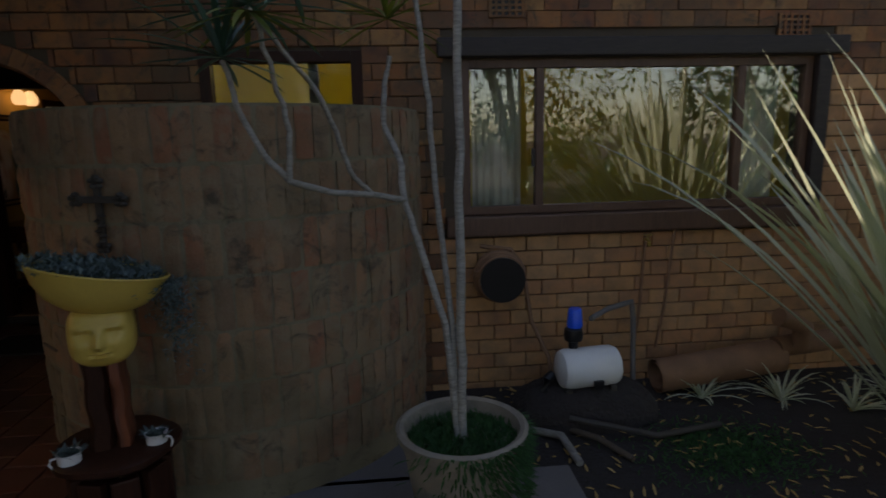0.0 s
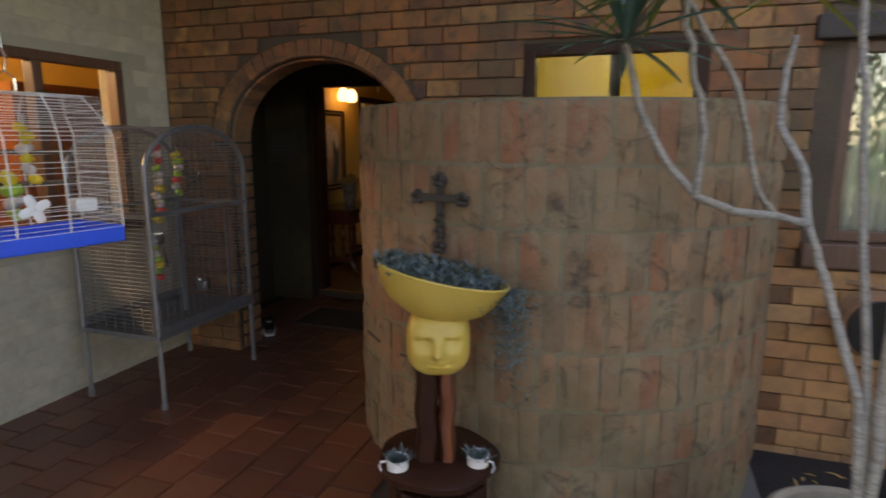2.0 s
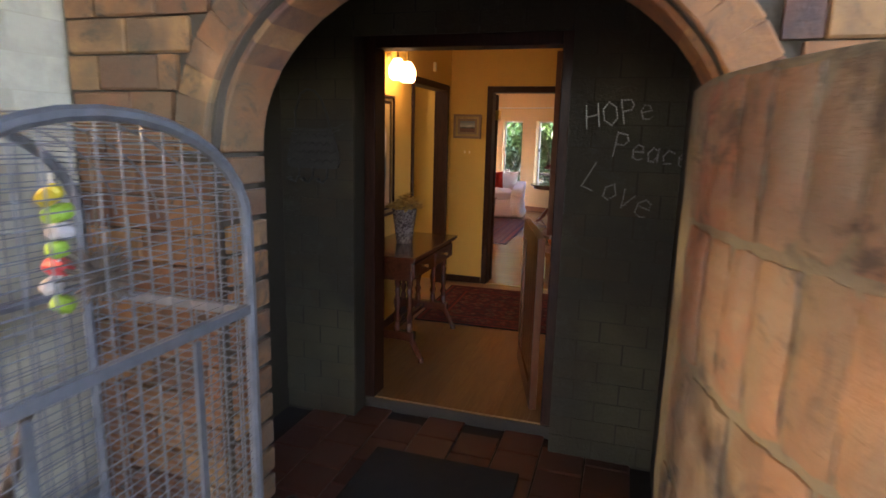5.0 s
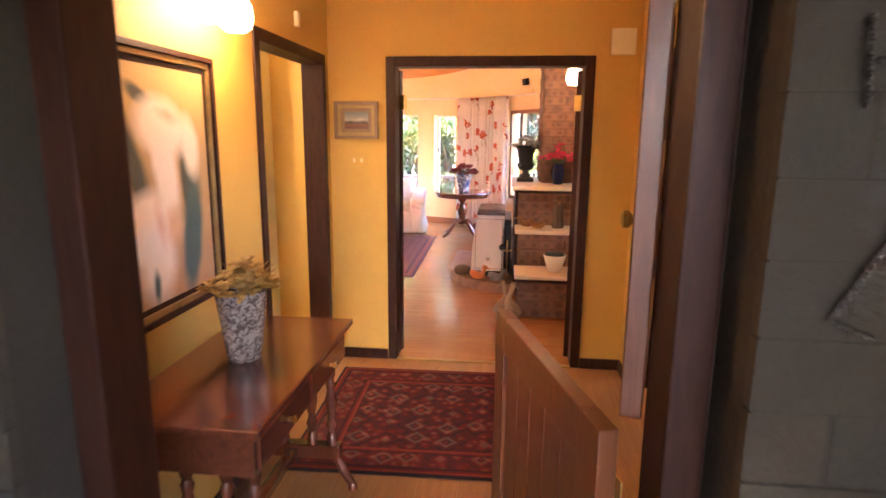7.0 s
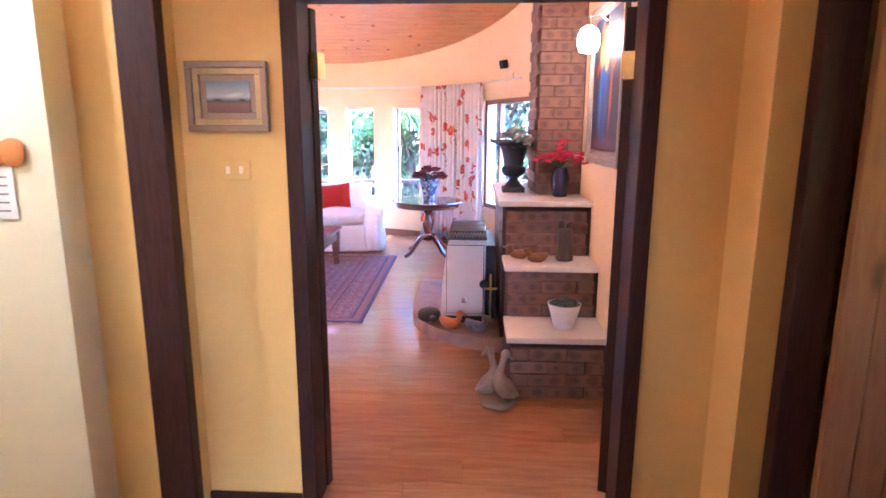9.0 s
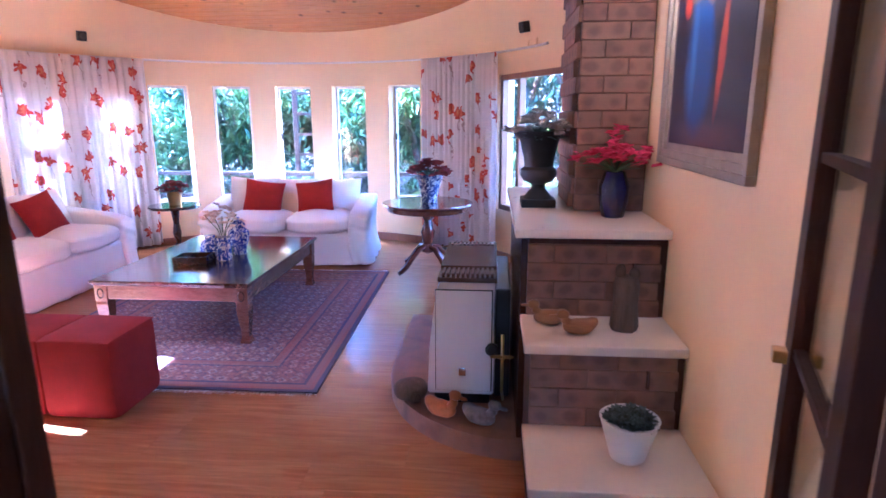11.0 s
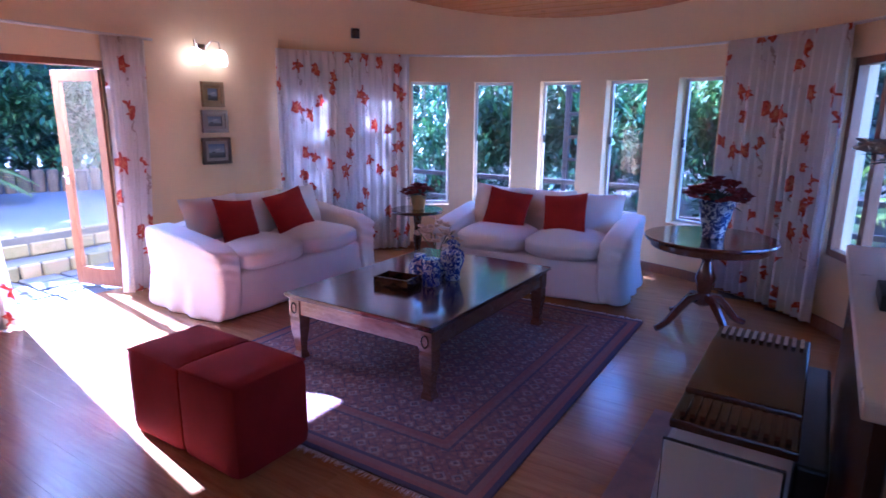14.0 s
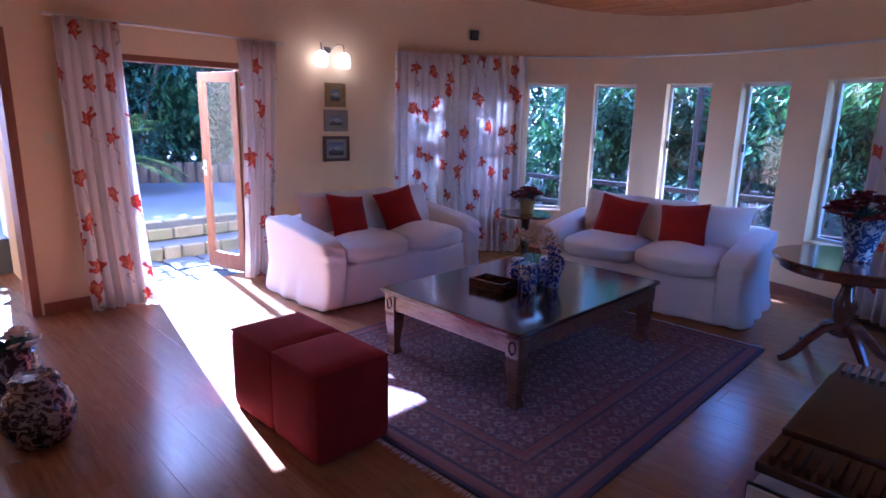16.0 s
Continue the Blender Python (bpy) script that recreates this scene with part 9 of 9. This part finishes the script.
for k in range(7):
    part("post", boxes((-5.2 + 1.12 * k - 0.04, -5.2 + 1.12 * k + 0.04, 0.032, 0.10, 0, 1.05), bevel=0.006), BLACK_TIMBER, rl)
# unseen trees added beyond the yard for the windows to mirror and to shade it
for x, y, a in ((13.0, -7.0, 10), (7.0, -12.5, 70), (1.0, -11.5, 140), (14.5, 1.5, 210), (-5.0, -9.0, 280)):
    copy_thing(T1, pose(x, y, YZ, 0, 0, a))
for x, y, a in ((-13.9, 8.3, 75), (-14.3, 10.2, 250), (-14.1, 12.2, 15), (-15.3, 9.3, 140), (-15.4, 11.4, 310), (-14.2, 6.4, 100)):
    copy_thing(B1, pose(x, y, 0.1, 0, 0, a) @ Matrix.Scale(1.28, 4))
for k in range(8):
    copy_thing(B1, pose(-9.5 + 2.0 * k, 18.6 + 0.7 * (k % 3), YZ, 0, 0, 77 * k) @ Matrix.Scale(1.35, 4))
for x, y, a in ((3.3, 12.6, 40), (4.3, 10.9, 190), (4.9, 13.4, 300)):
    copy_thing(B3, pose(x, y, YZ, 0, 0, a))
# two more unseen shrubs added beyond the yard
copy_thing(B2, pose(7.6, -7.6, YZ, 0, 0, 33))
copy_thing(B1, pose(8.3, -2.2, YZ, 0, 0, 133))


# ---- floors, bricks and boards, piece by piece ----
rng = random.Random(5)
floor_porch = bpy.data.objects["floor_porch"]
tile_me = piece_mesh("tile", 0.222, 0.222, 0.03, TILE, 0.004)
far = []
k = 0
for i in range(40):
    for j in range(40):
        x, y = -0.70 + 0.23 * i - 0.02, -3.8 + 0.23 * j + (0.115 if i % 2 else 0)
        if x > 1.5 or y > FY - 0.1 or (y > BY - 0.05 and not -1.0 < x < 1.1) or (x - SC.x) ** 2 + (y - SC.y) ** 2 < 1.05**2:
            continue
        z = PZ - 0.015 + rng.uniform(-0.0015, 0.0015)
        if k < 300 and y > -2.4:
            piece("tile", tile_me, floor_porch, pose(x, y, z, rng.uniform(-0.4, 0.4), rng.uniform(-0.4, 0.4), rng.choice((0, 90, 180))))
            k += 1
        else:
            far.append(((x, y, z), (0.111, 0.111, 0.015), 0))
quick_boxes("tiles_far", far, TILE, floor_porch)


def lay_boards(parent, x0, x1, y0, y1, along, mat, w=0.19, ln=1.25, keep=lambda x, y: True):
    mesh = {}
    a0, a1, b0, b1 = (x0, x1, y0, y1) if along == "x" else (y0, y1, x0, x1)
    row, b = 0, b0
    while b < b1 - 0.02:
        bw = min(w, b1 - b)
        a = a0 - rng.uniform(0, ln)
        while a < a1:
            s, e = max(a, a0), min(a + ln, a1)
            if e - s > 0.03:
                cx, cy = ((s + e) / 2, b + bw / 2) if along == "x" else (b + bw / 2, (s + e) / 2)
                if keep(cx, cy):
                    key = (round(e - s, 3), round(bw, 3))
                    if key not in mesh:
                        d = (key[0] - 0.0007, key[1] - 0.0007)
                        mesh[key] = piece_mesh("floorboard", *(d if along == "x" else d[::-1]), 0.012, mat, 0.0005)
                    piece("floorboard", mesh[key], parent, pose(cx, cy, -0.006))
            a += ln
        b += w
        row += 1


lay_boards(bpy.data.objects["floor_hall"], -2.6, 2.2, FY + 0.01, DY + 0.02, "y", HALL_BOARD)
inside = lambda x, y: y < RC.y + 0.2 or (x - RC.x) ** 2 + (y - RC.y) ** 2 < 3.0**2
lay_boards(bpy.data.objects["floor_living"], -6.6, EX, DY + 0.02, 7.08, "x", LAMINATE)
lay_boards(bpy.data.objects["floor_living"], WX - 0.2, EX, 7.08, 12.1, "x", LAMINATE, keep=inside)

# curved screen: upright bricks in seven courses, no two alike
screen = bpy.data.objects["brick_screen"]
CH = 0.252


def worn_brick(w, h, seed):
    """An upright brick whose face is dished and whose edges are chipped."""
    r = random.Random(seed)
    nx, nz = 3, 5
    bm = bmesh.new()
    g = []
    for j in range(nz + 1):
        row = []
        for i in range(nx + 1):
            u, v = i / nx - 0.5, j / nz - 0.5
            edge = 1.0 if i in (0, nx) or j in (0, nz) else 0.0
            corner = 1.0 if i in (0, nx) and j in (0, nz) else 0.0
            x = u * w * (1 - 0.03 * corner) + r.uniform(-0.0035, 0.0035)
            z = v * h * (1 - 0.02 * corner) + r.uniform(-0.003, 0.003)
            y = -0.025 + edge * 0.0065 + r.uniform(-0.0045, 0.003) + corner * 0.003
            row.append((bm.verts.new((x, y, z)), bm.verts.new((u * w, 0.025, v * h)) if edge else None))
        g.append(row)
    for j in range(nz):
        for i in range(nx):
            bm.faces.new([q[0] for q in (g[j][i], g[j][i + 1], g[j + 1][i + 1], g[j + 1][i])])
    rim = [g[0][i] for i in range(nx)] + [g[j][nx] for j in range(nz)] + [g[nz][i] for i in range(nx, 0, -1)] + [g[j][0] for j in range(nz, 0, -1)]
    for p, q in zip(rim, rim[1:] + rim[:1]):
        bm.faces.new((p[0], p[1], q[1], q[0]))
    return mesh_of(bm, "brick", BRICK_SOLDIER, True)


brick_me = [worn_brick(w, CH - 0.015, 40 + k) for k, w in enumerate((0.084, 0.078, 0.081, 0.074, 0.083, 0.079))]
N = 40
for c in range(7):
    z = 1.685 - CH * (c + 0.5)
    for i in range(N):
        a = 180 + (i + 0.5 + (0.25 if c % 2 else 0.0) + rng.uniform(-0.09, 0.09)) * 180 / N
        if a > 359:
            continue
        r = SR - 0.0265 + rng.uniform(-0.004, 0.003)
        piece("brick", rng.choice(brick_me), screen, pose(SC.x + r * math.cos(radians(a)), SC.y + r * math.sin(radians(a)), z + rng.uniform(-0.0012, 0.0012), rng.uniform(-1, 1), rng.uniform(-0.6, 0.6), a + 90))

# clinker bricks of the house wall
long_me = piece_mesh("brick", 0.219, 0.05, 0.099, BRICK_HOUSE, 0.006)


def in_arch(x, z, pad=0.0):
    return abs(x - ARC_X) < ARC_W + pad and z < arch_z(x, ARC_W + pad, ARC_H + pad)


count, far_h, far_y = 0, [], []
LH, CHH = 0.225, 0.105
HOLES = ((YW[0] - 0.12, YW[1] + 0.11, 0.85, YW[3] + 0.13), (HW[0], HW[1], HW[2], HW[3]))
for c in range(34):
    z = YZ - 0.06 + CHH * (c + 0.5)
    if z > TOP:
        continue
    x = LX + 0.005 - (LH / 2 if c % 2 else 0)
    while x < 9.4:
        spans = [(max(x, LX + 0.002), x + LH)]
        x += LH
        for lo, hi, z0, z1 in HOLES:
            if z0 - 0.03 < z < z1 + 0.03:
                spans = [q for a, b in spans for q in ((a, min(b, lo)), (max(a, hi), b)) if q[1] - q[0] > 0.03]
        if z < arch_z(ARC_X, ARC_W + 0.12, ARC_H + 0.12) + 0.03:
            zz = min(max((z - 0.05 - ARC_S) / (ARC_H + 0.12), 0.0), 1.0)
            wz = (ARC_W + (0.12 if z > ARC_S else 0.0)) * math.sqrt(1 - zz * zz)
            spans = [q for a, b in spans for q in ((a, min(b, ARC_X - wz)), (max(a, ARC_X + wz), b)) if q[1] - q[0] > 0.03]
        for a, b in spans:
            cx, w = (a + b) / 2, b - a
            if abs(cx - SC.x) < 0.95 and z < 1.45 or z < YZ - 0.05:
                continue
            yy = BY + 0.025 + rng.uniform(-0.003, 0.003)
            if cx > 3.3 and z < 0.97 or (cx > 6.0 and z < 1.9):
                far_y.append(((cx, yy - 0.002, z), (w / 2 - 0.003, 0.022, CHH / 2 - 0.0035), 0))
            elif count < 300 and w > 0.2 and cx < 3.3 and z > 0.4:
                piece("brick", long_me, wall_house, pose(cx, yy, z, rng.uniform(-0.5, 0.5), 0, rng.uniform(-0.5, 0.5)))
                count += 1
            else:
                far_h.append(((cx, yy, z), (w / 2 - 0.003, 0.025, CHH / 2 - 0.003), 0))
quick_boxes("bricks_far", far_h, BRICK_HOUSE_J, wall_house)
# voussoirs round the arch, and bricks that line it
ring_me = piece_mesh("arch_brick", 0.088, 0.06, 0.115, BRICK_HOUSE, 0.007)
line_me = piece_mesh("arch_brick", 0.085, 0.20, 0.02, BRICK_HOUSE, 0.004)
M_ = 26
for i in range(M_):
    t = math.pi * (i + 0.5) / M_
    px, pz = ARC_X + (ARC_W + 0.06) * math.cos(t), ARC_S + (ARC_H + 0.06) * math.sin(t)
    nx, nz = math.cos(t) / ARC_W, math.sin(t) / ARC_H
    turn = math.degrees(math.atan2(nx, nz))
    piece("arch_brick", ring_me, wall_house, pose(px, BY + 0.026, pz, 0, turn, 0))
    qx, qz = ARC_X + (ARC_W - 0.008) * math.cos(t), ARC_S + (ARC_H - 0.008) * math.sin(t)
    piece("arch_brick", line_me, wall_house, pose(qx, BY + 0.155, qz, 0, turn, 0))
for s in (-1, 1):
    for c in range(15):
        z = PZ + CHH * (c + 0.5)
        if z < ARC_S - 0.03:
            piece("arch_brick", line_me, wall_house, pose(ARC_X + s * (ARC_W - 0.008), BY + 0.155, z, 0, 90, 0))
# yard wall below the window
yard_rows = far_y
near = [r for r in yard_rows if 3.3 < r[0][0] < 6.4 and r[0][2] > YZ - 0.05 and r[1][0] > 0.1][:300]
near_set = {r[0] for r in near}
me_long = piece_mesh("brick", 0.219, 0.044, 0.098, BRICK_YARD, 0.005)
for (cx, cy, cz), (hx, hy, hz), a in near:
    piece("yard_brick", me_long, wall_house, pose(cx, cy, cz, rng.uniform(-0.3, 0.3), 0, rng.uniform(-0.3, 0.3)))
quick_boxes("yard_bricks_far", [r for r in yard_rows if r[0] not in near_set], BRICK_YARD_J, wall_house)

# bagged bricks of the porch side wall and the vestibule: shallow, under a wash
rows = []
for c in range(32):
    z = YZ + 0.107 * (c + 0.5)
    y = -4.0 - (0.11 if c % 2 else 0)
    while y < BY:
        cy = y + 0.1125
        y += 0.225
        if LW[0] - 0.12 < cy < LW[1] + 0.12 and LW[2] - 0.13 < z < LW[3] + 0.07 or z > TOP - 0.05:
            continue
        rows.append(((LX - 0.0312 + rng.uniform(0, 0.0025), cy, z), (0.012, 0.1124, 0.0520), 0))
quick_boxes("bricks_bagged", rows, BRICK_GREY, wall_porch)
rows = []
for c in range(26):
    z = PZ + 0.107 * (c + 0.5)
    x = -1.0 - (0.11 if c % 2 else 0)
    while x < 1.1:
        cx = x + 0.1125
        x += 0.225
        lo, hi = cx - 0.108, cx + 0.108
        if z < 2.12:
            if cx < 0:
                hi = min(hi, FDX[0] - 0.066)
            else:
                lo = max(lo, FDX[1] + 0.066)
        if hi - lo < 0.03 or z > 2.68:
            continue
        rows.append((((lo + hi) / 2, VY + 0.0105 - rng.uniform(0, 0.003), z), ((hi - lo) / 2, 0.012, 0.0515), 0))
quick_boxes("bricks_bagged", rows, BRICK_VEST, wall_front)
# fireplace bricks
fire = bpy.data.objects["fireplace"]
fb = piece_mesh("brick", 0.2135, 0.03, 0.075, BRICK_FIRE, 0.003)
fbs = piece_mesh("brick", 0.03, 0.2135, 0.075, BRICK_FIRE, 0.003)
fbh = piece_mesh("brick", 0.106, 0.03, 0.075, BRICK_FIRE, 0.003)


def course(x0, x1, y, z0, z1, core):
    c = 0
    while z0 + 0.078 * (c + 0.5) < z1 - 0.025:
        z = z0 + 0.039 + 0.078 * c
        x = x0 - (0.107 if c % 2 else 0)
        while x < x1 - 0.05:
            lo, hi = max(x, x0), min(x + 0.215, x1)
            if hi - lo > 0.16:
                piece("brick", fb, core, pose((lo + hi) / 2, y, z, rng.uniform(-0.4, 0.4)))
            elif hi - lo > 0.06:
                piece("brick", fbh, core, pose((lo + hi) / 2, y, z, rng.uniform(-0.4, 0.4)))
            x += 0.215
        c += 1


core = bpy.data.objects["masonry"]
course(0.36, 0.915, 6.445, 0.001, 0.345, core)
course(0.36, 0.915, 6.835, 0.383, 0.69, core)
course(0.36, 0.915, 7.155, 0.712, 1.06, core)
chim = bpy.data.objects["chimney"]
course(0.60, 0.925, 7.60, 1.095, 3.45, chim)
c = 0
while 1.133 + 0.078 * c < 3.4:
    for y in ((7.71, 7.925, 8.14) if c % 2 else (7.82, 8.03)):
        piece("brick", fbs, chim, pose(0.60, y, 1.133 + 0.078 * c))
    c += 1
